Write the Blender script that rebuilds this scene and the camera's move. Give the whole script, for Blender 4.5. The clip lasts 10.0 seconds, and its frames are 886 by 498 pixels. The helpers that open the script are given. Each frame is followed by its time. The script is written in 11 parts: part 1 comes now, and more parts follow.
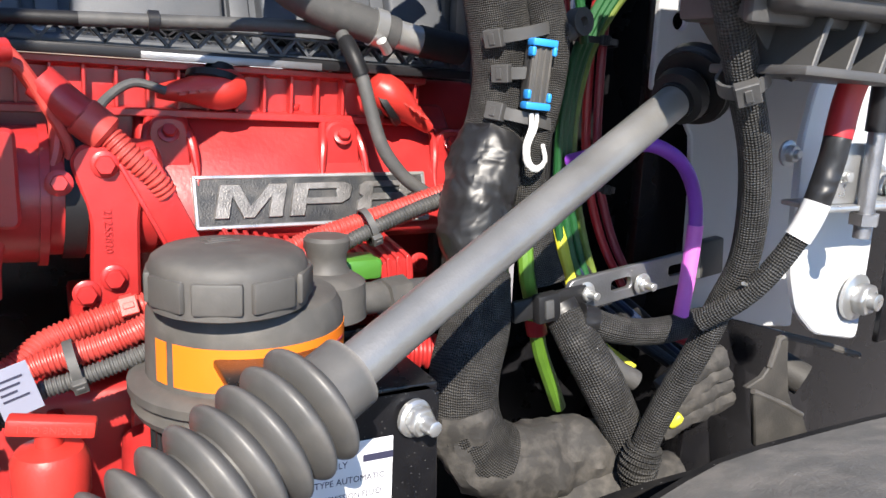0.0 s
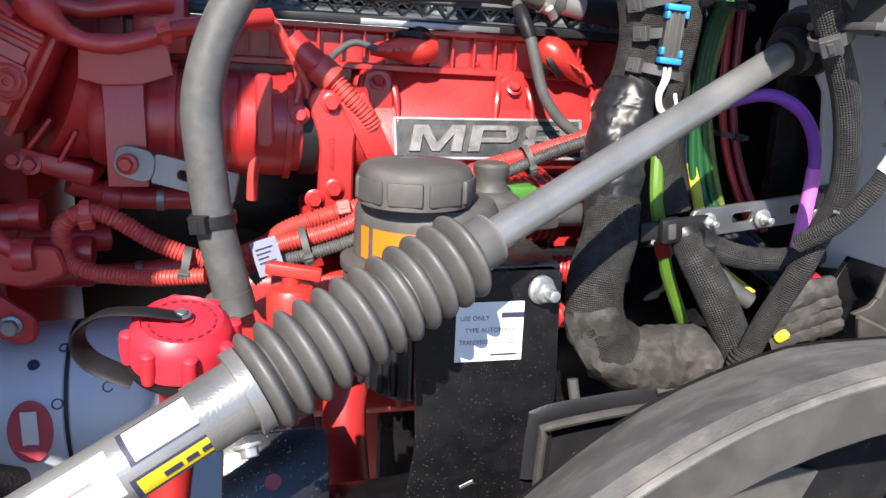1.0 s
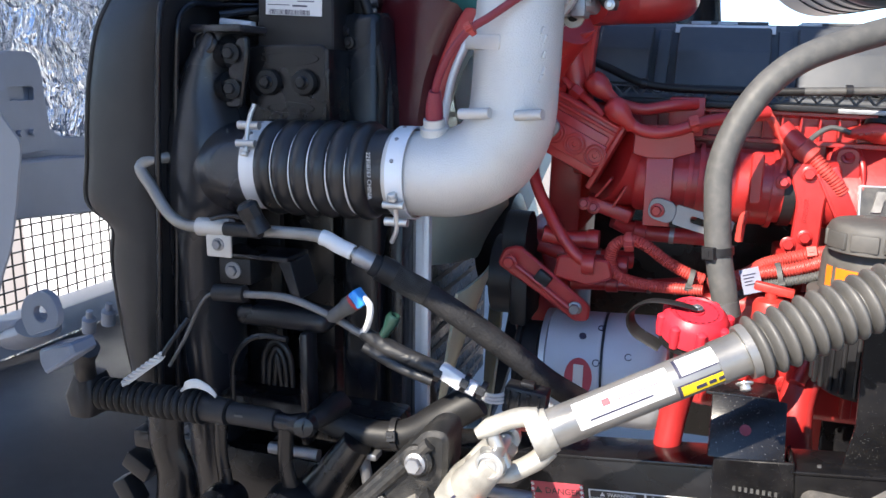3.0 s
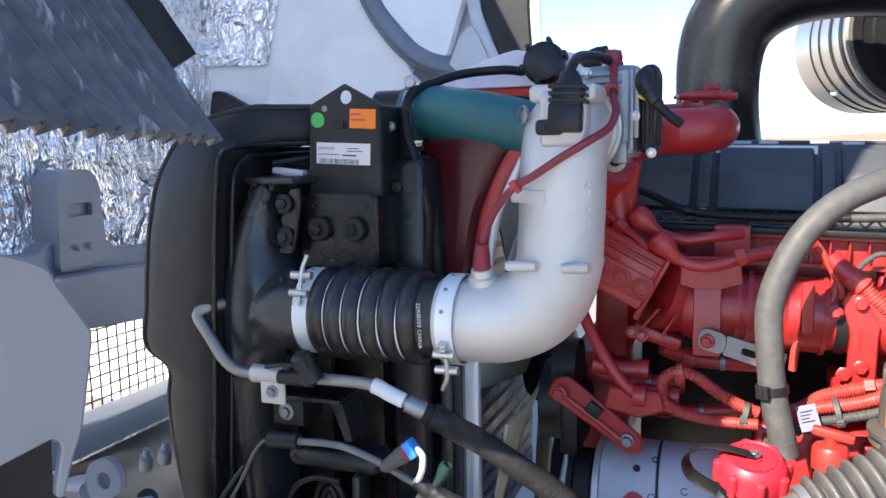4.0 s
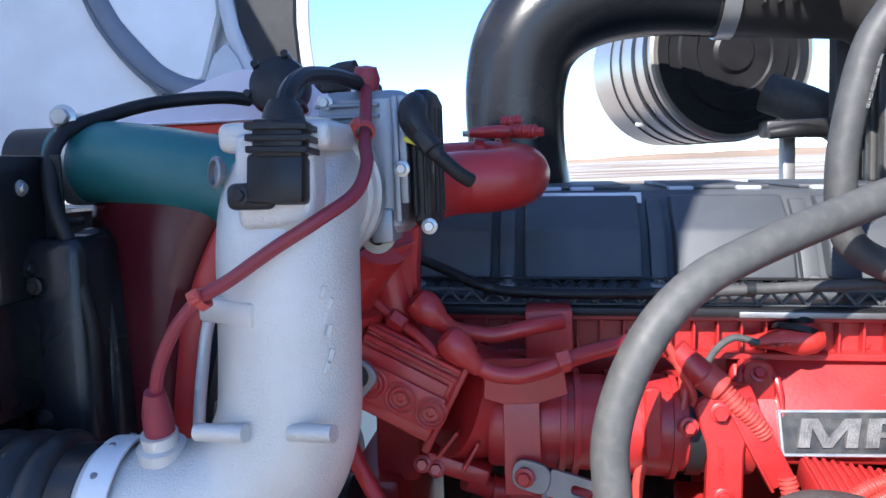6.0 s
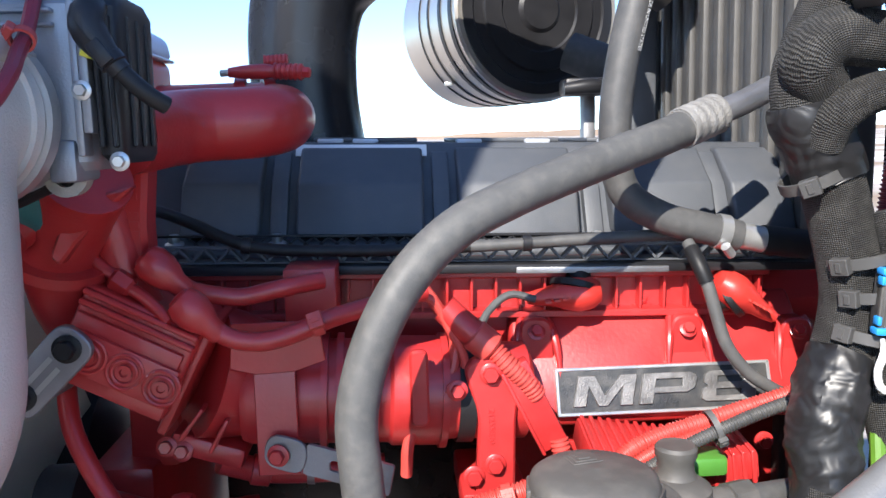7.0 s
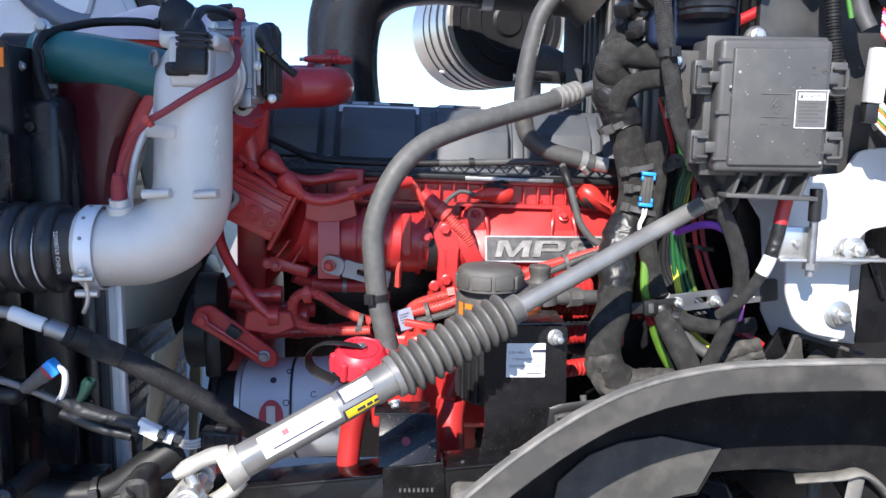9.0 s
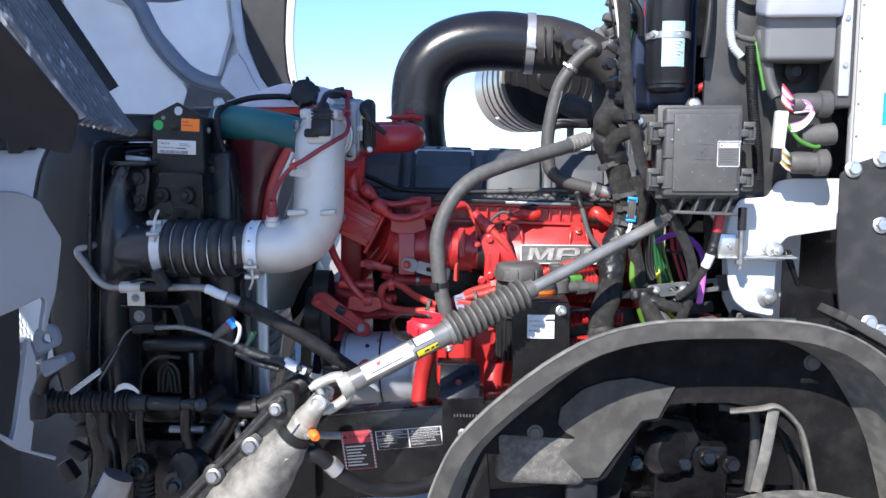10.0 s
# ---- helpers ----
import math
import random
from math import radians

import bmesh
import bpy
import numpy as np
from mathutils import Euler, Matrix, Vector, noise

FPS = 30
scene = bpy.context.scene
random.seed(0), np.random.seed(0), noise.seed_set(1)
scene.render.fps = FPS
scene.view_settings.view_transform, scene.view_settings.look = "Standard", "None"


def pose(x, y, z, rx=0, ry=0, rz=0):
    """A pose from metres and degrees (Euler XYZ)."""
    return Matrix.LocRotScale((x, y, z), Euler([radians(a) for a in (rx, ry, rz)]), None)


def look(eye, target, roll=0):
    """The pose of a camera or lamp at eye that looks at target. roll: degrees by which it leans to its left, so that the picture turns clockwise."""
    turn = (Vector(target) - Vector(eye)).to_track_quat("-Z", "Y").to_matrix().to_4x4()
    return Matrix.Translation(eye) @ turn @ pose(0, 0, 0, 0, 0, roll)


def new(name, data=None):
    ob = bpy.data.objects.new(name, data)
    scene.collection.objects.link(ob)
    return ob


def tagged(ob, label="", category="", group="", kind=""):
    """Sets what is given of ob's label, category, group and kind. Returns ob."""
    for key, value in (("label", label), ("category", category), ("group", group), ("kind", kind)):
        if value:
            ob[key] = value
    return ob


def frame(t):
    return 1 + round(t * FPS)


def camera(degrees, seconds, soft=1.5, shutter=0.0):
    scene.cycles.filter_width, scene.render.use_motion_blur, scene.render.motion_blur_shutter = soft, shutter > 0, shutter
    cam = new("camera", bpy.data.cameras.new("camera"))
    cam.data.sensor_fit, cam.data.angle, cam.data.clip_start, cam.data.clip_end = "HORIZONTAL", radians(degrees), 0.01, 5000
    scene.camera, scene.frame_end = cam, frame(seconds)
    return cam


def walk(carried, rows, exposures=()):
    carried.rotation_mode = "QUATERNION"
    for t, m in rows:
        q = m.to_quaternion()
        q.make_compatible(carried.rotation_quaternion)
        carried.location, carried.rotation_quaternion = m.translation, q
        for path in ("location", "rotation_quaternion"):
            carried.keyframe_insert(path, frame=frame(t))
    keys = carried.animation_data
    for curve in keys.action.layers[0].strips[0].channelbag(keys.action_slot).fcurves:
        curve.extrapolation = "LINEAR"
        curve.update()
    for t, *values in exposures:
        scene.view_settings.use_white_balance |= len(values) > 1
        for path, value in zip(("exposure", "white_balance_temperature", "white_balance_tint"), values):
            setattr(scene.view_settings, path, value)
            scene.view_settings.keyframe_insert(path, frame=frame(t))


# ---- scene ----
cam = camera(58.0, 10.0)
PATH = [
    (0, (0.001, -0.003, 1.702), (0.891, 1.733, 1.266), 2.45),
    (0.5, (-0.007, -0.130, 1.690), (0.682, 1.682, 1.199), 2.74),
    (1, (-0.033, -0.245, 1.690), (0.402, 1.637, 1.172), 2.31),
    (1.5, (-0.073, -0.389, 1.696), (0.063, 1.539, 1.181), 2.20),
    (2, (-0.112, -0.531, 1.685), (-0.277, 1.402, 1.198), 2.28),
    (2.5, (-0.128, -0.684, 1.714), (-0.562, 1.212, 1.248), 1.98),
    (2.7, (-0.126, -0.724, 1.730), (-0.646, 1.153, 1.278), 1.68),
    (3.8, (-0.131, -0.758, 1.875), (-0.841, 1.087, 1.570), -0.71),
    (4, (-0.139, -0.746, 1.899), (-0.851, 1.105, 1.641), -1.01),
    (4.5, (-0.159, -0.679, 1.969), (-0.848, 1.193, 1.813), -1.51),
    (5, (-0.192, -0.523, 2.005), (-0.792, 1.381, 1.898), -1.80),
    (5.5, (-0.200, -0.354, 1.974), (-0.646, 1.592, 1.844), -1.94),
    (5.7, (-0.193, -0.293, 1.960), (-0.562, 1.666, 1.800), -2.12),
    (6.8, (-0.083, -0.097, 1.906), (-0.033, 1.884, 1.634), -1.51),
    (7, (-0.054, -0.094, 1.894), (0.064, 1.883, 1.617), -1.46),
    (7.5, (-0.018, -0.149, 1.865), (0.238, 1.811, 1.567), -0.46),
    (8, (-0.007, -0.336, 1.839), (0.294, 1.615, 1.519), 0.72),
    (8.5, (-0.005, -0.634, 1.805), (0.225, 1.327, 1.489), 1.42),
    (9, (-0.033, -0.968, 1.828), (0.062, 1.007, 1.528), 0.73),
    (9.5, (-0.071, -1.383, 1.852), (-0.076, 0.600, 1.593), 0.20),
    (10, (0.037, -1.709, 1.860), (-0.061, 0.275, 1.630), 0.09),
]
walk(cam, [(t, look(eye, target, roll)) for t, eye, target, roll in PATH], [(0, 1.05, 7000, 10), (1.5, 1.08, 6900, 10), (2.7, 1.20, 7100, 10), (4, 1.36, 7400, 10), (4.5, 1.30, 6900, 10), (5.5, 1.21, 6350, 10), (7, 1.21, 6700, 10), (7.5, 1.28, 6950, 10), (8, 1.26, 6900, 10), (8.5, 1.10, 6750, 10), (9, 1.00, 6600, 10), (9.5, 0.94, 6500, 10), (10, 0.86, 6500, 10)])

# ---- daylight: clear sky, sun high over the truck's front corner ----
SUN = Vector((-0.42, -1.0, 0.82)).normalized()
world = bpy.data.worlds.new("sky")
scene.world = world
world.use_nodes = True
sky = world.node_tree.nodes.new("ShaderNodeTexSky")
sky.sky_type, sky.sun_disc = "NISHITA", False
sky.sun_elevation = math.asin(SUN.z)
sky.sun_rotation = math.atan2(SUN.x, SUN.y)
sky.air_density, sky.dust_density, sky.ozone_density = 0.75, 0.05, 4.0
tint = world.node_tree.nodes.new("ShaderNodeMixRGB")
tint.blend_type = "MULTIPLY"
tint.inputs[0].default_value = 1.0
tint.inputs[2].default_value = (0.84, 0.955, 1.09, 1)
world.node_tree.links.new(sky.outputs[0], tint.inputs[1])
world.node_tree.links.new(tint.outputs[0], world.node_tree.nodes["Background"].inputs[0])
world.node_tree.nodes["Background"].inputs[1].default_value = 0.15
sun_lamp = bpy.data.lights.new("sun", "SUN")
sun_lamp.energy, sun_lamp.angle, sun_lamp.color = 5.0, radians(0.53), (1.0, 0.96, 0.91)
sun = new("sun", sun_lamp)
sun.matrix_world = SUN.to_track_quat("Z", "Y").to_matrix().to_4x4()

# ---- materials ----
def mat(name, base, rough=0.5, metal=0.0, var=0.25, scale=60.0, bump=0.15, dust=0.0, coat=0.0, fine=400.0, spec=0.5):
    """Paint, plastic, rubber or metal with grain at two scales and a little dust."""
    m = bpy.data.materials.new(name)
    m.use_nodes = True
    nt = m.node_tree
    b = nt.nodes["Principled BSDF"]
    tc = nt.nodes.new("ShaderNodeTexCoord")
    n1 = nt.nodes.new("ShaderNodeTexNoise")
    n1.inputs["Scale"].default_value, n1.inputs["Detail"].default_value = scale * 0.2, 6
    n2 = nt.nodes.new("ShaderNodeTexNoise")
    n2.inputs["Scale"].default_value, n2.inputs["Detail"].default_value = fine, 3
    for n in (n1, n2):
        nt.links.new(tc.outputs["Object"], n.inputs["Vector"])
    ramp = nt.nodes.new("ShaderNodeValToRGB")
    lo, hi = 1.0 - var, 1.0 + var * 0.6
    ramp.color_ramp.elements[0].position, ramp.color_ramp.elements[1].position = 0.3, 0.7
    ramp.color_ramp.elements[0].color = (*[c * lo for c in base], 1)
    ramp.color_ramp.elements[1].color = (*[min(1, c * hi) for c in base], 1)
    nt.links.new(n1.outputs["Fac"], ramp.inputs["Fac"])
    col = ramp.outputs["Color"]
    if dust:
        n3 = nt.nodes.new("ShaderNodeTexNoise")
        n3.inputs["Scale"].default_value, n3.inputs["Detail"].default_value = scale * 0.7, 8
        nt.links.new(tc.outputs["Object"], n3.inputs["Vector"])
        r3 = nt.nodes.new("ShaderNodeMapRange")
        r3.inputs["From Min"].default_value, r3.inputs["From Max"].default_value = 0.45, 0.8
        r3.inputs["To Max"].default_value = dust
        nt.links.new(n3.outputs["Fac"], r3.inputs["Value"])
        mx = nt.nodes.new("ShaderNodeMixRGB")
        mx.inputs[2].default_value = (0.42, 0.38, 0.33, 1)
        nt.links.new(r3.outputs[0], mx.inputs[0])
        nt.links.new(col, mx.inputs[1])
        col = mx.outputs[0]
    nt.links.new(col, b.inputs["Base Color"])
    b.inputs["Metallic"].default_value = metal
    rr = nt.nodes.new("ShaderNodeMapRange")
    rr.inputs["To Min"].default_value, rr.inputs["To Max"].default_value = max(0.04, rough - 0.12), min(1, rough + 0.12)
    nt.links.new(n1.outputs["Fac"], rr.inputs["Value"])
    nt.links.new(rr.outputs[0], b.inputs["Roughness"])
    b.inputs["Coat Weight"].default_value = coat
    b.inputs["Specular IOR Level"].default_value = spec
    if bump:
        bp = nt.nodes.new("ShaderNodeBump")
        bp.inputs["Strength"].default_value, bp.inputs["Distance"].default_value = bump, 0.002
        nt.links.new(n2.outputs["Fac"], bp.inputs["Height"])
        nt.links.new(bp.outputs[0], b.inputs["Normal"])
    return m


def woven(name, base, light, pitch, rough=0.75, metal=0.0):
    """Braided sleeve: two crossing families of yarn laid along the sweep's own lengths."""
    m = mat(name, base, rough, metal, 0.3, 60, 0)
    nt = m.node_tree
    b = nt.nodes["Principled BSDF"]
    uv = nt.nodes.new("ShaderNodeUVMap")
    sep = nt.nodes.new("ShaderNodeSeparateXYZ")
    nt.links.new(uv.outputs[0], sep.inputs[0])

    def op(kind, a, c):
        n = nt.nodes.new("ShaderNodeMath")
        n.operation = kind
        for i, v in enumerate((a, c)):
            if isinstance(v, (int, float)):
                n.inputs[i].default_value = v
            elif v is not None:
                nt.links.new(v, n.inputs[i])
        return n.outputs[0]
    k = 2 * math.pi / pitch
    tc = nt.nodes.new("ShaderNodeTexCoord")
    stray = nt.nodes.new("ShaderNodeTexNoise")
    stray.inputs["Scale"].default_value, stray.inputs["Detail"].default_value = 90.0, 4.0
    nt.links.new(tc.outputs["Object"], stray.inputs["Vector"])
    shift = op("MULTIPLY", op("SUBTRACT", stray.outputs["Fac"], 0.5), pitch * 0.9)
    s1 = op("SINE", op("MULTIPLY", op("ADD", op("ADD", sep.outputs[0], sep.outputs[1]), shift), k), None)
    s2 = op("SINE", op("MULTIPLY", op("SUBTRACT", op("SUBTRACT", sep.outputs[0], sep.outputs[1]), shift), k), None)
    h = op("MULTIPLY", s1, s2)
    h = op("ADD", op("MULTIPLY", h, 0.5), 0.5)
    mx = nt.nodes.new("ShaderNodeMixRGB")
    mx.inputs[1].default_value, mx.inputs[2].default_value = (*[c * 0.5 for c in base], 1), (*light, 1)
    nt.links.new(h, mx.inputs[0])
    nz = nt.nodes.new("ShaderNodeTexNoise")
    nz.inputs["Scale"].default_value, nz.inputs["Detail"].default_value = 55.0, 6.0
    nt.links.new(tc.outputs["Object"], nz.inputs["Vector"])
    worn = op("MAXIMUM", op("MULTIPLY", op("SUBTRACT", nz.outputs["Fac"], 0.18), 2.0), 0.45)
    dull = nt.nodes.new("ShaderNodeMixRGB")
    dull.blend_type = "MULTIPLY"
    dull.inputs[0].default_value = 1.0
    nt.links.new(mx.outputs[0], dull.inputs[1])
    nt.links.new(worn, dull.inputs[2])
    nt.links.new(dull.outputs[0], b.inputs["Base Color"])
    bp = nt.nodes.new("ShaderNodeBump")
    bp.inputs["Strength"].default_value, bp.inputs["Distance"].default_value = 1.0, 0.003
    nt.links.new(h, bp.inputs["Height"])
    nt.links.new(bp.outputs[0], b.inputs["Normal"])
    return m


RED = mat("red_engine_paint", (0.42, 0.024, 0.024), 0.38, 0, 0.20, 50, 0.16, 0.02, 0.18, 160.0)
RED.node_tree.nodes["Principled BSDF"].inputs["Coat Roughness"].default_value = 0.16
RED_DULL = mat("red_sleeve_plastic", (0.5, 0.055, 0.045), 0.45, 0, 0.2, 80, 0.15, 0.06)
RED_BRIGHT = mat("red_cap_plastic", (0.62, 0.025, 0.045), 0.4, 0, 0.1, 40, 0.1, 0.03)
ORANGE_RED = mat("orange_red_plastic", (0.52, 0.034, 0.026), 0.4, 0, 0.1, 40, 0.1)
GREY_PLASTIC = mat("dark_grey_moulded_plastic", (0.066, 0.072, 0.082), 0.55, 0, 0.15, 30, 0.15, 0.05, 0.0, 400.0)
GREY_CAP = mat("weathered_grey_plastic", (0.078, 0.074, 0.069), 0.6, 0, 0.2, 60, 0.08, 0.1, 0.0, 400.0)
GREY_BOX = mat("grey_box_plastic", (0.062, 0.061, 0.06), 0.5, 0, 0.14, 40, 0.1, 0.06, 0.0, 400.0)
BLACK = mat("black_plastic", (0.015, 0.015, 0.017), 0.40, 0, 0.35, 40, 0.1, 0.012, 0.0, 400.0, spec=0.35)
# Chassis paint; the same black also stands in for shade in recesses.
BLACK_PAINT = mat("black_paint_and_shade", (0.007, 0.007, 0.0085), 0.27, 0, 0.4, 60, 0.07, 0.015, 0.0, 400.0, spec=0.4)
BAFFLE = mat("matt_black_baffle_plastic", (0.017, 0.016, 0.0165), 0.5, 0, 0.3, 20, 0.1, 0.02, 0.0, 400.0, spec=0.32)
TANK_BLACK = mat("satin_black_tank_moulding", (0.022, 0.024, 0.029), 0.27, 0, 0.35, 10, 0.05, 0.02, 0.1, 400.0, spec=0.5)
BLACK_GLOSS = mat("glossy_black_moulding", (0.011, 0.012, 0.015), 0.26, 0, 0.3, 14, 0.10, 0.006, 0.0, 400.0, spec=0.42)
SHINY_RUBBER = mat("shiny_black_rubber", (0.016, 0.016, 0.018), 0.30, 0, 0.3, 30, 0.06, 0.02, 0.0, 300.0, spec=0.5)
RUBBER = mat("black_rubber", (0.012, 0.012, 0.013), 0.5, 0, 0.3, 60, 0.1, 0.015, 0.0, 400.0, spec=0.3)
BOOT = mat("grey_rubber_boot", (0.082, 0.079, 0.075), 0.48, 0, 0.2, 50, 0.06, 0.1, 0.0, 400.0)
HOSE = mat("grey_hose_rubber", (0.074, 0.074, 0.073), 0.6, 0, 0.14, 90, 0.15, 0.1, 0.0, 400.0)
HOSE_DARK = mat("charcoal_hose_rubber", (0.062, 0.062, 0.062), 0.55, 0, 0.2, 90, 0.15, 0.08, 0.0, 400.0)
TAPE = mat("crumpled_black_tape", (0.013, 0.013, 0.014), 0.43, 0, 0.3, 90, 1.0, 0.012, 0, 110)
for node in TAPE.node_tree.nodes:
    if node.type == "TEX_NOISE" and node.inputs["Scale"].default_value == 110:
        node.inputs["Scale"].default_value, node.inputs["Detail"].default_value, node.inputs["Distortion"].default_value = 20, 1, 1.6
    if node.type == "BUMP":
        node.inputs["Distance"].default_value = 0.006
TEXTILE = mat("black_textile_hose_cover", (0.014, 0.014, 0.016), 0.7, 0, 0.4, 50, 0.8, 0.03, 0, 260, spec=0.3)
LINE_METAL = mat("dull_zinc_line", (0.17, 0.165, 0.16), 0.5, 0.5, 0.3, 60, 0.15, 0.05)
CLOTH = mat("grey_cloth_tape", (0.036, 0.034, 0.032), 0.8, 0, 0.25, 90, 0.3, 0.15, 0, 250)
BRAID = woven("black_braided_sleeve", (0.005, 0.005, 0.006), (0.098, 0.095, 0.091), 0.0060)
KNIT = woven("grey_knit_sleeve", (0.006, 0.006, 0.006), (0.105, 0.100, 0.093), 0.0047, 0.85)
STRIP_ALU = mat("brushed_aluminium_strip", (0.72, 0.74, 0.77), 0.42, 0.35, 0.12, 50, 0.1)
ALU = mat("cast_aluminium", (0.60, 0.58, 0.55), 0.44, 0.38, 0.16, 30, 0.5, 0.0)
ALU_PAINT = mat("brushed_metal_tube", (0.285, 0.278, 0.266), 0.36, 0.55, 0.30, 60, 0.16, 0.03)
STEEL = mat("zinc_plated_steel", (0.55, 0.55, 0.54), 0.32, 0.75, 0.2, 90, 0.15, 0.05, 0.0, 400.0)
STEEL_DARK = mat("dull_bare_steel", (0.30, 0.30, 0.31), 0.45, 0.8, 0.25, 80, 0.25, 0.08)
LIGHT_GREY = mat("pale_grey_casting_paint", (0.5, 0.53, 0.58), 0.5, 0.25, 0.1, 40, 0.3, 0.05)
TEAL = mat("teal_silicone_hose", (0.02, 0.135, 0.14), 0.42, 0, 0.15, 40, 0.15, 0.02)
WHITE = mat("white_cab_paint", (0.55, 0.56, 0.575), 0.35, 0, 0.06, 10, 0.08, 0.08, 0.2)
FIBRE = mat("white_fibreglass_moulding", (0.86, 0.88, 0.90), 0.45, 0, 0.12, 16, 0.5, 0.02, 0, 90)
TANK_WHITE = mat("translucent_white_tank", (0.72, 0.66, 0.74), 0.35, 0, 0.06, 20, 0.1)
TANK_RED = mat("red_coolant_in_tank", (0.75, 0.05, 0.03), 0.3, 0, 0.1, 20, 0.05)
BLUE_GREY = mat("blue_grey_hood_frame", (0.165, 0.195, 0.25), 0.45, 0, 0.15, 20, 0.2, 0.03, 0.0, 400.0)
FENDER = mat("weathered_fender_plastic", (0.045, 0.043, 0.040), 0.6, 0, 0.25, 30, 0.2, 0.12, 0.0, 400.0, spec=0.35)
DUSTY_EDGE = mat("dusty_scuffed_plastic", (0.15, 0.145, 0.135), 0.65, 0, 0.4, 40, 0.4, 0.4, 0.0, 300.0, spec=0.3)
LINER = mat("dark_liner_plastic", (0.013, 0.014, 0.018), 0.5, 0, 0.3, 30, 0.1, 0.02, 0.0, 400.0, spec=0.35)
ADAPTER = mat("dark_brown_rubber", (0.030, 0.027, 0.026), 0.5, 0, 0.2, 50, 0.15, 0.03)
CAST_STEEL = mat("worn_cast_steel", (0.46, 0.44, 0.39), 0.45, 0.40, 0.35, 120, 0.35, 0.05)
MUD = mat("muddy_black_casting", (0.014, 0.014, 0.014), 0.45, 0.1, 0.5, 70, 0.6, 0.12)
CHALKY = mat("chalky_aluminium", (0.24, 0.235, 0.225), 0.7, 0.2, 0.35, 120, 0.9, 0.12, 0, 260)
THROTTLE_ALU = mat("blue_grey_cast_aluminium", (0.30, 0.32, 0.35), 0.42, 0.5, 0.12, 60, 0.2)
OLIVE = mat("olive_fan_plastic", (0.66, 0.71, 0.58), 0.5, 0, 0.15, 30, 0.2, 0.05, 0.0, 400.0)
LABEL_WHITE = mat("white_label_paper", (0.66, 0.66, 0.66), 0.45, 0, 0.05, 60, 0.05)
LABEL_ORANGE = mat("orange_label", (0.85, 0.20, 0.015), 0.45, 0, 0.08, 60, 0.05)
LABEL_YELLOW = mat("yellow_label", (0.75, 0.55, 0.02), 0.45, 0, 0.08, 60, 0.05)
LABEL_RED = mat("faded_red_label", (0.42, 0.05, 0.07), 0.5, 0, 0.2, 60, 0.05)
LABEL_BLACK = mat("black_label", (0.012, 0.012, 0.013), 0.4, 0, 0.2, 60, 0.05)
LABEL_BLUE = mat("pale_blue_label", (0.35, 0.52, 0.62), 0.5, 0, 0.1, 60, 0.05)
# Bluish grey puts the hose's shade into the tag's colour.
TAG_SHADED = mat("shaded_tag_paper", (0.27, 0.28, 0.36), 0.4, 0, 0.1, 60, 0.05)
INK = mat("dark_ink", (0.03, 0.03, 0.06), 0.6, 0, 0.1, 60, 0)
PRINT_WHITE = mat("white_print", (0.6, 0.6, 0.6), 0.5, 0, 0.1, 60, 0)
HOSE_PRINT = mat("faded_hose_print", (0.34, 0.34, 0.34), 0.6, 0, 0.5, 300, 0)
ORANGE = mat("orange_plastic", (0.80, 0.17, 0.02), 0.4, 0, 0.1, 60, 0.05)
BLUE = mat("blue_connector_plastic", (0.02, 0.28, 0.72), 0.4, 0, 0.1, 60, 0.05)
GREEN = mat("green_cable", (0.012, 0.085, 0.025), 0.42, 0, 0.2, 60, 0.05)
YELLOW_GREEN = mat("yellow_striped_green_cable", (0.12, 0.17, 0.03), 0.42, 0, 0.4, 200, 0.05)
LIME = mat("bright_green_plastic", (0.06, 0.20, 0.03), 0.4, 0, 0.2, 60, 0.05)
OLIVE_CABLE = mat("lime_striped_cable", (0.10, 0.22, 0.025), 0.45, 0, 0.4, 60, 0.05)
YELLOW = mat("yellow_cable", (0.65, 0.62, 0.05), 0.45, 0, 0.1, 60, 0.05)
RED_WIRE = mat("red_cable", (0.36, 0.016, 0.022), 0.4, 0, 0.15, 60, 0.05)
WINE = mat("dark_red_conduit", (0.22, 0.02, 0.035), 0.45, 0, 0.2, 60, 0.1)
PURPLE = mat("purple_cable", (0.22, 0.05, 0.42), 0.4, 0, 0.15, 60, 0.05)
PINK = mat("pink_shrink_sleeve", (0.70, 0.16, 0.62), 0.4, 0, 0.1, 60, 0.05)
WHITE_WIRE = mat("white_cable", (0.6, 0.6, 0.59), 0.4, 0, 0.1, 60, 0.05)
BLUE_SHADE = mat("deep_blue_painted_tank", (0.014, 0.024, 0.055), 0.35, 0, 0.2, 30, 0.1)


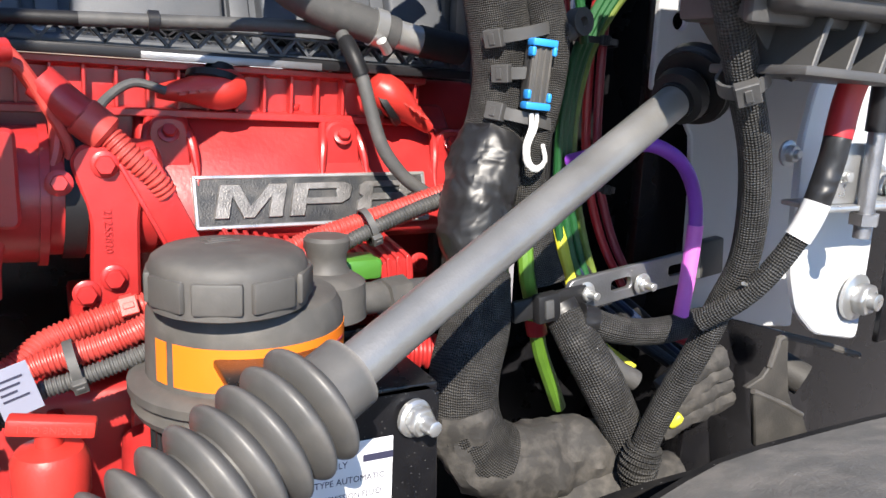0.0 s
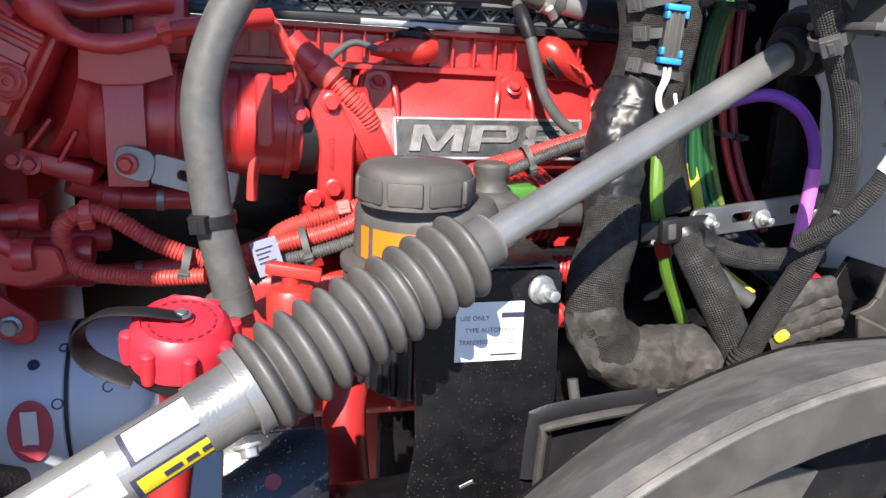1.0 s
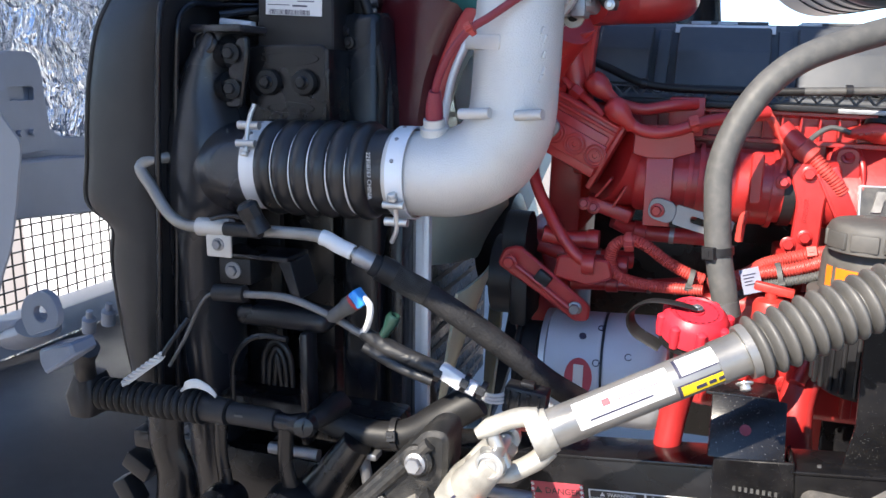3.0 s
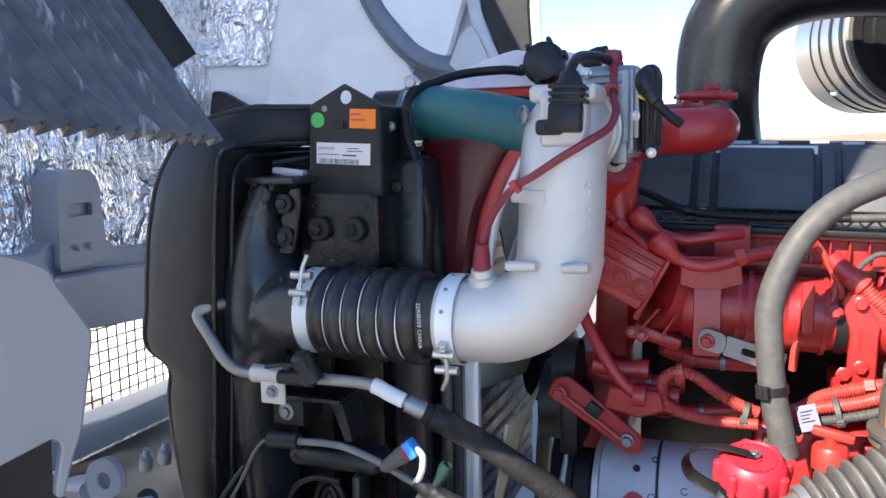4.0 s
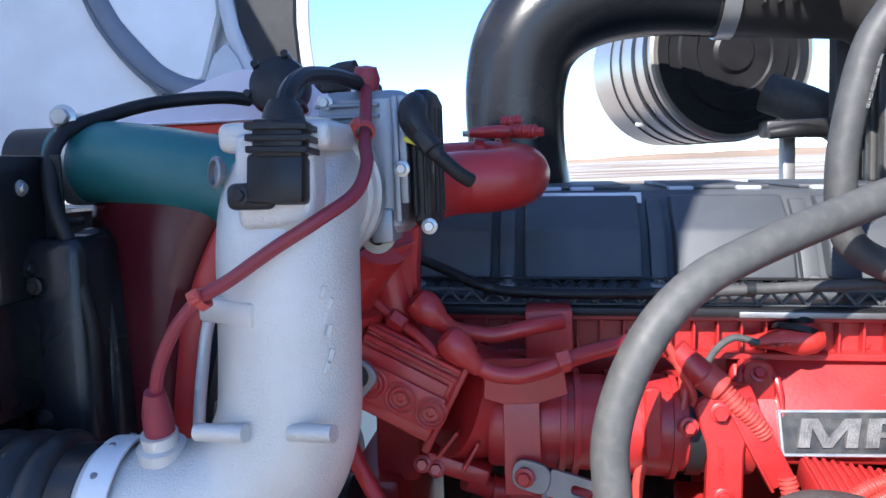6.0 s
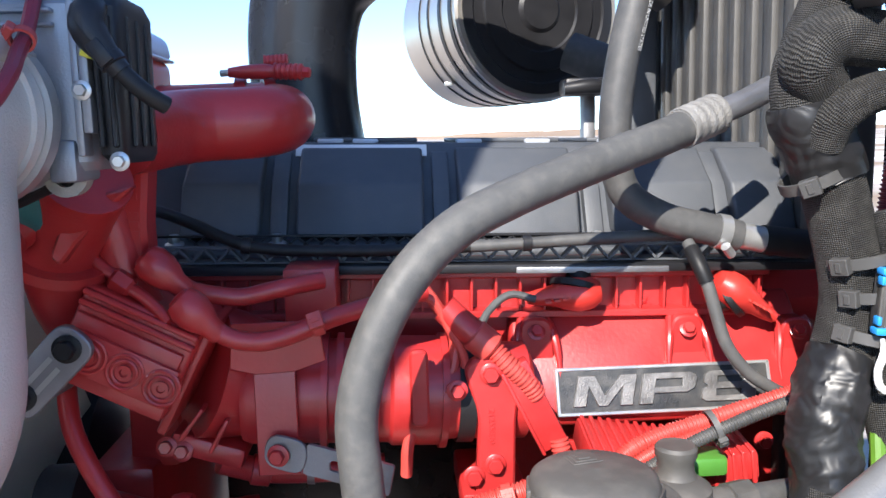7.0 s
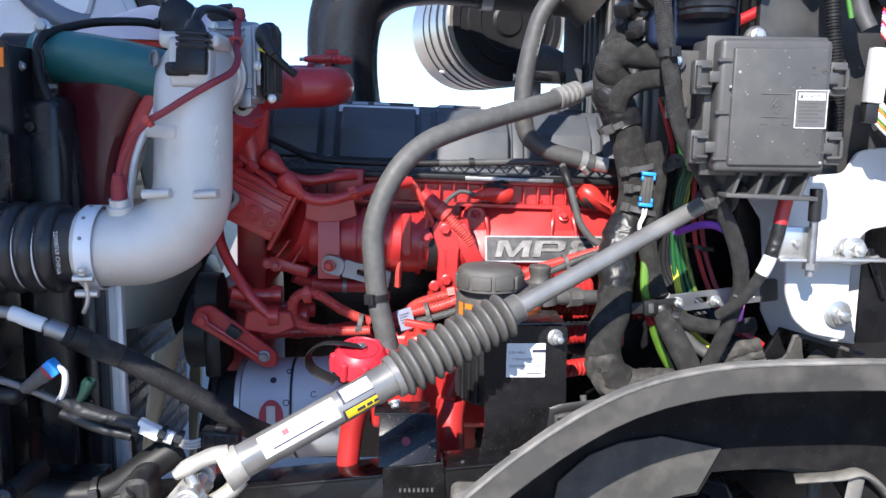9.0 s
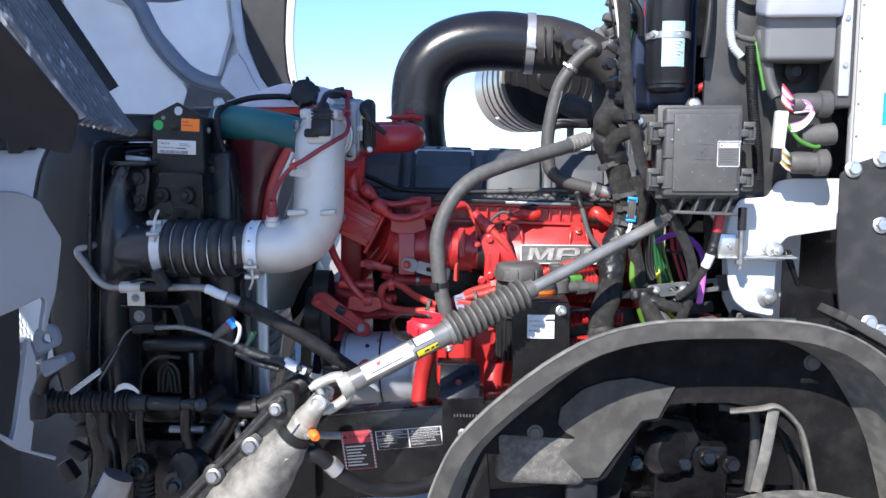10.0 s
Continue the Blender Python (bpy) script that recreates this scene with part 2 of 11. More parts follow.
def speckled(name, like, size, amount, light=(0.55, 0.54, 0.52)):
    """A copy of a paint with dried water spots scattered over it."""
    m = like.copy()
    m.name = name
    nt = m.node_tree
    b = nt.nodes["Principled BSDF"]
    old = b.inputs["Base Color"].links[0].from_socket
    tc = nt.nodes.new("ShaderNodeTexCoord")
    v = nt.nodes.new("ShaderNodeTexVoronoi")
    v.inputs["Scale"].default_value = size
    nt.links.new(tc.outputs["Object"], v.inputs["Vector"])
    sep = nt.nodes.new("ShaderNodeSeparateColor")
    nt.links.new(v.outputs["Color"], sep.inputs[0])
    near = nt.nodes.new("ShaderNodeMath")
    near.operation = "LESS_THAN"
    near.inputs[1].default_value = 0.24
    nt.links.new(v.outputs["Distance"], near.inputs[0])
    pick = nt.nodes.new("ShaderNodeMath")
    pick.operation = "LESS_THAN"
    pick.inputs[1].default_value = amount
    nt.links.new(sep.outputs[0], pick.inputs[0])
    both = nt.nodes.new("ShaderNodeMath")
    both.operation = "MULTIPLY"
    nt.links.new(near.outputs[0], both.inputs[0])
    nt.links.new(pick.outputs[0], both.inputs[1])
    soft = nt.nodes.new("ShaderNodeMath")
    soft.operation = "MULTIPLY"
    nt.links.new(both.outputs[0], soft.inputs[0])
    nt.links.new(sep.outputs[1], soft.inputs[1])
    mx = nt.nodes.new("ShaderNodeMixRGB")
    mx.inputs[2].default_value = (*light, 1)
    nt.links.new(soft.outputs[0], mx.inputs[0])
    nt.links.new(old, mx.inputs[1])
    nt.links.new(mx.outputs[0], b.inputs["Base Color"])
    return m


SPOTTED = speckled("water_spotted_black_paint", BLACK_PAINT, 400, 0.16, (0.30, 0.30, 0.285))
# Dusty liner with the sunlight on the arch wall put into its grey.
SUN_PATCH = mat("dusty_sunlit_liner", (0.060, 0.059, 0.056), 0.8, 0, 0.3, 30, 0.3, 0.12, spec=0.15)
ARCH_WALL = mat("dull_black_arch_plastic", (0.011, 0.011, 0.012), 0.85, 0, 0.35, 30, 0.1, 0.03, 0.0, 400.0, spec=0.06)
DUSTY_SPOT = speckled("speckled_dusty_casting", mat("grey_dusty_iron", (0.105, 0.10, 0.094), 0.85, 0, 0.45, 90, 0.8, 0.25), 260, 0.16, (0.5, 0.48, 0.45))
LINER_SPOT = speckled("scuffed_liner_plastic", ARCH_WALL, 300, 0.03, (0.15, 0.15, 0.15))
BOX_SPOT = speckled("spotted_grey_box_plastic", GREY_BOX, 260, 0.03, (0.45, 0.45, 0.45))


# ---- mesh helpers ----
def thing(name, at, label, category, group="", kind=""):
    e = new(name)
    e.location = at
    e.empty_display_size = 0.02
    return tagged(e, label, category, group, kind)


def part(name, bm, material, parent=None, label="", smooth=True):
    """Links a bmesh, built in world places, as one mesh object, under a thing or a part."""
    me = bpy.data.meshes.new(name)
    bmesh.ops.recalc_face_normals(bm, faces=bm.faces)
    if smooth:
        for f in bm.faces:
            f.smooth = True
        for e in bm.edges:
            if len(e.link_faces) == 2 and e.calc_face_angle(0) > 0.6:
                e.smooth = False
    bm.to_mesh(me)
    bm.free()
    me.materials.append(material)
    ob = new(name, me)
    if parent is not None:
        ob.parent = parent
        if parent.type == "EMPTY":
            ob.matrix_parent_inverse = Matrix.Translation(-Vector(parent.location))
    if label:
        ob["label"] = label
    return ob


def moved(ob, dx, dy, dz):
    """Shifts a finished thing with all its parts."""
    ob.location = Vector(ob.location) + Vector((dx, dy, dz))
    return ob


def solo(name, bm, material, label, category, group="", kind="", smooth=True):
    return tagged(part(name, bm, material, None, "", smooth), label, category, group, kind)


def spline(pts, step=0.006):
    """Even points on a smooth curve through pts."""
    p = [Vector(q) for q in pts]
    if len(p) == 2:
        n = max(1, int((p[1] - p[0]).length / step))
        return [p[0].lerp(p[1], i / n) for i in range(n + 1)]
    ext = [2 * p[0] - p[1], *p, 2 * p[-1] - p[-2]]
    out = []
    for i in range(1, len(ext) - 2):
        a, b, c, d = ext[i - 1:i + 3]
        n = max(2, int((c - b).length / step))
        for j in range(n):
            t = j / n
            out.append(0.5 * (2 * b + (c - a) * t + (2 * a - 5 * b + 4 * c - d) * t * t + (3 * b - a - 3 * c + d) * t ** 3))
    out.append(p[-1])
    return out


def sweep(pts, r, n=14, step=0.006, ring=None, span=None, caps=True, flat=1.0):
    """A tube along pts. r: radius or a list of radii; ring(s): a factor on it at s metres; span: the share of the length used."""
    c = spline(pts, step)
    if span:
        lens = [0.0]
        for a, b in zip(c, c[1:]):
            lens.append(lens[-1] + (b - a).length)
        keep = [q for q, l in zip(c, lens) if span[0] * lens[-1] <= l <= span[1] * lens[-1]]
        c = keep if len(keep) > 1 else c[:2]
    bm = bmesh.new()
    uvl = bm.loops.layers.uv.new("UVMap")
    t0 = (c[1] - c[0]).normalized()
    up = Vector((0, 0, 1)) if abs(t0.z) < 0.9 else Vector((0, 1, 0))
    u = t0.cross(up).normalized()
    rings, s, total = [], 0.0, len(c) - 1
    ss = []
    for i, q in enumerate(c):
        t = (c[min(i + 1, total)] - c[max(i - 1, 0)]).normalized()
        u = (u - t * u.dot(t)).normalized()
        v = t.cross(u)
        if i:
            s += (q - c[i - 1]).length
        if isinstance(r, (list, tuple)):
            f = i / total * (len(r) - 1)
            k = min(int(f), len(r) - 2)
            rad = r[k] + (r[k + 1] - r[k]) * (f - k)
        else:
            rad = r
        if ring:
            rad *= ring(s)
        ss.append(s)
        rings.append([bm.verts.new(q + (u * math.cos(a) + v * math.sin(a) * flat) * rad) for a in [2 * math.pi * j / n for j in range(n)]])
    base_r = r[0] if isinstance(r, (list, tuple)) else r
    for i in range(total):
        for j in range(n):
            k = (j + 1) % n
            f = bm.faces.new((rings[i][j], rings[i][k], rings[i + 1][k], rings[i + 1][j]))
            w = 2 * math.pi * base_r / n
            for lp, (uu, vv) in zip(f.loops, ((j * w, ss[i]), ((j + 1) * w, ss[i]), ((j + 1) * w, ss[i + 1]), (j * w, ss[i + 1]))):
                lp[uvl].uv = (uu, vv)
    if caps:
        bm.faces.new(rings[0][::-1])
        bm.faces.new(rings[-1])
    return bm


def corrugated(pitch=0.0045, depth=0.12):
    return lambda s: 1 + depth * (1 if (s / pitch) % 1 < 0.5 else -1) * 0.5


def loom(pts, r, pitch=0.0045, n=12, span=None):
    """Split corrugated conduit."""
    return sweep(pts, r, n, pitch / 4, corrugated(pitch, 0.16), span)


def loft(sections, n=36, power=3.2):
    """A closed skin through level outlines: (height, x0, x1, y0, y1), each a rounded rectangle."""
    bm = bmesh.new()
    rows = []
    for z, x0, x1, y0, y1 in sections:
        row = []
        for k in range(n):
            a = 2 * math.pi * k / n
            c, d = math.cos(a), math.sin(a)
            row.append(bm.verts.new(((x0 + x1) / 2 + (x1 - x0) / 2 * math.copysign(abs(c) ** (2 / power), c), (y0 + y1) / 2 + (y1 - y0) / 2 * math.copysign(abs(d) ** (2 / power), d), z)))
        rows.append(row)
    for a, b in zip(rows, rows[1:]):
        for k in range(n):
            bm.faces.new((a[k], a[(k + 1) % n], b[(k + 1) % n], b[k]))
    bm.faces.new(rows[0])
    bm.faces.new(rows[-1])
    return bm


def shell_band(outer, inner, rise, depth, n=60, m=10):
    """A moulded band between two lines in space, crowned towards the front and hollow behind."""
    bm = bmesh.new()
    def along_line(pts):
        c = spline(pts, 0.004)
        return [c[round(k * (len(c) - 1) / n)] for k in range(n + 1)]
    front, back = [], []
    for a, b in zip(along_line(outer), along_line(inner)):
        rows = [a.lerp(b, j / m) - Vector((0, rise * math.sin(math.pi * j / m) ** 0.45, 0)) for j in range(m + 1)]
        front.append([bm.verts.new(q) for q in rows])
        back.append([bm.verts.new(q + Vector((0, depth, 0))) for q in rows])
    for rows in (front, back):
        for a, b in zip(rows, rows[1:]):
            for j in range(m):
                bm.faces.new((a[j], a[j + 1], b[j + 1], b[j]))
    for j in (0, m):
        for k in range(n):
            bm.faces.new((front[k][j], front[k + 1][j], back[k + 1][j], back[k][j]))
    for k in (0, n):
        for j in range(m):
            bm.faces.new((front[k][j], front[k][j + 1], back[k][j + 1], back[k][j]))
    bmesh.ops.recalc_face_normals(bm, faces=bm.faces)
    return bm


def basis(axis, ref=(0, 0, 1)):
    w = Vector(axis).normalized()
    ref = Vector(ref)
    if abs(w.dot(ref.normalized())) > 0.95:
        ref = Vector((1, 0, 0))
    u = ref.cross(w).normalized()
    return u, w.cross(u), w


def lathe(profile, at, axis, n=32, flat=1.0):
    """Turns (radius, height) pairs round an axis."""
    u, v, w = basis(axis)
    at = Vector(at)
    bm = bmesh.new()
    rows = []
    for r, h in profile:
        if r < 1e-5:
            rows.append([bm.verts.new(at + w * h)])
        else:
            rows.append([bm.verts.new(at + w * h + (u * math.cos(a) + v * math.sin(a) * flat) * r) for a in [2 * math.pi * j / n for j in range(n)]])
    for a, b in zip(rows, rows[1:]):
        for j in range(n):
            k = (j + 1) % n
            if len(a) == 1 and len(b) == 1:
                continue
            if len(a) == 1:
                bm.faces.new((a[0], b[k], b[j]))
            elif len(b) == 1:
                bm.faces.new((a[j], a[k], b[0]))
            else:
                bm.faces.new((a[j], a[k], b[k], b[j]))
    for row in (rows[0], rows[-1]):
        if len(row) > 1:
            bm.faces.new(row)
    return bm


def tube_ring(r0, r1, w, at, axis, n=32):
    """A band: outer radius r1, inner r0, width w, centred."""
    return lathe_closed([(r0, -w / 2), (r1, -w / 2), (r1, w / 2), (r0, w / 2)], at, axis, n)


def lathe_closed(profile, at, axis, n=32):
    u, v, w = basis(axis)
    at = Vector(at)
    bm = bmesh.new()
    rows = [[bm.verts.new(at + w * h + (u * math.cos(a) + v * math.sin(a)) * r) for a in [2 * math.pi * j / n for j in range(n)]] for r, h in profile]
    for i in range(len(rows)):
        a, b = rows[i], rows[(i + 1) % len(rows)]
        for j in range(n):
            k = (j + 1) % n
            bm.faces.new((a[j], a[k], b[k], b[j]))
    return bm


def bevelled(bm, w, seg=2):
    if w > 0:
        es = [e for e in bm.edges if len(e.link_faces) == 2 and e.calc_face_angle(0) > 0.5]
        bmesh.ops.bevel(bm, geom=es, offset=w, segments=seg, profile=0.5, affect="EDGES", clamp_overlap=True)
    return bm


def block(size, m, bevel=0.003, seg=2):
    """A box of that size, centred on the pose m."""
    bm = bmesh.new()
    bmesh.ops.create_cube(bm, size=1.0)
    bmesh.ops.scale(bm, vec=size, verts=bm.verts)
    bmesh.ops.recalc_face_normals(bm, faces=bm.faces)
    bevelled(bm, min(bevel, 0.45 * min(size)), seg)
    bmesh.ops.transform(bm, matrix=m, verts=bm.verts)
    return bm


def span_box(x0, x1, y0, y1, z0, z1, bevel=0.003, seg=2):
    return block((x1 - x0, y1 - y0, z1 - z0), pose((x0 + x1) / 2, (y0 + y1) / 2, (z0 + z1) / 2), bevel, seg)


def plate(poly, y0, y1, bevel=0.001, holes=()):
    """A polygon of (x, z) pairs, thick from y0 to y1 (front to back). holes: more such polygons, cut through."""
    bm = bmesh.new()
    loops = [poly, *holes]
    edges = []
    for lp in loops:
        vs = [bm.verts.new((x, y0, z)) for x, z in lp]
        edges += [bm.edges.new((vs[i], vs[(i + 1) % len(vs)])) for i in range(len(vs))]
    if holes:
        bmesh.ops.triangle_fill(bm, edges=edges, use_beauty=True)
    else:
        bm.faces.new(list(bm.verts))
    bmesh.ops.recalc_face_normals(bm, faces=bm.faces)
    g = bmesh.ops.extrude_face_region(bm, geom=list(bm.faces))
    bmesh.ops.translate(bm, vec=(0, y1 - y0, 0), verts=[v for v in g["geom"] if isinstance(v, bmesh.types.BMVert)])
    bmesh.ops.recalc_face_normals(bm, faces=bm.faces)
    return bevelled(bm, bevel, 1)


def turned(bm, m):
    bmesh.ops.transform(bm, matrix=m, verts=bm.verts)
    return bm


def join(*bms):
    """Several bmeshes as one."""
    out = bmesh.new()
    for b in bms:
        me = bpy.data.meshes.new("joined")
        b.to_mesh(me)
        b.free()
        out.from_mesh(me)
        bpy.data.meshes.remove(me)
    return out


def rounded(pts, r, seg=4):
    """A polygon with its corners rounded."""
    out = []
    n = len(pts)
    for i in range(n):
        a, b, c = (Vector(pts[(i + k - 1) % n]) for k in range(3))
        ra = min(r, 0.45 * (a - b).length, 0.45 * (c - b).length)
        p, q = b + (a - b).normalized() * ra, b + (c - b).normalized() * ra
        for j in range(seg + 1):
            t = j / seg
            out.append(tuple((1 - t) ** 2 * p + 2 * t * (1 - t) * b + t * t * q))
    return out


def circle(x, z, r, n=20):
    return [(x + r * math.cos(2 * math.pi * i / n), z + r * math.sin(2 * math.pi * i / n)) for i in range(n)]


def hexbolt(at, axis, r=0.009, h=0.008, washer=1.5, stud=0.0):
    """Hexagon head on a flange, with a stub of thread if stud is given."""
    u, v, w = basis(axis)
    at = Vector(at)
    a = lathe([(0, 0), (r * washer, 0), (r * washer, h * 0.25), (r * 1.05, h * 0.4), (0, h * 0.4)], at, axis, 20)
    b = bmesh.new()
    lo = [b.verts.new(at + w * h * 0.3 + (u * math.cos(k * math.pi / 3) + v * math.sin(k * math.pi / 3)) * r) for k in range(6)]
    hi = [b.verts.new(at + w * h * 1.1 + (u * math.cos(k * math.pi / 3) + v * math.sin(k * math.pi / 3)) * r) for k in range(6)]
    for k in range(6):
        b.faces.new((lo[k], lo[(k + 1) % 6], hi[(k + 1) % 6], hi[k]))
    b.faces.new(hi)
    b.faces.new(lo[::-1])
    bmesh.ops.recalc_face_normals(b, faces=b.faces)
    bevelled(b, r * 0.12, 1)
    if stud:
        c = lathe([(r * 0.5, h), (r * 0.5, h + stud - 0.001), (r * 0.38, h + stud), (0, h + stud)], at, axis, 12)
        return join(a, b, c)
    return join(a, b)


def bolt(at, axis, material, parent, r=0.009, h=0.008, washer=1.5, stud=0.0, label=""):
    return part("bolt", hexbolt(at, axis, r, h, washer, stud), material, parent, label)


def crumple(bm, amp, scale):
    """Pushes a swept surface in and out unevenly, as wrapped tape and cloth lie."""
    bm.normal_update()
    for v in bm.verts:
        v.co += v.normal * (noise.noise(v.co * scale) * amp + noise.noise(v.co * scale * 2.7) * amp * 0.5)
    return bm


def zip_tie(at, axis, r, head=(0, -1, 0), w=0.008, t=0.0022, material=None, name="cable_tie", parent=None, flat=1.0):
    """A strap round a bundle with its ratchet head on the given side."""
    u, v, ww = basis(axis)
    band = tube_ring(r, r + t, w, at, axis, 28)
    hd = Vector(head)
    hd = (hd - ww * hd.dot(ww)).normalized()
    side = ww.cross(hd)
    m = Matrix((side, hd, ww)).transposed().to_4x4()
    m.translation = Vector(at) + hd * (r + t * 1.5)
    k = block((w * 1.6, w * 0.9, w * 1.5), m, 0.001, 1)
    slot = block((w * 0.5, w * 0.3, w * 0.9), m @ Matrix.Translation((0, w * 0.42, 0)), 0.0005, 1)
    bm = join(band, k, slot)
    if parent is not None:
        return part(name, bm, material or BLACK, parent)
    return solo(name, bm, material or BLACK, "black nylon cable tie round the bundle", "cable tie", "cable ties")


def lettering(body, size, m, material, parent, depth=0.0004, name="lettering", align="LEFT", squeeze=1.0, label="", bold=0.0):
    cu = bpy.data.curves.new(name, "FONT")
    cu.body, cu.size, cu.extrude, cu.align_x, cu.align_y = body, size, depth, align, "CENTER"
    cu.resolution_u, cu.offset = 2, bold
    cu.materials.append(material)
    me_ob = new(name, cu)
    me_ob.matrix_basis = m @ Matrix.Diagonal((squeeze, 1, 1, 1))
    me_ob.parent = parent
    if parent.type == "EMPTY":
        me_ob.matrix_parent_inverse = Matrix.Translation(-Vector(parent.location))
    if label:
        me_ob["label"] = label
    return me_ob


def facing(x, y, z, tilt=0.0, yaw=0.0, lean=0.0):
    """The pose of a flat face that looks towards -y: its x to the right, its y up."""
    return pose(x, y, z, 90 + tilt, 0, yaw) @ pose(0, 0, 0, 0, 0, lean)


def bars(rows, m, material, parent, depth=0.0004, name="print_block"):
    """Lines of print too small to read: rows of (x, y, length, height) on the face m."""
    bm = join(*[block((l, h, depth), m @ Matrix.Translation((x + l / 2, y, 0)), 0, 1) for x, y, l, h in rows])
    return part(name, bm, material, parent, smooth=False)


def streaked(name, base, light):
    """A dusty sheet with pale rubbed streaks running along its ribs."""
    m = mat(name, base, 0.5, 0, 0.4, 60, 0.3, 0.2)
    nt = m.node_tree
    b = nt.nodes["Principled BSDF"]
    old = b.inputs["Base Color"].links[0].from_socket
    tc = nt.nodes.new("ShaderNodeTexCoord")
    mp = nt.nodes.new("ShaderNodeMapping")
    mp.inputs["Rotation"].default_value = (0, radians(31.8), 0)
    mp.inputs["Scale"].default_value = (60, 60, 9)
    n = nt.nodes.new("ShaderNodeTexNoise")
    n.inputs["Scale"].default_value, n.inputs["Detail"].default_value = 1.0, 5
    r = nt.nodes.new("ShaderNodeValToRGB")
    r.color_ramp.elements[0].position, r.color_ramp.elements[1].position = 0.60, 0.70
    mx = nt.nodes.new("ShaderNodeMixRGB")
    mx.inputs[2].default_value = (*light, 1)
    nt.links.new(tc.outputs["Object"], mp.inputs[0])
    nt.links.new(mp.outputs[0], n.inputs["Vector"])
    nt.links.new(n.outputs["Fac"], r.inputs[0])
    nt.links.new(r.outputs[0], mx.inputs[0])
    nt.links.new(old, mx.inputs[1])
    nt.links.new(mx.outputs[0], b.inputs["Base Color"])
    return m


CORR = streaked("ribbed_grey_rubber_sheet", (0.080, 0.087, 0.107), (0.34, 0.36, 0.40))


def rubbed_edges(m, light, lo, hi):
    """Pale wear along the proud edges of a rubber part."""
    nt = m.node_tree
    b = nt.nodes["Principled BSDF"]
    old = b.inputs["Base Color"].links[0].from_socket
    g = nt.nodes.new("ShaderNodeNewGeometry")
    r = nt.nodes.new("ShaderNodeValToRGB")
    r.color_ramp.elements[0].position, r.color_ramp.elements[1].position = lo, hi
    n = nt.nodes.new("ShaderNodeTexNoise")
    n.inputs["Scale"].default_value, n.inputs["Detail"].default_value = 38.0, 5.0
    k = nt.nodes.new("ShaderNodeMath")
    k.operation = "MULTIPLY"
    mx = nt.nodes.new("ShaderNodeMixRGB")
    mx.inputs[2].default_value = (*light, 1)
    nt.links.new(g.outputs["Pointiness"], r.inputs[0])
    nt.links.new(r.outputs[0], k.inputs[0])
    nt.links.new(n.outputs["Fac"], k.inputs[1])
    nt.links.new(k.outputs[0], mx.inputs[0])
    nt.links.new(old, mx.inputs[1])
    nt.links.new(mx.outputs[0], b.inputs["Base Color"])


rubbed_edges(BOOT, (0.30, 0.27, 0.235), 0.53, 0.60)


# ---- ground and distance ----
def field_material():
    m = bpy.data.materials.new("snow_patched_field")
    m.use_nodes = True
    nt = m.node_tree
    b = nt.nodes["Principled BSDF"]
    b.inputs["Roughness"].default_value = 0.9
    tc = nt.nodes.new("ShaderNodeTexCoord")
    mp = nt.nodes.new("ShaderNodeMapping")
    mp.inputs["Scale"].default_value = (0.02, 0.07, 1)
    n = nt.nodes.new("ShaderNodeTexNoise")
    n.inputs["Scale"].default_value, n.inputs["Detail"].default_value = 1.0, 8
    f = nt.nodes.new("ShaderNodeTexNoise")
    f.inputs["Scale"].default_value, f.inputs["Detail"].default_value = 6.0, 10
    r = nt.nodes.new("ShaderNodeValToRGB")
    e = r.color_ramp.elements
    e[0].position, e[0].color = 0.40, (0.75, 0.74, 0.72, 1)
    e[1].position, e[1].color = 0.56, (0.34, 0.24, 0.15, 1)
    g = nt.nodes.new("ShaderNodeMixRGB")
    g.blend_type, g.inputs[0].default_value = "MULTIPLY", 0.5
    nt.links.new(tc.outputs["Object"], mp.inputs[0])
    nt.links.new(mp.outputs[0], n.inputs["Vector"])
    nt.links.new(tc.outputs["Object"], f.inputs["Vector"])
    nt.links.new(n.outputs["Fac"], r.inputs["Fac"])
    nt.links.new(r.outputs["Color"], g.inputs[1])
    nt.links.new(f.outputs["Color"], g.inputs[2])
    near = nt.nodes.new("ShaderNodeVectorMath")
    near.operation = "LENGTH"
    rng = nt.nodes.new("ShaderNodeMapRange")
    rng.inputs["From Min"].default_value, rng.inputs["From Max"].default_value = 14, 26
    yard = nt.nodes.new("ShaderNodeMixRGB")
    yard.inputs[1].default_value = (0.33, 0.29, 0.258, 1)
    nt.links.new(tc.outputs["Object"], near.inputs[0])
    nt.links.new(near.outputs["Value"], rng.inputs["Value"])
    nt.links.new(rng.outputs[0], yard.inputs[0])
    nt.links.new(g.outputs[0], yard.inputs[2])
    nt.links.new(yard.outputs[0], b.inputs["Base Color"])
    return m


gb = bmesh.new()
bmesh.ops.create_grid(gb, x_segments=40, y_segments=40, size=1500)
solo("ground", gb, field_material(), "tan winter field with patches of old snow", "ground", kind="structure")

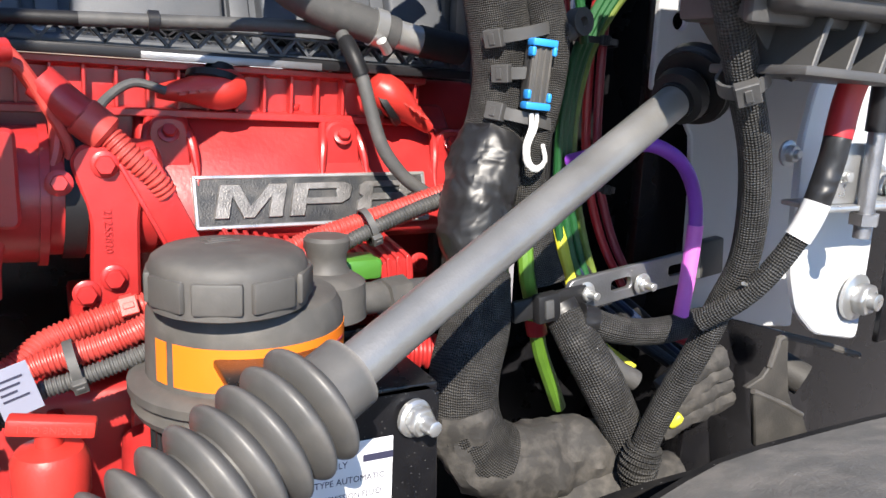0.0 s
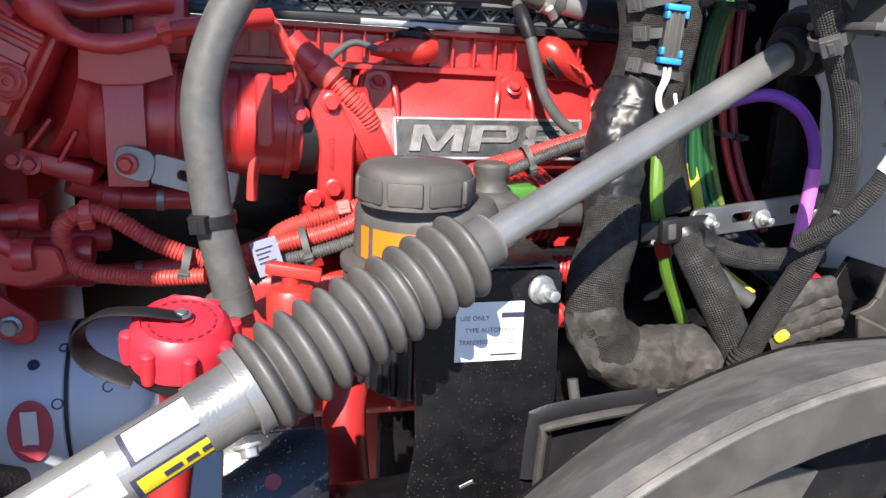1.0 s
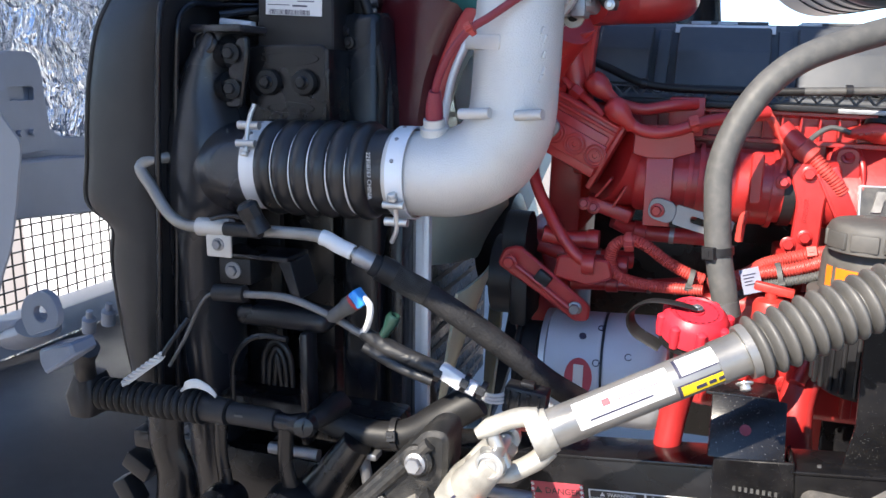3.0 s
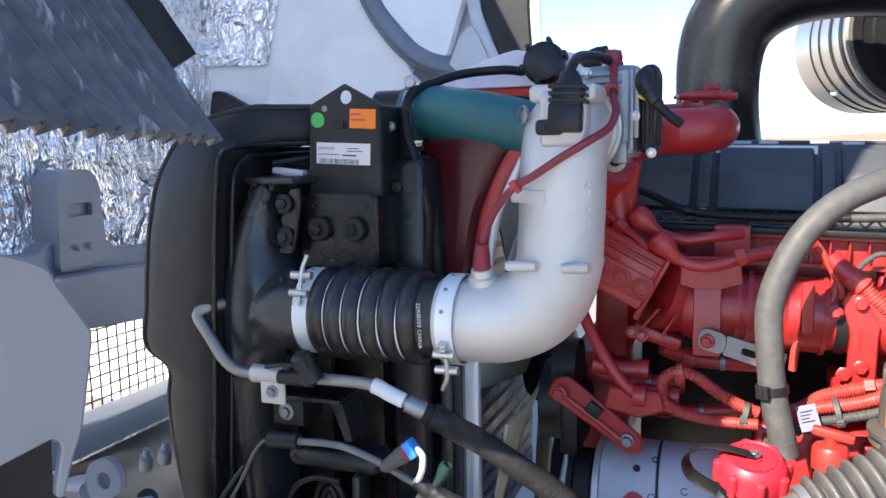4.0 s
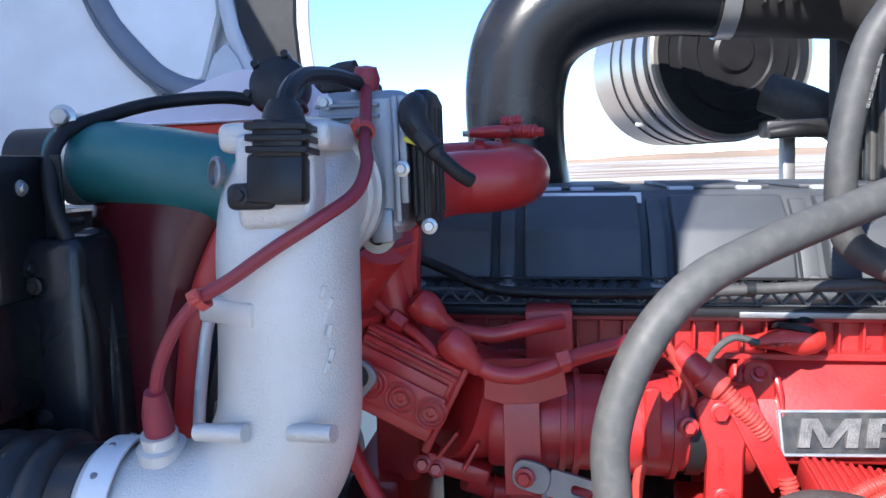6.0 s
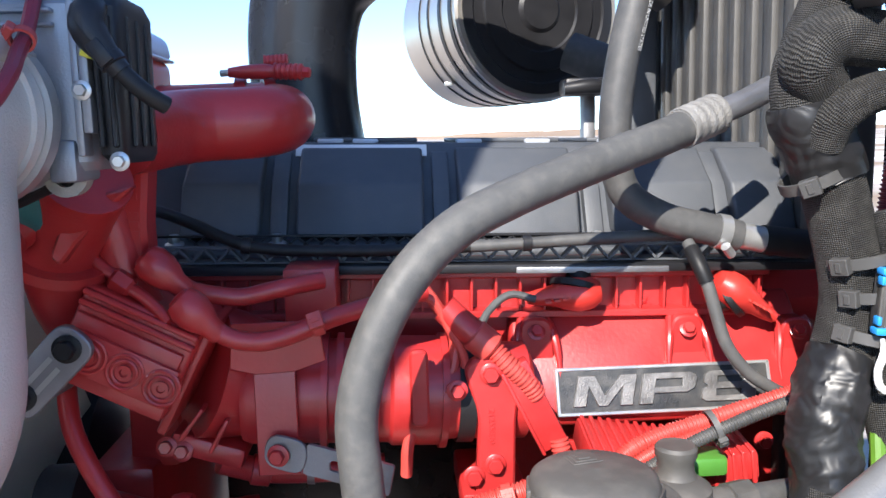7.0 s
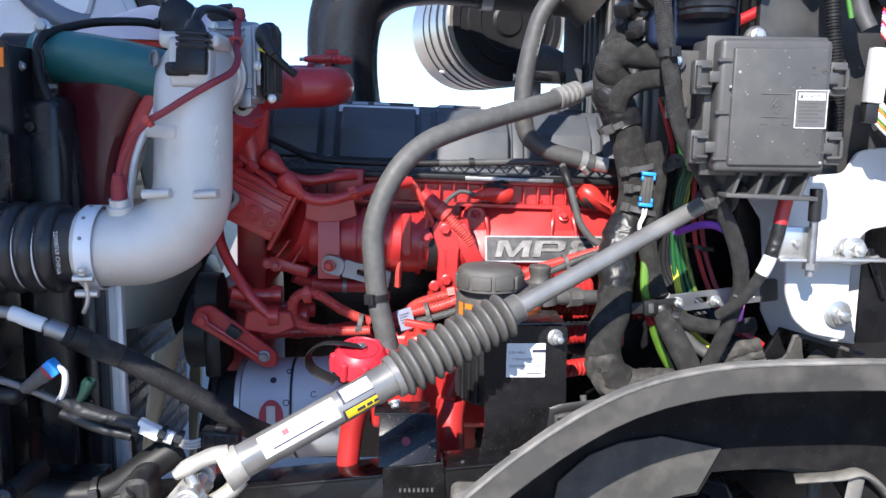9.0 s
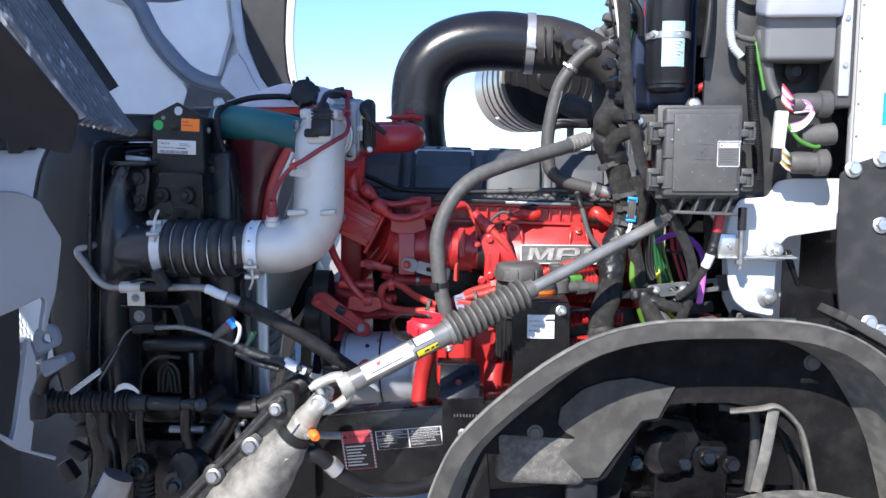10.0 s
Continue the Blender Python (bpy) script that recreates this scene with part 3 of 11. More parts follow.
# low rise of dry grassland along the skyline
rb = bmesh.new()
prev = None
for i in range(121):
    a = radians(40 + i)
    d = Vector((math.cos(a), math.sin(a), 0))
    h = 4.0 + 5.0 * noise.noise(Vector((i * 0.17, 0.3, 0))) + 1.2 * noise.noise(Vector((i * 0.9, 2.3, 0)))
    row = [rb.verts.new(d * 780 + Vector((0, 0, -1))), rb.verts.new(d * 850 + Vector((0, 0, max(1.5, h)))), rb.verts.new(d * 960 + Vector((0, 0, -1)))]
    if prev:
        for k in range(2):
            rb.faces.new((prev[k], prev[k + 1], row[k + 1], row[k]))
    prev = row
solo("backdrop", rb, mat("dry_grassland", (0.36, 0.25, 0.16), 0.9, 0, 0.3, 0.05, 0), "low tan rise on the horizon", "distance", kind="structure")

# ---- engine ----
# the engine slopes down a little towards the cab
SLOPE = Matrix.Translation((-0.4, 0, 1.9)) @ pose(0, 0, 0, 0, 1.4, 0) @ Matrix.Translation((0.4, 0, -1.9))


def extrude_x(profile, x0, x1, bevel=0.004, seg=2):
    """A closed (y, z) outline drawn out from x0 to x1."""
    bm = bmesh.new()
    a = [bm.verts.new((x0, y, z)) for y, z in profile]
    b = [bm.verts.new((x1, y, z)) for y, z in profile]
    n = len(a)
    for i in range(n):
        bm.faces.new((a[i], a[(i + 1) % n], b[(i + 1) % n], b[i]))
    bm.faces.new(a[::-1])
    bm.faces.new(b)
    bmesh.ops.recalc_face_normals(bm, faces=bm.faces)
    return bevelled(bm, bevel, seg)


engine = thing("engine_block", (0.1, 1.3, 0.6), "red painted truck diesel engine block in the bay", "engine")
part("cylinder_block", turned(extrude_x([(1.16, 0.75), (1.16, 1.0), (1.20, 1.2), (1.20, 1.46), (1.10, 1.56), (1.75, 1.56), (1.75, 0.75)], 0.13, 0.66, 0.012), SLOPE), RED, engine)
# Black colour stands in for the deep shade in this recess.
part("front_recess", span_box(-0.40, 0.14, 1.42, 1.75, 0.8, 1.60, 0.01), BLACK_PAINT, engine, "recessed front of the block, coloured black for its shade")
part("cylinder_head", turned(extrude_x([(1.065, 1.55), (1.065, 1.66), (1.10, 1.71), (1.7, 1.71), (1.7, 1.55)], -0.40, 0.62, 0.006), SLOPE), RED, engine)
for i in range(4, 9):
    part("block_rib", turned(span_box(-0.38 + 0.12 * i, -0.365 + 0.12 * i, 1.03, 1.06, 1.02, 1.38, 0.004), SLOPE), RED, engine)
part("front_cover", turned(join(span_box(-0.51, -0.41, 1.06, 1.7, 0.8, 1.42, 0.015), span_box(-0.46, -0.38, 1.10, 1.7, 1.40, 1.66, 0.015)), SLOPE), RED, engine)
for x, z in ((0.20, 1.43), (0.36, 1.43), (0.50, 1.42), (0.28, 1.34), (0.44, 1.33), (0.0, 1.30), (0.12, 1.26), (0.30, 1.22), (0.45, 1.20), (0.2, 1.12), (0.33, 1.10)):
    bolt((x, 1.05, z), (0, -1, 0), RED, engine, 0.010, 0.012)

# ribbed ladder strip under the upper cover
strip = thing("ribbed_cover_rail", (0.05, 1.05, 1.65), "red ribbed rail along the top of the engine", "engine rail")
part("rail", turned(extrude_x([(1.055, 1.652), (1.055, 1.700), (1.035, 1.703), (1.035, 1.712), (1.15, 1.712), (1.15, 1.652)], -0.46, 0.50, 0.0015, 1), SLOPE), RED, strip)
part("ledge", turned(extrude_x([(1.03, 1.645), (1.03, 1.655), (1.07, 1.657), (1.07, 1.645)], -0.46, 0.50, 0.0015, 1), SLOPE), RED, strip)
for i in range(27):
    x = -0.44 + i * 0.0355
    part("rib", turned(span_box(x, x + 0.004, 1.036, 1.058, 1.655, 1.703, 0.0008, 1), SLOPE), RED, strip)
ribs = []
for k in range(58):
    x = -0.45 + 0.0175 * k
    ribs.append(turned(span_box(-0.0018, 0.0018, 1.034, 1.048, -0.013, 0.013, 0, 1), Matrix.Translation((x, 0, 1.7395)) @ pose(0, 0, 0, 0, 42 if k % 2 else -42, 0)))
for z in (1.7285, 1.7505):
    ribs.append(span_box(-0.46, 0.56, 1.034, 1.05, z - 0.0012, z + 0.0012, 0, 1))
part("truss_ribs", turned(join(*ribs), SLOPE), GREY_PLASTIC, strip, "moulded zigzag ribs under the cover")
part("gasket", turned(span_box(-0.47, 0.56, 1.015, 1.10, 1.713, 1.726, 0.003), SLOPE), BLACK, strip, "black rubber gasket")
part("dusty_flange", turned(span_box(0.12, 0.34, 1.012, 1.03, 1.713, 1.722, 0.001), SLOPE), STEEL_DARK, strip)

# dark plastic upper valve cover
cover = thing("upper_valve_cover", (0.1, 1.3, 1.73), "dark grey moulded plastic engine cover with raised panels", "valve cover")
part("cover_body", turned(extrude_x([(1.05, 1.728), (1.05, 1.742), (1.115, 1.752), (1.165, 1.835), (1.215, 1.888), (1.235, 1.902), (1.70, 1.902), (1.74, 1.728)], -0.46, 0.62, 0.006), SLOPE), GREY_PLASTIC, cover)
for x0, x1 in ((-0.385, -0.262), (-0.205, -0.004), (0.052, 0.245), (0.30, 0.47), (0.50, 0.60)):
    bm = extrude_x([(1.085, 1.758), (1.122, 1.838), (1.140, 1.850), (1.195, 1.893), (1.26, 1.893), (1.26, 1.758)], x0, x1, 0.006, 3)
    part("raised_panel", turned(bm, SLOPE), GREY_PLASTIC, cover)
for x in (-0.31, -0.10, 0.15, 0.38):
    part("top_rib", turned(span_box(x - 0.09, x + 0.09, 1.25, 1.62, 1.902, 1.910, 0.003), SLOPE), GREY_PLASTIC, cover)
for x in (-0.235, 0.025, 0.272, 0.485):
    part("pillar", turned(extrude_x([(1.10, 1.755), (1.142, 1.835), (1.20, 1.886), (1.25, 1.886), (1.25, 1.755)], x - 0.014, x + 0.014, 0.003), SLOPE), GREY_PLASTIC, cover)
for x in (-0.388, -0.232, 0.02, 0.268, 0.49):
    bolt(SLOPE @ Vector((x, 1.078, 1.745)), (0, -0.2, 1), STEEL, cover, 0.009, 0.016, 1.6)
# truss ribs on the flange
truss = []
for i in range(40):
    x = -0.375 + i * 0.0235
    if min(abs(x - b) for b in (-0.388, -0.232, 0.02, 0.268, 0.49)) < 0.02:
        continue
    for s in (-1, 1):
        truss.append(block((0.027, 0.004, 0.0025), Matrix.Translation((x, 1.062, 1.750)) @ pose(0, 0, 0, 0, 38 * s, 0), 0, 1))
truss.append(span_box(-0.42, 0.56, 1.058, 1.066, 1.760, 1.763, 0, 1))
part("truss_ribs", turned(join(*truss), SLOPE), BLACK, cover, smooth=False)
part("maker_strip", turned(extrude_x([(1.196, 1.880), (1.2065, 1.8985), (1.2080, 1.8975), (1.198, 1.879)], -0.215, 0.004, 0.0003, 1), SLOPE), LABEL_WHITE, cover, "white strip with a small dark mark")
part("maker_mark", turned(span_box(-0.062, -0.018, 1.1965, 1.1985, 1.883, 1.887, 0, 1), SLOPE), INK, cover)
for x in (-0.16, -0.10, 0.08, 0.2, 0.33):
    part("top_clip", turned(span_box(x - 0.022, x + 0.022, 1.235, 1.27, 1.900, 1.908, 0.003), SLOPE), LIGHT_GREY, cover)

moved(cover, 0, 0.066, -0.006)

# lower red cover with the badge
lower = thing("lower_engine_cover", (0.33, 1.0, 1.48), "bright red cast engine cover with a metal badge", "engine cover")
part("cover_shell", extrude_x([(1.07, 1.652), (1.045, 1.625), (1.025, 1.592), (1.002, 1.560), (0.984, 1.500), (0.990, 1.482), (1.03, 1.468), (1.12, 1.468), (1.12, 1.652)], 0.108, 0.540, 0.008, 3), RED, lower)
part("end_shoulder", extrude_x([(1.09, 1.645), (1.06, 1.60), (1.045, 1.56), (1.04, 1.49), (1.12, 1.48), (1.12, 1.645)], 0.53, 0.585, 0.012, 3), RED, lower)
part("raised_hump", turned(extrude_x([(1.10, 1.668), (1.062, 1.655), (1.052, 1.630), (1.09, 1.61)], 0.255, 0.40, 0.006), Matrix.Identity(4)), RED, lower)
for x, z in ((0.143, 1.614), (0.364, 1.610), (0.528, 1.600)):
    lug = plate(rounded([(x - 0.028, z - 0.055), (x - 0.022, z + 0.020), (x + 0.022, z + 0.020), (x + 0.028, z - 0.055)], 0.018), 1.005, 1.07, 0.003)
    part("bolt_lug", turned(lug, Matrix.Translation((0, 0.008, 0))), RED, lower)
    for s in (-1, 1):
        part("lug_ridge", sweep([(x + s * 0.019, 1.036, z + 0.016), (x + s * 0.027, 1.012, z - 0.012), (x + s * 0.031, 1.002, z - 0.045), (x + s * 0.030, 0.994, z - 0.066)], [0.006, 0.0065, 0.005, 0.002], 10), RED, lower)
    bolt((x, 1.012, z), (0, -0.75, 0.5), RED, lower, 0.009, 0.010, 1.4)
bolt((0.310, 1.060, 1.640), (0, -0.4, 0.9), RED, lower, 0.009, 0.010, 1.7)
bm_face = facing(0.168, 0.9885, 1.531, -20.5)
badge = part("badge_plate", block((0.308, 0.066, 0.006), bm_face @ Matrix.Translation((0.154, 0, 0)), 0.001, 1), mat("black_badge_enamel", (0.03, 0.032, 0.034), 0.4, 0.2, 0.3, 60, 0.3, 0.15), lower, "black badge plate with worn silver letters")
rim = []
for cx, cy, w, h in ((0.154, 0.0315, 0.312, 0.005), (0.154, -0.0315, 0.312, 0.005), (0.0, 0, 0.005, 0.066), (0.308, 0, 0.005, 0.066)):
    rim.append(block((w, h, 0.009), bm_face @ Matrix.Translation((cx, cy, 0)), 0.001, 1))
WORN = mat("worn_chrome_letters", (0.19, 0.185, 0.18), 0.42, 0.45, 0.5, 160, 0.4, 0.1)
part("badge_rim", join(*rim), STEEL, badge)
LH = 0.043
GLYPHS = (
    (0.020, [(0, 0), (0, 1), (0.024, 1), (0.0425, 0.36), (0.061, 1), (0.085, 1), (0.085, 0), (0.067, 0), (0.067, 0.62), (0.049, 0), (0.036, 0), (0.018, 0.62), (0.018, 0)], []),
    (0.114, [(0, 0), (0, 1), (0.068, 1), (0.077, 0.92), (0.080, 0.80), (0.078, 0.48), (0.068, 0.34), (0.020, 0.34), (0.020, 0)], [[(0.020, 0.54), (0.020, 0.80), (0.058, 0.80), (0.060, 0.54)]]),
    (0.204, [(0.008, 0), (0, 0.10), (0, 0.42), (0.007, 0.52), (0, 0.62), (0, 0.90), (0.008, 1), (0.070, 1), (0.078, 0.90), (0.078, 0.62), (0.071, 0.52), (0.078, 0.42), (0.078, 0.10), (0.070, 0)], [[(0.020, 0.18), (0.020, 0.40), (0.058, 0.40), (0.058, 0.18)], [(0.020, 0.62), (0.020, 0.82), (0.058, 0.82), (0.058, 0.62)]]),
)
for x0, outline, gaps in GLYPHS:
    def lean(q):
        return [(x0 + u + 0.24 * v * LH, (v - 0.5) * LH) for u, v in q]
    glyph = plate(lean(outline), -0.007, 0.0, 0.0008, [lean(g) for g in gaps]) if gaps else plate(lean(outline), -0.007, 0.0, 0.0008)
    part("letter", turned(glyph, bm_face @ pose(0, 0, 0, -90, 0, 0)), WORN, badge)


# red intake pipe with its bands
pipe = thing("intake_pipe", (-0.05, 0.96, 1.5), "red painted intake pipe with flat steel straps", "pipe")
AX = (Vector((-0.26, 0.955, 1.565)), Vector((0.115, 0.97, 1.545)))
ax = (AX[1] - AX[0]).normalized()
part("pipe_body", lathe([(0.0, 0), (0.066, 0), (0.070, 0.01), (0.070, 0.19), (0.074, 0.195), (0.074, 0.262), (0.066, 0.268), (0.066, 0.375), (0.055, 0.382), (0, 0.382)], AX[0], ax, 40), RED, pipe)
for s in (0.105, 0.125, 0.172, 0.262):
    part("pipe_ridge", tube_ring(0.068, 0.078, 0.009, AX[0] + ax * s, ax, 40), RED, pipe)
part("dark_band", tube_ring(0.067, 0.0705, 0.022, AX[0] + ax * 0.292, ax, 40), RUBBER, pipe)
part("strap", extrude_x([(0.880, 1.475), (0.880, 1.625), (0.910, 1.655), (0.914, 1.655), (0.886, 1.622), (0.886, 1.475)], -0.236, -0.184, 0.0012, 1), RED, pipe)
part("strap_flag", plate([(-0.262, 1.618), (-0.258, 1.675), (-0.152, 1.675), (-0.145, 1.625), (-0.185, 1.612), (-0.232, 1.610)], 0.872, 0.876, 0.001), RED, pipe)
part("pipe_fin", turned(plate(rounded([(-0.012, -0.045), (-0.012, 0.055), (0.012, 0.055), (0.012, -0.045)], 0.01), -0.006, 0.006, 0.003), pose(-0.03, 0.885, 1.575)), RED, pipe)
part("sensor_block", span_box(-0.203, -0.134, 0.95, 1.03, 1.650, 1.727, 0.003), RED, pipe)
for x, z in ((-0.21, 1.655), (0.018, 1.575)):
    bolt((x, 0.885, z), (0, -1, 0.1), RED, pipe, 0.009, 0.012)

# mixer housing in front of the pipe: slanted box with three bolts, then a cone
egr = thing("valve_housing", (-0.33, 0.85, 1.5), "dark red cast valve housing with three socket bolts", "valve housing")
HM = Matrix.Translation((-0.358, 0.855, 1.654)) @ pose(0, 0, 0, 0, 27.5, 0)
part("housing_body", block((0.142, 0.19, 0.118), HM, 0.006, 3), RED, egr)
part("cover_plate", block((0.130, 0.010, 0.060), HM @ Matrix.Translation((-0.002, -0.098, -0.002)), 0.003, 2), RED, egr)
for k in range(2):
    part("edge_rail", block((0.140, 0.012, 0.007), HM @ Matrix.Translation((0, -0.098, 0.052 - 0.013 * k)), 0.002, 1), RED, egr)
part("bolt_strip", block((0.136, 0.007, 0.050), HM @ Matrix.Translation((0.0, -0.1065, -0.014)), 0.0025, 2), RED, egr)
part("lower_strip", block((0.138, 0.008, 0.022), HM @ Matrix.Translation((0.0, -0.098, -0.046)), 0.003, 2), RED, egr)
for k in range(3):
    at = HM @ Vector((-0.034 + 0.045 * k, -0.110, -0.014))
    d = (HM.to_3x3() @ Vector((0, -1, 0)))
    b = part("socket_bolt", lathe([(0.0225, -0.002), (0.0225, 0.0015), (0.0205, 0.0025), (0.0185, 0.0015), (0.0185, -0.001), (0.0160, -0.001), (0.0160, 0.003), (0.0140, 0.004), (0.0120, 0.003), (0.0120, 0.0005), (0.0090, 0.0005), (0.0090, 0.0045), (0.0050, 0.0045), (0.0042, 0.001), (0, 0.001)], at, d, 32), RED, egr)
part("front_face", block((0.012, 0.17, 0.150), HM @ Matrix.Translation((0.073, 0.01, -0.008)), 0.004, 2), RED, egr)
cone = sweep([(-0.300, 0.89, 1.595), (-0.265, 0.91, 1.582), (-0.235, 0.935, 1.572), (-0.205, 0.955, 1.568)], [0.090, 0.086, 0.078, 0.072], 32, 0.008)
part("cone", cone, RED, egr)
for x, z, r in ((-0.303, 1.545, -38), (-0.270, 1.528, -30)):
    part("web", block((0.006, 0.030, 0.050), Matrix.Translation((x, 0.828, z)) @ pose(0, 0, 0, 0, -r, 0), 0.003, 2), RED, egr)
part("lower_flange", block((0.10, 0.10, 0.03), Matrix.Translation((-0.295, 0.90, 1.495)) @ pose(0, 0, 0, 0, 18, 0), 0.008, 2), RED, egr)
for x, z in ((-0.345, 1.505), (-0.325, 1.498)):
    bolt((x, 0.85, z), (0, -1, 0.2), RED, egr, 0.009, 0.012)

moved(egr, -0.014, 0.070, 0)

lugp = thing("lifting_lug", (-0.45, 0.80, 1.64), "dull steel lifting lug with two black bolts", "bracket")
LM = pose(-0.448, 0.802, 1.646, 0, -45, 0)
part("lug_plate", turned(plate(rounded([(-0.062, -0.024), (-0.062, 0.024), (0.058, 0.026), (0.058, -0.026)], 0.022), -0.006, 0.006, 0.0015), LM), STEEL_DARK, lugp)
for x in (-0.040, 0.036):
    part("lug_bolt", hexbolt(LM @ Vector((x, -0.006, 0)), (0, -1, 0), 0.012, 0.012, 1.35), RUBBER, lugp, "black bolt")
bars([(-0.028, 0.006, 0.044, 0.006), (-0.026, -0.008, 0.038, 0.006)], LM @ pose(0, -0.0066, 0, 90, 0, 0), STEEL, lugp, 0.0008, "cast_mark")
part("lug_arm", sweep([(-0.472, 0.808, 1.620), (-0.455, 0.85, 1.625), (-0.43, 0.90, 1.64)], 0.018, 12), STEEL_DARK, lugp)

# upright brackets, arms and cast clutter on the red engine
bracket = thing("engine_bracket", (0.07, 0.9, 1.42), "red cast upright bracket bolted to the engine", "bracket")
part("bracket_arm", plate(rounded([(0.028, 1.595), (0.040, 1.612), (0.090, 1.610), (0.102, 1.585), (0.094, 1.53), (0.092, 1.42), (0.040, 1.42), (0.046, 1.53), (0.040, 1.555)], 0.01), 0.895, 0.915, 0.003), RED, bracket)
part("bracket_foot", span_box(0.022, 0.110, 0.89, 1.05, 1.395, 1.432, 0.006), RED, bracket)
lettering("21255820", 0.012, facing(0.062, 0.8945, 1.545, 0, 0, -90), RED, bracket, 0.0012, "cast_number")
for x, z in ((0.062, 1.592), (0.066, 1.470), (0.038, 1.455)):
    bolt((x, 0.895, z), (0, -1, 0), RED, bracket, 0.011, 0.011, 1.3)
wedge = thing("cable_shield", (0.13, 0.9, 1.5), "red folded sheet cable shield", "bracket")
part("shield", turned(span_box(-0.019, 0.019, -0.012, 0.012, -0.062, 0.062, 0.003), pose(0.119, 0.905, 1.545, 0, -26, 0)), RED, wedge)
part("shield_lip", turned(span_box(-0.020, -0.015, -0.02, 0.012, -0.062, 0.062, 0.002), pose(0.119, 0.905, 1.545, 0, -26, 0)), RED, wedge)

# rubber terminal boots and their leads
def terminal_boot(x, y, z, tilt, lead):
    t = thing("terminal_boot", (x, y, z), "red moulded rubber terminal boot on the rail", "terminal boot", "terminal boots")
    m = Matrix.Translation((x, y, z)) @ pose(0, 0, 0, 0, tilt, 0)
    bm = lathe([(0, -0.075), (0.010, -0.073), (0.014, -0.06), (0.018, -0.04), (0.028, -0.018), (0.033, 0.0), (0.030, 0.018), (0.02, 0.03), (0, 0.035)], (0, 0, 0), (1, 0, 0), 24, 0.8)
    part("boot_body", turned(bm, m), ORANGE_RED, t)
    part("boot_cap", turned(lathe([(0, 0), (0.020, 0), (0.022, 0.006), (0.018, 0.014), (0.010, 0.018), (0, 0.019)], (0.004, 0.010, 0.016), (0.25, 0.15, 1), 24, 0.85), m), RUBBER, t, "dark rubber cap")
    part("seam", turned(join(*[span_box(-0.052 + 0.012 * k, -0.044 + 0.012 * k, -0.030, -0.020, -0.004 + 0.001 * k, -0.001 + 0.001 * k, 0, 1) for k in range(5)]), m), RED_DULL, t)
    part("dark_rim", turned(lathe([(0.029, -0.006), (0.036, -0.004), (0.036, 0.004), (0.029, 0.006)], (-0.005, 0.004, 0.012), (0.35, 0.3, 1), 24, 0.8), m), RUBBER, t)
    if lead:
        part("lead", sweep(lead, 0.0055, 10), HOSE_DARK, t)
    return t


terminal_boot(0.204, 1.016, 1.668, -4, [(0.140, 1.0, 1.665), (0.104, 1.0, 1.673), (0.074, 0.99, 1.655), (0.057, 0.97, 1.632), (0.050, 0.95, 1.61)])
terminal_boot(0.430, 1.010, 1.664, 215, None)

# coolant and turbo pipes at the front top
tp = thing("turbo_inlet_pipe", (-0.28, 0.95, 1.88), "dark red painted turbo pipe with a worm clamp", "pipe")
part("pipe_body", sweep([(-0.36, 0.84, 1.905), (-0.335, 0.93, 1.912), (-0.30, 0.972, 1.917), (-0.26, 0.985, 1.918), (-0.230, 0.995, 1.920), (-0.212, 1.02, 1.923), (-0.207, 1.06, 1.926), (-0.215, 1.10, 1.931), (-0.242, 1.135, 1.937), (-0.29, 1.150, 1.940), (-0.40, 1.155, 1.940)], [0.046, 0.047, 0.047, 0.047, 0.047, 0.046, 0.045, 0.044, 0.043, 0.042, 0.042], 32, 0.008), RED, tp)
for x in (-0.278, -0.238):
    part("clamp_band", tube_ring(0.0425, 0.0475, 0.016, (x, 1.148 if x < -0.27 else 1.142, 1.942), (1, 0.1 if x < -0.27 else 0.3, 0), 32), RED, tp)
part("clamp_housing", sweep([(-0.288, 1.125, 1.996), (-0.286, 1.125, 1.996), (-0.222, 1.113, 1.996), (-0.220, 1.113, 1.996)], [0.007, 0.0100, 0.0115, 0.008], 14, 0.002), RED, tp)
part("clamp_screw", sweep([(-0.222, 1.113, 1.996), (-0.180, 1.106, 1.993)], 0.0115, 14, 0.001, corrugated(0.0075, 0.16)), RED, tp)
part("screw_head", lathe([(0, 0), (0.0085, 0), (0.0085, 0.010), (0.006, 0.012), (0, 0.012)], (-0.181, 1.106, 1.993), (1, -0.16, -0.07), 6), RED, tp)
part("clamp_screw", sweep([(-0.240, 1.14, 2.012), (-0.205, 1.14, 2.014)], 0.0095, 12, 0.001, corrugated(0.006, 0.16)), RED, tp)
part("screw_tip", sweep([(-0.303, 1.126, 1.995), (-0.286, 1.125, 1.996)], 0.005, 8), CAST_STEEL, tp, "bare brass screw tip")
mixp = thing("mixing_pipe", (-0.44, 0.87, 1.75), "dark red painted cast pipe under the throttle", "pipe")
part("pipe_body", sweep([(-0.385, 0.795, 1.862), (-0.415, 0.83, 1.825), (-0.445, 0.86, 1.775), (-0.452, 0.89, 1.72), (-0.44, 0.92, 1.67)], [0.050, 0.046, 0.044, 0.046, 0.050], 28, 0.008), RED, mixp)
part("pipe_flange", tube_ring(0.042, 0.060, 0.014, (-0.447, 0.865, 1.765), (-0.3, 0.35, -0.9), 32), RED, mixp)
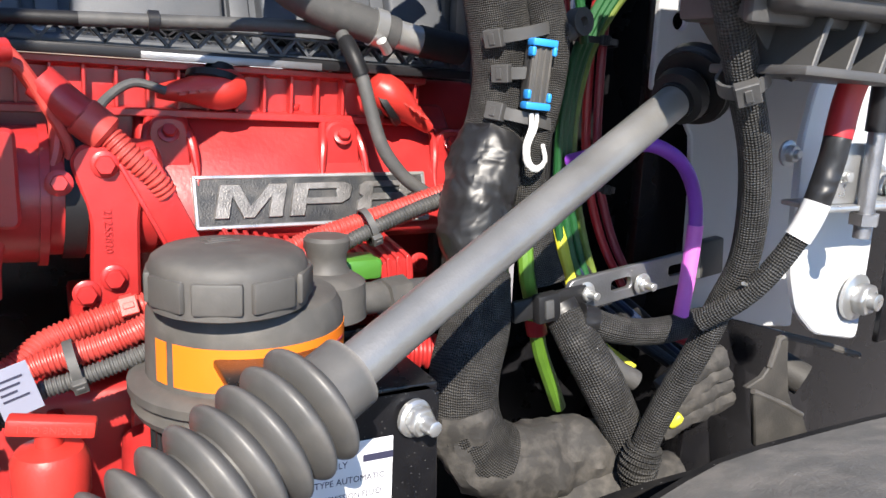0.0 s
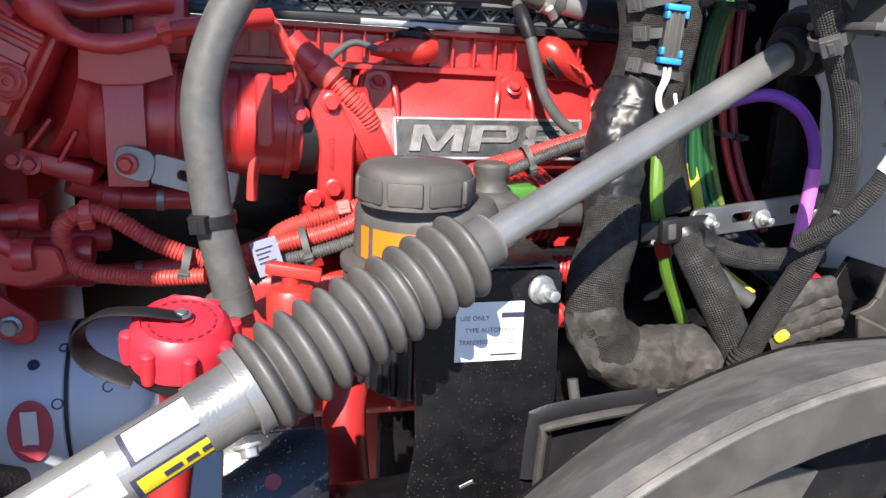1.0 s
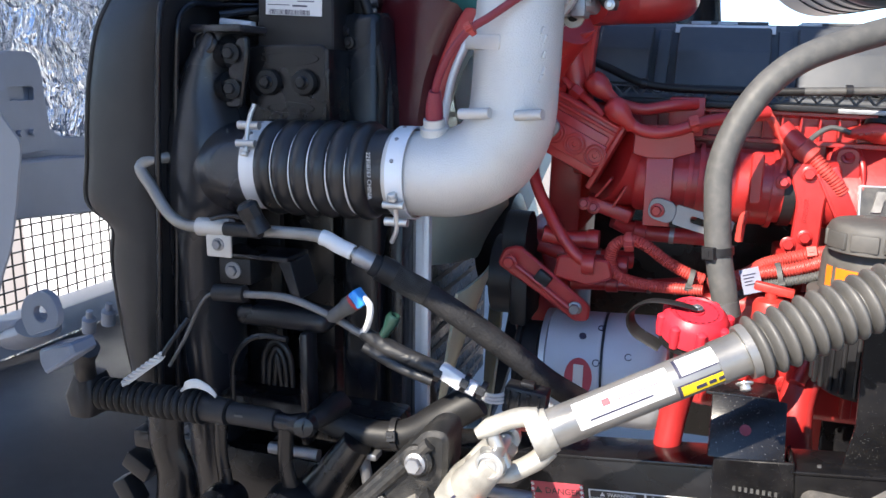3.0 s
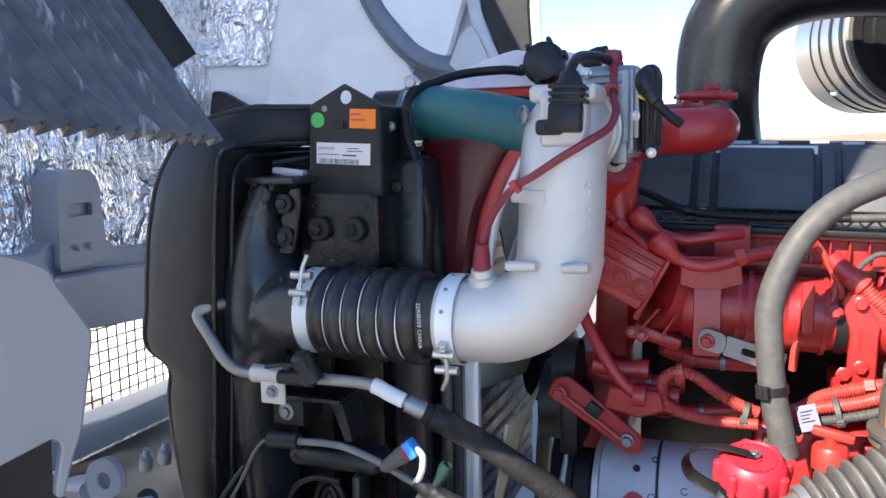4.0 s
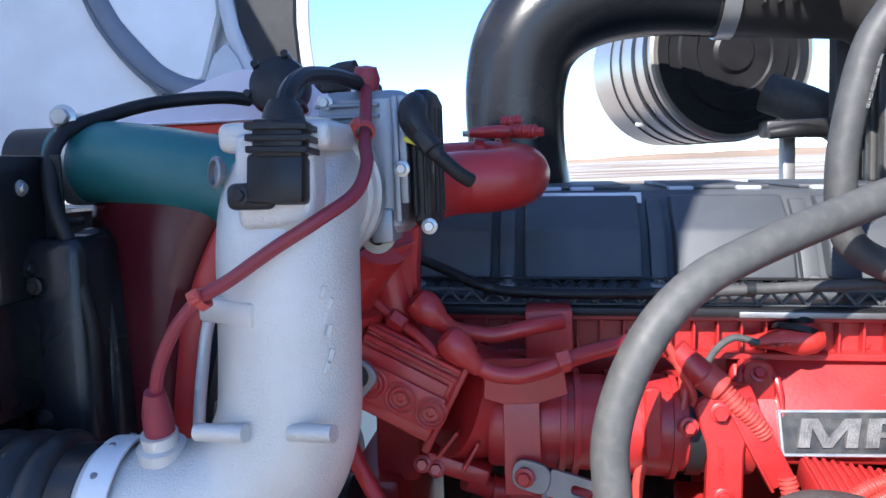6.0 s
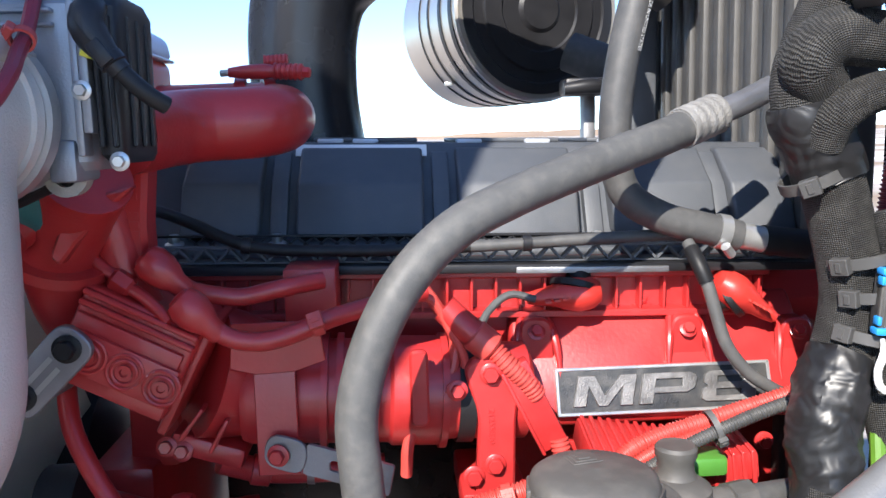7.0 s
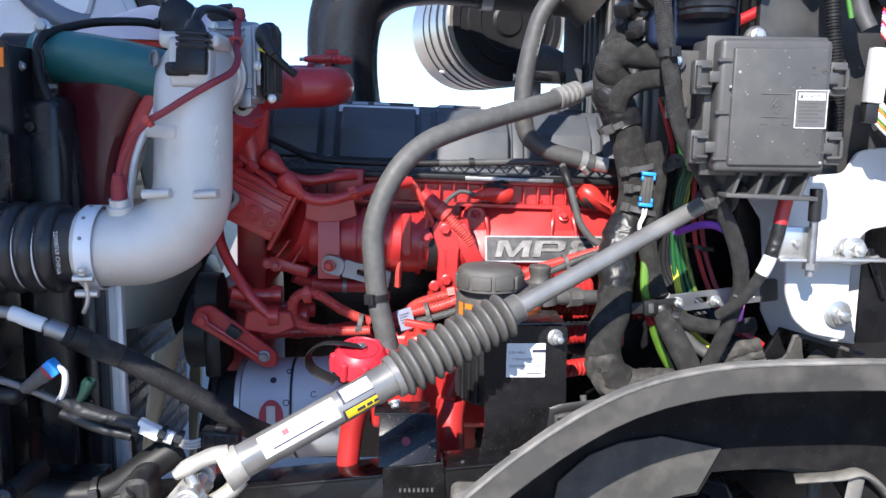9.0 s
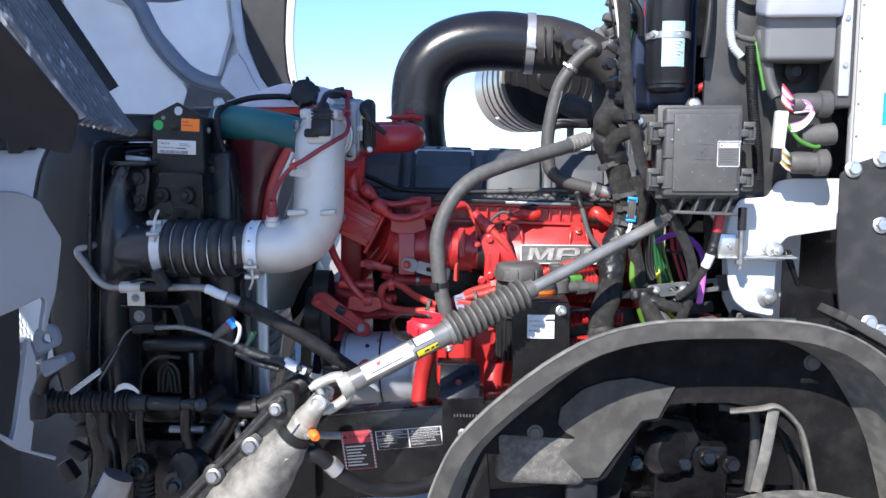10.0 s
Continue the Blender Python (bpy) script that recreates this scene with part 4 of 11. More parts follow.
part("pipe_web", plate([(-0.43, 1.775), (-0.405, 1.835), (-0.335, 1.85), (-0.352, 1.835), (-0.40, 1.79), (-0.42, 1.765)], 0.79, 0.81, 0.003), RED, mixp)

col = thing("cast_column", (-0.40, 0.9, 1.7), "dark red cast support column with raised numbers", "casting")
part("column", sweep([(-0.405, 0.86, 1.90), (-0.40, 0.87, 1.84), (-0.385, 0.88, 1.76), (-0.375, 0.89, 1.70)], [0.036, 0.024, 0.026, 0.034], 20), RED, col)
part("column_arm", sweep([(-0.47, 0.80, 1.80), (-0.43, 0.85, 1.83), (-0.40, 0.87, 1.85)], [0.02, 0.018, 0.022], 16), RED, col)
part("column_fin", plate([(-0.392, 1.735), (-0.388, 1.80), (-0.394, 1.88), (-0.342, 1.88), (-0.350, 1.80), (-0.350, 1.74)], 0.87, 0.92, 0.006), RED, col)
part("raised_mark", join(*[span_box(-0.386 + 0.018 * j, -0.375 + 0.018 * j, 0.8685, 0.872, 1.785 + 0.011 * k, 1.793 + 0.011 * k, 0, 1) for k in range(7) for j in range(2) if (k * 3 + j) % 5]), RED, col)

def painted_sensor(at, d, lead):
    t = thing("painted_sensor", at, "dark red overpainted sensor boot with its lead", "sensor", "painted sensors")
    part("boot", lathe([(0.010, -0.002), (0.019, 0.0), (0.0225, 0.010), (0.0225, 0.024), (0.019, 0.036), (0.014, 0.046), (0.0125, 0.062), (0.011, 0.064)], at, d, 24), RED, t)
    part("boot_cap", lathe([(0, -0.006), (0.012, -0.004), (0.016, 0.0), (0, 0.002)], at, d, 20), RED, t)
    part("lead", sweep(lead, 0.0115, 14), RED, t)
    return t


painted_sensor((-0.350, 0.86, 1.762), (0.72, 0.02, -0.66), [(-0.312, 0.862, 1.727), (-0.298, 0.88, 1.715), (-0.270, 0.895, 1.706), (-0.244, 0.90, 1.703), (-0.194, 0.905, 1.712), (-0.15, 0.93, 1.715)])
sens = painted_sensor((-0.306, 0.83, 1.716), (0.70, 0, -0.70), [(-0.268, 0.83, 1.679), (-0.250, 0.83, 1.668), (-0.228, 0.83, 1.663), (-0.206, 0.83, 1.663), (-0.175, 0.835, 1.670), (-0.147, 0.84, 1.680), (-0.116, 0.85, 1.688), (-0.06, 0.87, 1.698), (-0.02, 0.89, 1.704)])
zip_tie((-0.150, 0.84, 1.679), (1, 0.1, 0.3), 0.0125, (0, -1, 0.5), 0.012, material=RED_DULL)
fs2 = thing("coolant_line", (-0.38, 0.86, 1.73), "thin dark red painted line along the housing", "pipe")
part("line", sweep([(-0.44, 0.86, 1.80), (-0.41, 0.855, 1.765), (-0.375, 0.85, 1.735), (-0.345, 0.84, 1.715), (-0.318, 0.83, 1.690)], 0.0075, 12), RED, fs2)
part("fitting", lathe([(0.010, -0.014), (0.014, -0.010), (0.014, 0.010), (0.010, 0.014)], (-0.375, 0.85, 1.735), (0.8, 0, -0.6), 6), RED, fs2)

# red painted leads hanging over the pipe
wl = thing("painted_lead", (0.02, 0.93, 1.55), "red overpainted wiring lead hanging over the intake pipe", "wiring")
part("lead", sweep([(-0.06, 0.90, 1.700), (-0.026, 0.92, 1.705), (0.002, 0.925, 1.668), (0.019, 0.928, 1.636), (0.013, 0.92, 1.589), (-0.023, 0.91, 1.545), (-0.045, 0.91, 1.50), (-0.05, 0.92, 1.45)], 0.008, 10), RED_DULL, wl)
part("lead", sweep([(-0.05, 0.90, 1.69), (-0.012, 0.905, 1.690), (0.012, 0.91, 1.648), (0.030, 0.915, 1.61), (0.028, 0.92, 1.585)], 0.006, 10), RED_DULL, wl)
part("sleeve", sweep([(0.006, 0.92, 1.675), (0.030, 0.915, 1.652), (0.045, 0.91, 1.640)], 0.019, 16), RED, wl)
part("collar", lathe([(0.0195, 0), (0.0215, 0.002), (0.0215, 0.030), (0.017, 0.034)], (0.042, 0.91, 1.642), (0.75, -0.1, -0.65), 20), RED_DULL, wl)
part("conduit", loom([(0.066, 0.905, 1.622), (0.085, 0.90, 1.602), (0.108, 0.90, 1.578), (0.122, 0.903, 1.558)], 0.0135, 0.006), RED_DULL, wl)
part("conduit_end", loom([(0.150, 0.895, 1.500), (0.155, 0.89, 1.47), (0.15, 0.89, 1.44)], 0.012, 0.006), RED_DULL, wl)

# lines of conduit in front of the engine
cond = thing("red_conduit", (0.0, 0.82, 1.42), "red corrugated conduit run along the engine side", "conduit", "engine conduits")
part("conduit", loom([(-0.29, 0.84, 1.40), (-0.285, 0.83, 1.435), (-0.26, 0.83, 1.452), (-0.225, 0.83, 1.445), (-0.18, 0.83, 1.415), (-0.14, 0.83, 1.395), (-0.11, 0.83, 1.385)], 0.0115, 0.005), RED_DULL, cond)
part("conduit", loom([(-0.29, 0.84, 1.40), (-0.275, 0.83, 1.382), (-0.24, 0.82, 1.372), (-0.18, 0.81, 1.368), (-0.11, 0.80, 1.372)], 0.0105, 0.005), RED_DULL, cond)
cond2 = thing("red_conduit", (0.03, 0.82, 1.42), "red corrugated conduit clipped beside a grey one", "conduit", "engine conduits")
part("conduit", loom([(-0.10, 0.80, 1.385), (-0.037, 0.82, 1.405), (0.0, 0.84, 1.425), (0.059, 0.85, 1.442), (0.098, 0.85, 1.452), (0.14, 0.86, 1.46)], 0.0125, 0.005), RED_DULL, cond2)
part("conduit", loom([(-0.06, 0.79, 1.385), (-0.017, 0.80, 1.412), (0.043, 0.80, 1.427), (0.091, 0.80, 1.446), (0.13, 0.82, 1.47)], 0.012, 0.005), RED_DULL, cond2)
solo("grey_conduit", loom([(-0.05, 0.775, 1.372), (-0.019, 0.78, 1.393), (0.026, 0.78, 1.405), (0.083, 0.78, 1.423), (0.12, 0.79, 1.44)], 0.0085, 0.004), HOSE, "thin grey corrugated conduit beside the red one", "conduit", "engine conduits")
zip_tie((0.02, 0.79, 1.413), (1, 0, 0.25), 0.024, (0, -1, -0.5), 0.009, material=HOSE)
zip_tie((-0.135, 0.82, 1.383), (1, 0, -0.2), 0.021, (0, -1, -0.5), 0.010, material=HOSE)
zip_tie((0.075, 0.845, 1.447), (1, 0, 0.2), 0.0145, (0.2, -1, 0.6), 0.012, material=RED_DULL)
zip_tie((-0.255, 0.83, 1.453), (1, 0, 0.1), 0.0135, (0, -1, -1), 0.012, material=RED_DULL)
cond3 = thing("red_conduit", (0.34, 0.88, 1.5), "pair of red conduits under the badge", "conduit", "engine conduits")
part("conduit", loom([(0.20, 0.87, 1.462), (0.260, 0.88, 1.496), (0.344, 0.88, 1.522), (0.42, 0.875, 1.546), (0.476, 0.865, 1.566)], 0.0105, 0.0045), RED_DULL, cond3)
part("conduit", loom([(0.22, 0.87, 1.455), (0.275, 0.87, 1.488), (0.35, 0.868, 1.513), (0.41, 0.868, 1.534), (0.470, 0.858, 1.556)], 0.0085, 0.0045), RED_DULL, cond3)
solo("grey_conduit", loom([(0.25, 0.85, 1.470), (0.308, 0.855, 1.499), (0.380, 0.855, 1.530), (0.447, 0.855, 1.553), (0.49, 0.85, 1.57)], 0.0085, 0.004), HOSE_DARK, "thin grey corrugated conduit under the badge", "conduit", "engine conduits")
zip_tie((0.345, 0.865, 1.517), (1, 0, 0.35), 0.021, (0, -1, -0.6), 0.008, material=HOSE)

# clutter below: hoses, casting lumps
for i, (p, r) in enumerate((([(0.12, 0.98, 1.36), (0.2, 0.99, 1.39), (0.32, 1.0, 1.40), (0.45, 1.0, 1.39)], 0.030), ([(0.30, 0.97, 1.30), (0.40, 0.93, 1.33), (0.50, 0.90, 1.33)], 0.022), ([(0.28, 0.90, 1.235), (0.36, 0.90, 1.25), (0.44, 0.93, 1.25)], 0.020))):
    hz = thing("red_hose", p[1], "red corrugated hose low on the engine", "hose", "low red hoses")
    part("hose", loom(p, r, 0.011, 16), RED, hz)
lump = thing("oil_cooler", (0.1, 0.98, 1.0), "red cast oil cooler housing low on the engine", "casting")
part("housing", span_box(-0.12, 0.24, 0.94, 1.06, 1.08, 1.33, 0.02, 3), RED, lump)
for i in range(4):
    part("fin", span_box(-0.10 + i * 0.09, -0.08 + i * 0.09, 0.92, 0.95, 1.10, 1.31, 0.006), RED, lump)
part("neck", sweep([(0.10, 0.93, 1.26), (0.09, 0.86, 1.22), (0.075, 0.82, 1.15), (0.08, 0.80, 1.05)], 0.032, 18), RED, lump)
part("arm", sweep([(0.14, 0.90, 1.30), (0.10, 0.84, 1.27), (0.07, 0.80, 1.21)], [0.02, 0.016, 0.014], 12), RED, lump)
for p in ((0.06, 0.93, 1.16), (0.18, 0.93, 1.29), (0.0, 0.93, 1.29)):
    bolt(p, (0, -1, 0), RED, lump, 0.010, 0.012)
for k, (p, d) in enumerate((((0.245, 0.93, 1.455), 10), ((0.36, 0.94, 1.445), -6))):
    part("ribbed_guard", turned(extrude_x([(-0.05, -0.02), (-0.05, 0.02), (0.05, 0.035), (0.05, 0)], -0.06, 0.06, 0.006), Matrix.Translation(p) @ pose(0, 0, 0, 0, d, 0)), RED, engine)
    for q in range(9):
        part("guard_rib", turned(extrude_x([(-0.054, -0.022), (-0.054, 0.024), (0.046, 0.039), (0.046, 0.034), (-0.048, 0.018), (-0.048, -0.022)], -0.056 + 0.013 * q, -0.050 + 0.013 * q, 0.0012, 1), Matrix.Translation(p) @ pose(0, 0, 0, 0, d, 0)), RED, engine)
fv = thing("drain_valve", (0.31, 0.86, 1.46), "bright green plastic valve beside the reservoir", "valve")
part("valve_body", span_box(0.285, 0.362, 0.855, 0.90, 1.454, 1.480, 0.006), LIME, fv)
part("valve_stem", sweep([(0.27, 0.87, 1.452), (0.30, 0.87, 1.458)], 0.008, 10), YELLOW, fv)

# ---- charge air pipe, hoses and throttle ----
elbow = thing("charge_air_elbow", (-0.43, 0.55, 1.53), "cast aluminium charge air elbow rising to the throttle", "pipe elbow")
part("elbow_body", sweep([(-0.640, 0.530, 1.600), (-0.575, 0.531, 1.600), (-0.515, 0.534, 1.606), (-0.462, 0.540, 1.635), (-0.433, 0.544, 1.690), (-0.427, 0.547, 1.760), (-0.425, 0.549, 1.83), (-0.424, 0.552, 1.875), (-0.423, 0.566, 1.908), (-0.421, 0.592, 1.920), (-0.418, 0.640, 1.921)], [0.071, 0.072, 0.0735, 0.074, 0.0735, 0.0715, 0.0705, 0.0705, 0.070, 0.070, 0.070], 44, 0.006), ALU, elbow)
part("inlet_bead", tube_ring(0.066, 0.077, 0.012, (-0.605, 0.531, 1.600), (1, 0, 0), 40), ALU, elbow)
part("outlet_flange", tube_ring(0.062, 0.0755, 0.014, (-0.421, 0.606, 1.921), (0.05, 1, 0), 44), ALU, elbow)
for x, dx in ((-0.474, 0.026), (-0.387, 0.022)):
    part("lug", sweep([(x - dx, 0.480, 1.704), (x + dx, 0.468, 1.707)], 0.0085, 12), ALU, elbow)
part("casting_step", turned(span_box(-0.035, 0.035, -0.006, 0.01, -0.012, 0.012, 0.004), pose(-0.468, 0.495, 1.815, 0, 2, -25)), ALU, elbow)
part("head_block", span_box(-0.468, -0.362, 0.492, 0.60, 1.962, 1.990, 0.009, 3), ALU, elbow)
part("sensor_pad", span_box(-0.448, -0.374, 0.478, 0.53, 1.892, 1.980, 0.010, 3), ALU, elbow)
part("side_bore", lathe([(0.016, 0), (0.016, 0.004), (0.012, 0.005), (0.012, -0.004), (0, -0.004)], (-0.486, 0.535, 1.945), (-0.7, -0.7, 0.1), 20), STEEL_DARK, elbow)
part("sensor_port", lathe([(0.024, 0), (0.024, 0.012), (0.018, 0.014), (0.018, 0.026), (0, 0.026)], (-0.553, 0.515, 1.668), (0, -0.25, 1), 24), ALU, elbow)
for k in range(7):
    part("cast_mark", turned(span_box(-0.0025, 0.0025, -0.0015, 0.0015, -0.006, 0.006, 0.001, 1), pose(-0.376 + 0.004 * (k % 2), 0.497 + 0.003 * (k % 3), 1.76 + 0.012 * k, 0, 20, 40)), ALU, elbow)
sens = thing("pressure_sensor", (-0.41, 0.48, 1.93), "black plastic pressure sensor bolted to the elbow", "sensor")
part("sensor_body", turned(span_box(-0.026, 0.026, -0.014, 0.014, -0.020, 0.024, 0.005), pose(-0.408, 0.478, 1.925, -6, 2, 0)), BLACK, sens)
part("mount_ear", turned(span_box(-0.022, 0.022, -0.008, 0.008, -0.012, 0.012, 0.008, 3), pose(-0.432, 0.474, 1.913)), BLACK, sens)
bolt((-0.440, 0.466, 1.914), (0, -1, 0.1), BLACK, sens, 0.006, 0.006)
conn = part("connector", turned(span_box(-0.023, 0.023, -0.018, 0.018, -0.017, 0.017, 0.004), pose(-0.404, 0.484, 1.962, -4, 2, 0)), BLACK, sens)
for k in range(3):
    part("connector_rib", turned(span_box(-0.028, 0.028, -0.020, 0.02, -0.003, 0.003, 0.001, 1), pose(-0.404, 0.483, 1.952 + 0.010 * k, -4, 2, 0)), BLACK, conn)
part("connector_neck", lathe([(0.02, 0), (0.017, 0.012), (0.012, 0.02), (0, 0.02)], (-0.403, 0.486, 1.977), (0, 0.05, 1), 16), BLACK, conn)
moved(sens, 0.004, -0.006, 0.010)
solo("sensor_cable", sweep([(-0.403, 0.487, 1.985), (-0.402, 0.50, 2.012), (-0.398, 0.54, 2.033), (-0.385, 0.60, 2.040), (-0.368, 0.65, 2.036), (-0.355, 0.68, 2.030)], 0.0085, 10), BLACK, "black sleeved cable looping over the elbow", "cable")
rw = thing("red_sensor_lead", (-0.42, 0.48, 1.75), "dark red painted lead clipped across the elbow", "wiring")
part("lead", sweep([(-0.362, 0.66, 2.038), (-0.358, 0.635, 2.015), (-0.354, 0.61, 1.99), (-0.348, 0.575, 1.968), (-0.338, 0.535, 1.948), (-0.342, 0.500, 1.922), (-0.37, 0.470, 1.900), (-0.41, 0.463, 1.876), (-0.450, 0.460, 1.850), (-0.482, 0.464, 1.832), (-0.512, 0.475, 1.803), (-0.536, 0.488, 1.766), (-0.548, 0.50, 1.735), (-0.550, 0.508, 1.705)], 0.0064, 10), WINE, rw)
part("lead_elbow", sweep([(-0.548, 0.497, 1.738), (-0.552, 0.506, 1.712), (-0.553, 0.512, 1.690)], [0.010, 0.0145, 0.015], 14), WINE, rw)
part("lead_knob", lathe([(0.006, -0.016), (0.014, -0.012), (0.016, 0), (0.012, 0.012), (0, 0.014)], (-0.362, 0.66, 2.042), (0.1, -0.2, 1), 16), WINE, rw)
zip_tie((-0.480, 0.466, 1.832), (1, 0, 0.6), 0.008, (-0.3, -1, 0.3), 0.008, material=RED_DULL)
zip_tie((-0.352, 0.595, 1.982), (0.1, -0.6, -0.4), 0.0085, (-0.5, -1, 0), 0.008, material=RED_DULL)

hose = thing("charge_air_hose", (-0.74, 0.53, 1.52), "black rubber bellows hose with steel rings and printed number", "hose")
HX0, HX1 = -0.888, -0.628
def bellow(s):
    if s < 0.024 or s > 0.232:
        return 0.88
    return 0.88 + 0.155 * abs(math.sin(math.pi * (s - 0.024) / 0.208 * 6)) ** 0.6
part("hose_body", sweep([(HX0, 0.53, 1.598), (HX1, 0.53, 1.600)], 0.0825, 48, 0.002, bellow), SHINY_RUBBER, hose)
for k in range(1, 6):
    part("ring", tube_ring(0.0720, 0.0760, 0.004, (HX0 + 0.024 + 0.03467 * k, 0.53, 1.598), (1, 0, 0), 40), STRIP_ALU, hose)
lettering("22908769 CHINA", 0.0105, Matrix.Translation((-0.6480, 0.4555, 1.640)) @ pose(0, 0, 0, 90, 0, 0) @ pose(0, 0, 0, 0, 0, -88), PRINT_WHITE, hose, 0.0002, "printed_number")


def tbolt_clamp(x, r, up):
    c = thing("t_bolt_clamp", (x, 0.53, 1.53), "zinc plated t-bolt band clamp on the charge hose", "hose clamp", "charge hose clamps")
    part("band", tube_ring(r, r + 0.0026, 0.030, (x, 0.53, 1.60), (1, 0, 0), 48), STRIP_ALU, c)
    for k in range(5):
        a = radians(200 + 30 * k)
        part("rivet", lathe([(0.004, 0), (0.003, 0.002), (0, 0.0022)], (x - 0.004, 0.53 + (r + 0.002) * math.cos(a), 1.60 - (r + 0.002) * math.sin(a)), (0, math.cos(a), -math.sin(a)), 10), STEEL_DARK, c)
    s = 1 if up else -1
    y, z = 0.53 - (r + 0.004) * 0.93, 1.60 + s * 0.045
    part("trunnion", sweep([(x - 0.018, y, z), (x + 0.018, y, z)], 0.0065, 14), STEEL, c)
    z2 = z + s * 0.030
    y2 = y + 0.012 if up else y + 0.014
    part("trunnion", sweep([(x - 0.020, y2, z2), (x + 0.020, y2, z2)], 0.0075, 14), STEEL, c)
    part("t_bolt", sweep([(x, y - 0.004, z - s * 0.022), (x + 0.002, y2 - 0.004, z2 + s * 0.006), (x + s * 0.010, y2 + 0.004, z2 + s * 0.036)], 0.0042, 10), STEEL, c)
    part("nut", hexbolt((x, y - 0.005, z - s * 0.010), (0, -0.3, -s), 0.008, 0.010, 1.1), STEEL, c)
    return c


tbolt_clamp(-0.874, 0.0765, True)
tbolt_clamp(-0.603, 0.0765, False)

thr = thing("throttle_body", (-0.37, 0.70, 1.9), "aluminium throttle valve with a black actuator", "throttle")
part("bore", lathe([(0.0, 0), (0.064, 0), (0.070, 0.004), (0.070, 0.055), (0.076, 0.06), (0.076, 0.10), (0.0, 0.10)], (-0.418, 0.630, 1.921), (0.05, 1, 0), 40), THROTTLE_ALU, thr)
part("band_clamp", tube_ring(0.0735, 0.0805, 0.016, (-0.4195, 0.622, 1.921), (0.05, 1, 0), 48), STEEL, thr, "bright band clamp")
part("clamp_latch", turned(span_box(-0.008, 0.008, -0.010, 0.010, -0.005, 0.005, 0.002), pose(-0.363, 0.618, 1.974, 0, 45, 0)), STEEL, thr)
part("housing", loft([(1.872, -0.405, -0.325, 0.655, 0.74), (1.880, -0.420, -0.320, 0.645, 0.75), (1.95, -0.424, -0.318, 0.642, 0.755), (2.018, -0.418, -0.319, 0.645, 0.75), (2.028, -0.408, -0.325, 0.655, 0.74)], 32, 5), THROTTLE_ALU, thr)
for z in (2.000, 2.012):
    part("face_rib", span_box(-0.415, -0.345, 0.637, 0.650, z - 0.002, z + 0.002, 0.001, 1), THROTTLE_ALU, thr)
part("side_rib", span_box(-0.331, -0.324, 0.634, 0.66, 1.885, 2.02, 0.002), THROTTLE_ALU, thr)
part("cover_flange", span_box(-0.3235, -0.315, 0.632, 0.75, 1.905, 2.02, 0.002), THROTTLE_ALU, thr)
part("foot", span_box(-0.360, -0.335, 0.640, 0.70, 1.862, 1.90, 0.004), THROTTLE_ALU, thr)
act = part("actuator", loft([(1.878, -0.308, -0.292, 0.645, 0.735), (1.886, -0.314, -0.289, 0.636, 0.74), (1.96, -0.314, -0.288, 0.632, 0.742), (2.014, -0.313, -0.287, 0.634, 0.742), (2.026, -0.308, -0.292, 0.645, 0.735)], 28, 6), BLACK, thr, "black actuator cover")
for k in range(2):
    part("actuator_rib", span_box(-0.309 + 0.011 * k, -0.305 + 0.011 * k, 0.627, 0.66, 1.892, 2.006, 0.0015, 1), BLACK, act)
for k in range(3):
    part("side_groove", span_box(-0.2895, -0.2855, 0.655 + 0.027 * k, 0.661 + 0.027 * k, 1.892, 2.008, 0.0015, 1), BLACK, act)
part("plug", sweep([(-0.302, 0.622, 2.012), (-0.304, 0.611, 2.004), (-0.304, 0.607, 1.993), (-0.299, 0.606, 1.983), (-0.2915, 0.606, 1.972), (-0.2845, 0.607, 1.962), (-0.279, 0.608, 1.955)], [0.011, 0.0145, 0.0150, 0.0140, 0.0112, 0.0100, 0.0092], 22), BLACK, act)
part("plug_collar", lathe([(0.0100, -0.005), (0.0118, -0.004), (0.0118, 0.004), (0.0100, 0.005)], (-0.2865, 0.6068, 1.9645), (0.7, 0, -1), 20), BLACK, act)
part("plug_clip", turned(span_box(-0.0065, 0.0065, -0.003, 0.003, -0.011, 0.011, 0.0015), pose(-0.2915, 0.5950, 1.970, 0, -36, 0)), BLACK, act)
part("plug_seam", sweep([(-0.3105, 0.5975, 2.004), (-0.3075, 0.5935, 1.994), (-0.301, 0.5925, 1.984), (-0.2955, 0.5940, 1.976)], 0.0011, 8), RUBBER, act)
part("plug_lead", sweep([(-0.280, 0.608, 1.956), (-0.268, 0.609, 1.944), (-0.257, 0.612, 1.934), (-0.247, 0.620, 1.927)], 0.0078, 14), RUBBER, act)
part("yellow_lock", turned(span_box(-0.008, 0.008, -0.003, 0.003, -0.003, 0.003, 0.001, 1), pose(-0.309, 0.622, 1.971, 0, 20, 0)), YELLOW, act)
for p2 in ((-0.321, 0.630, 1.942), (-0.404, 0.640, 2.016), (-0.294, 0.632, 1.880)):
    bolt(p2, (0, -1, 0), STEEL, thr, 0.0058, 0.007)
part("mount_ear", lathe_closed([(0.010, -0.012), (0.0195, -0.012), (0.0195, 0.012), (0.010, 0.012)], (-0.362, 0.690, 1.866), (0.1, -1, 0), 24), CAST_STEEL, thr)
part("ear_bush", lathe([(0.0105, -0.004), (0.0105, 0.004), (0, 0.004)], (-0.362, 0.690, 1.866), (0.1, -1, 0), 20), RUBBER, thr)
part("ear_arm", sweep([(-0.362, 0.70, 1.882), (-0.378, 0.71, 1.905)], [0.016, 0.02], 12), CAST_STEEL, thr)
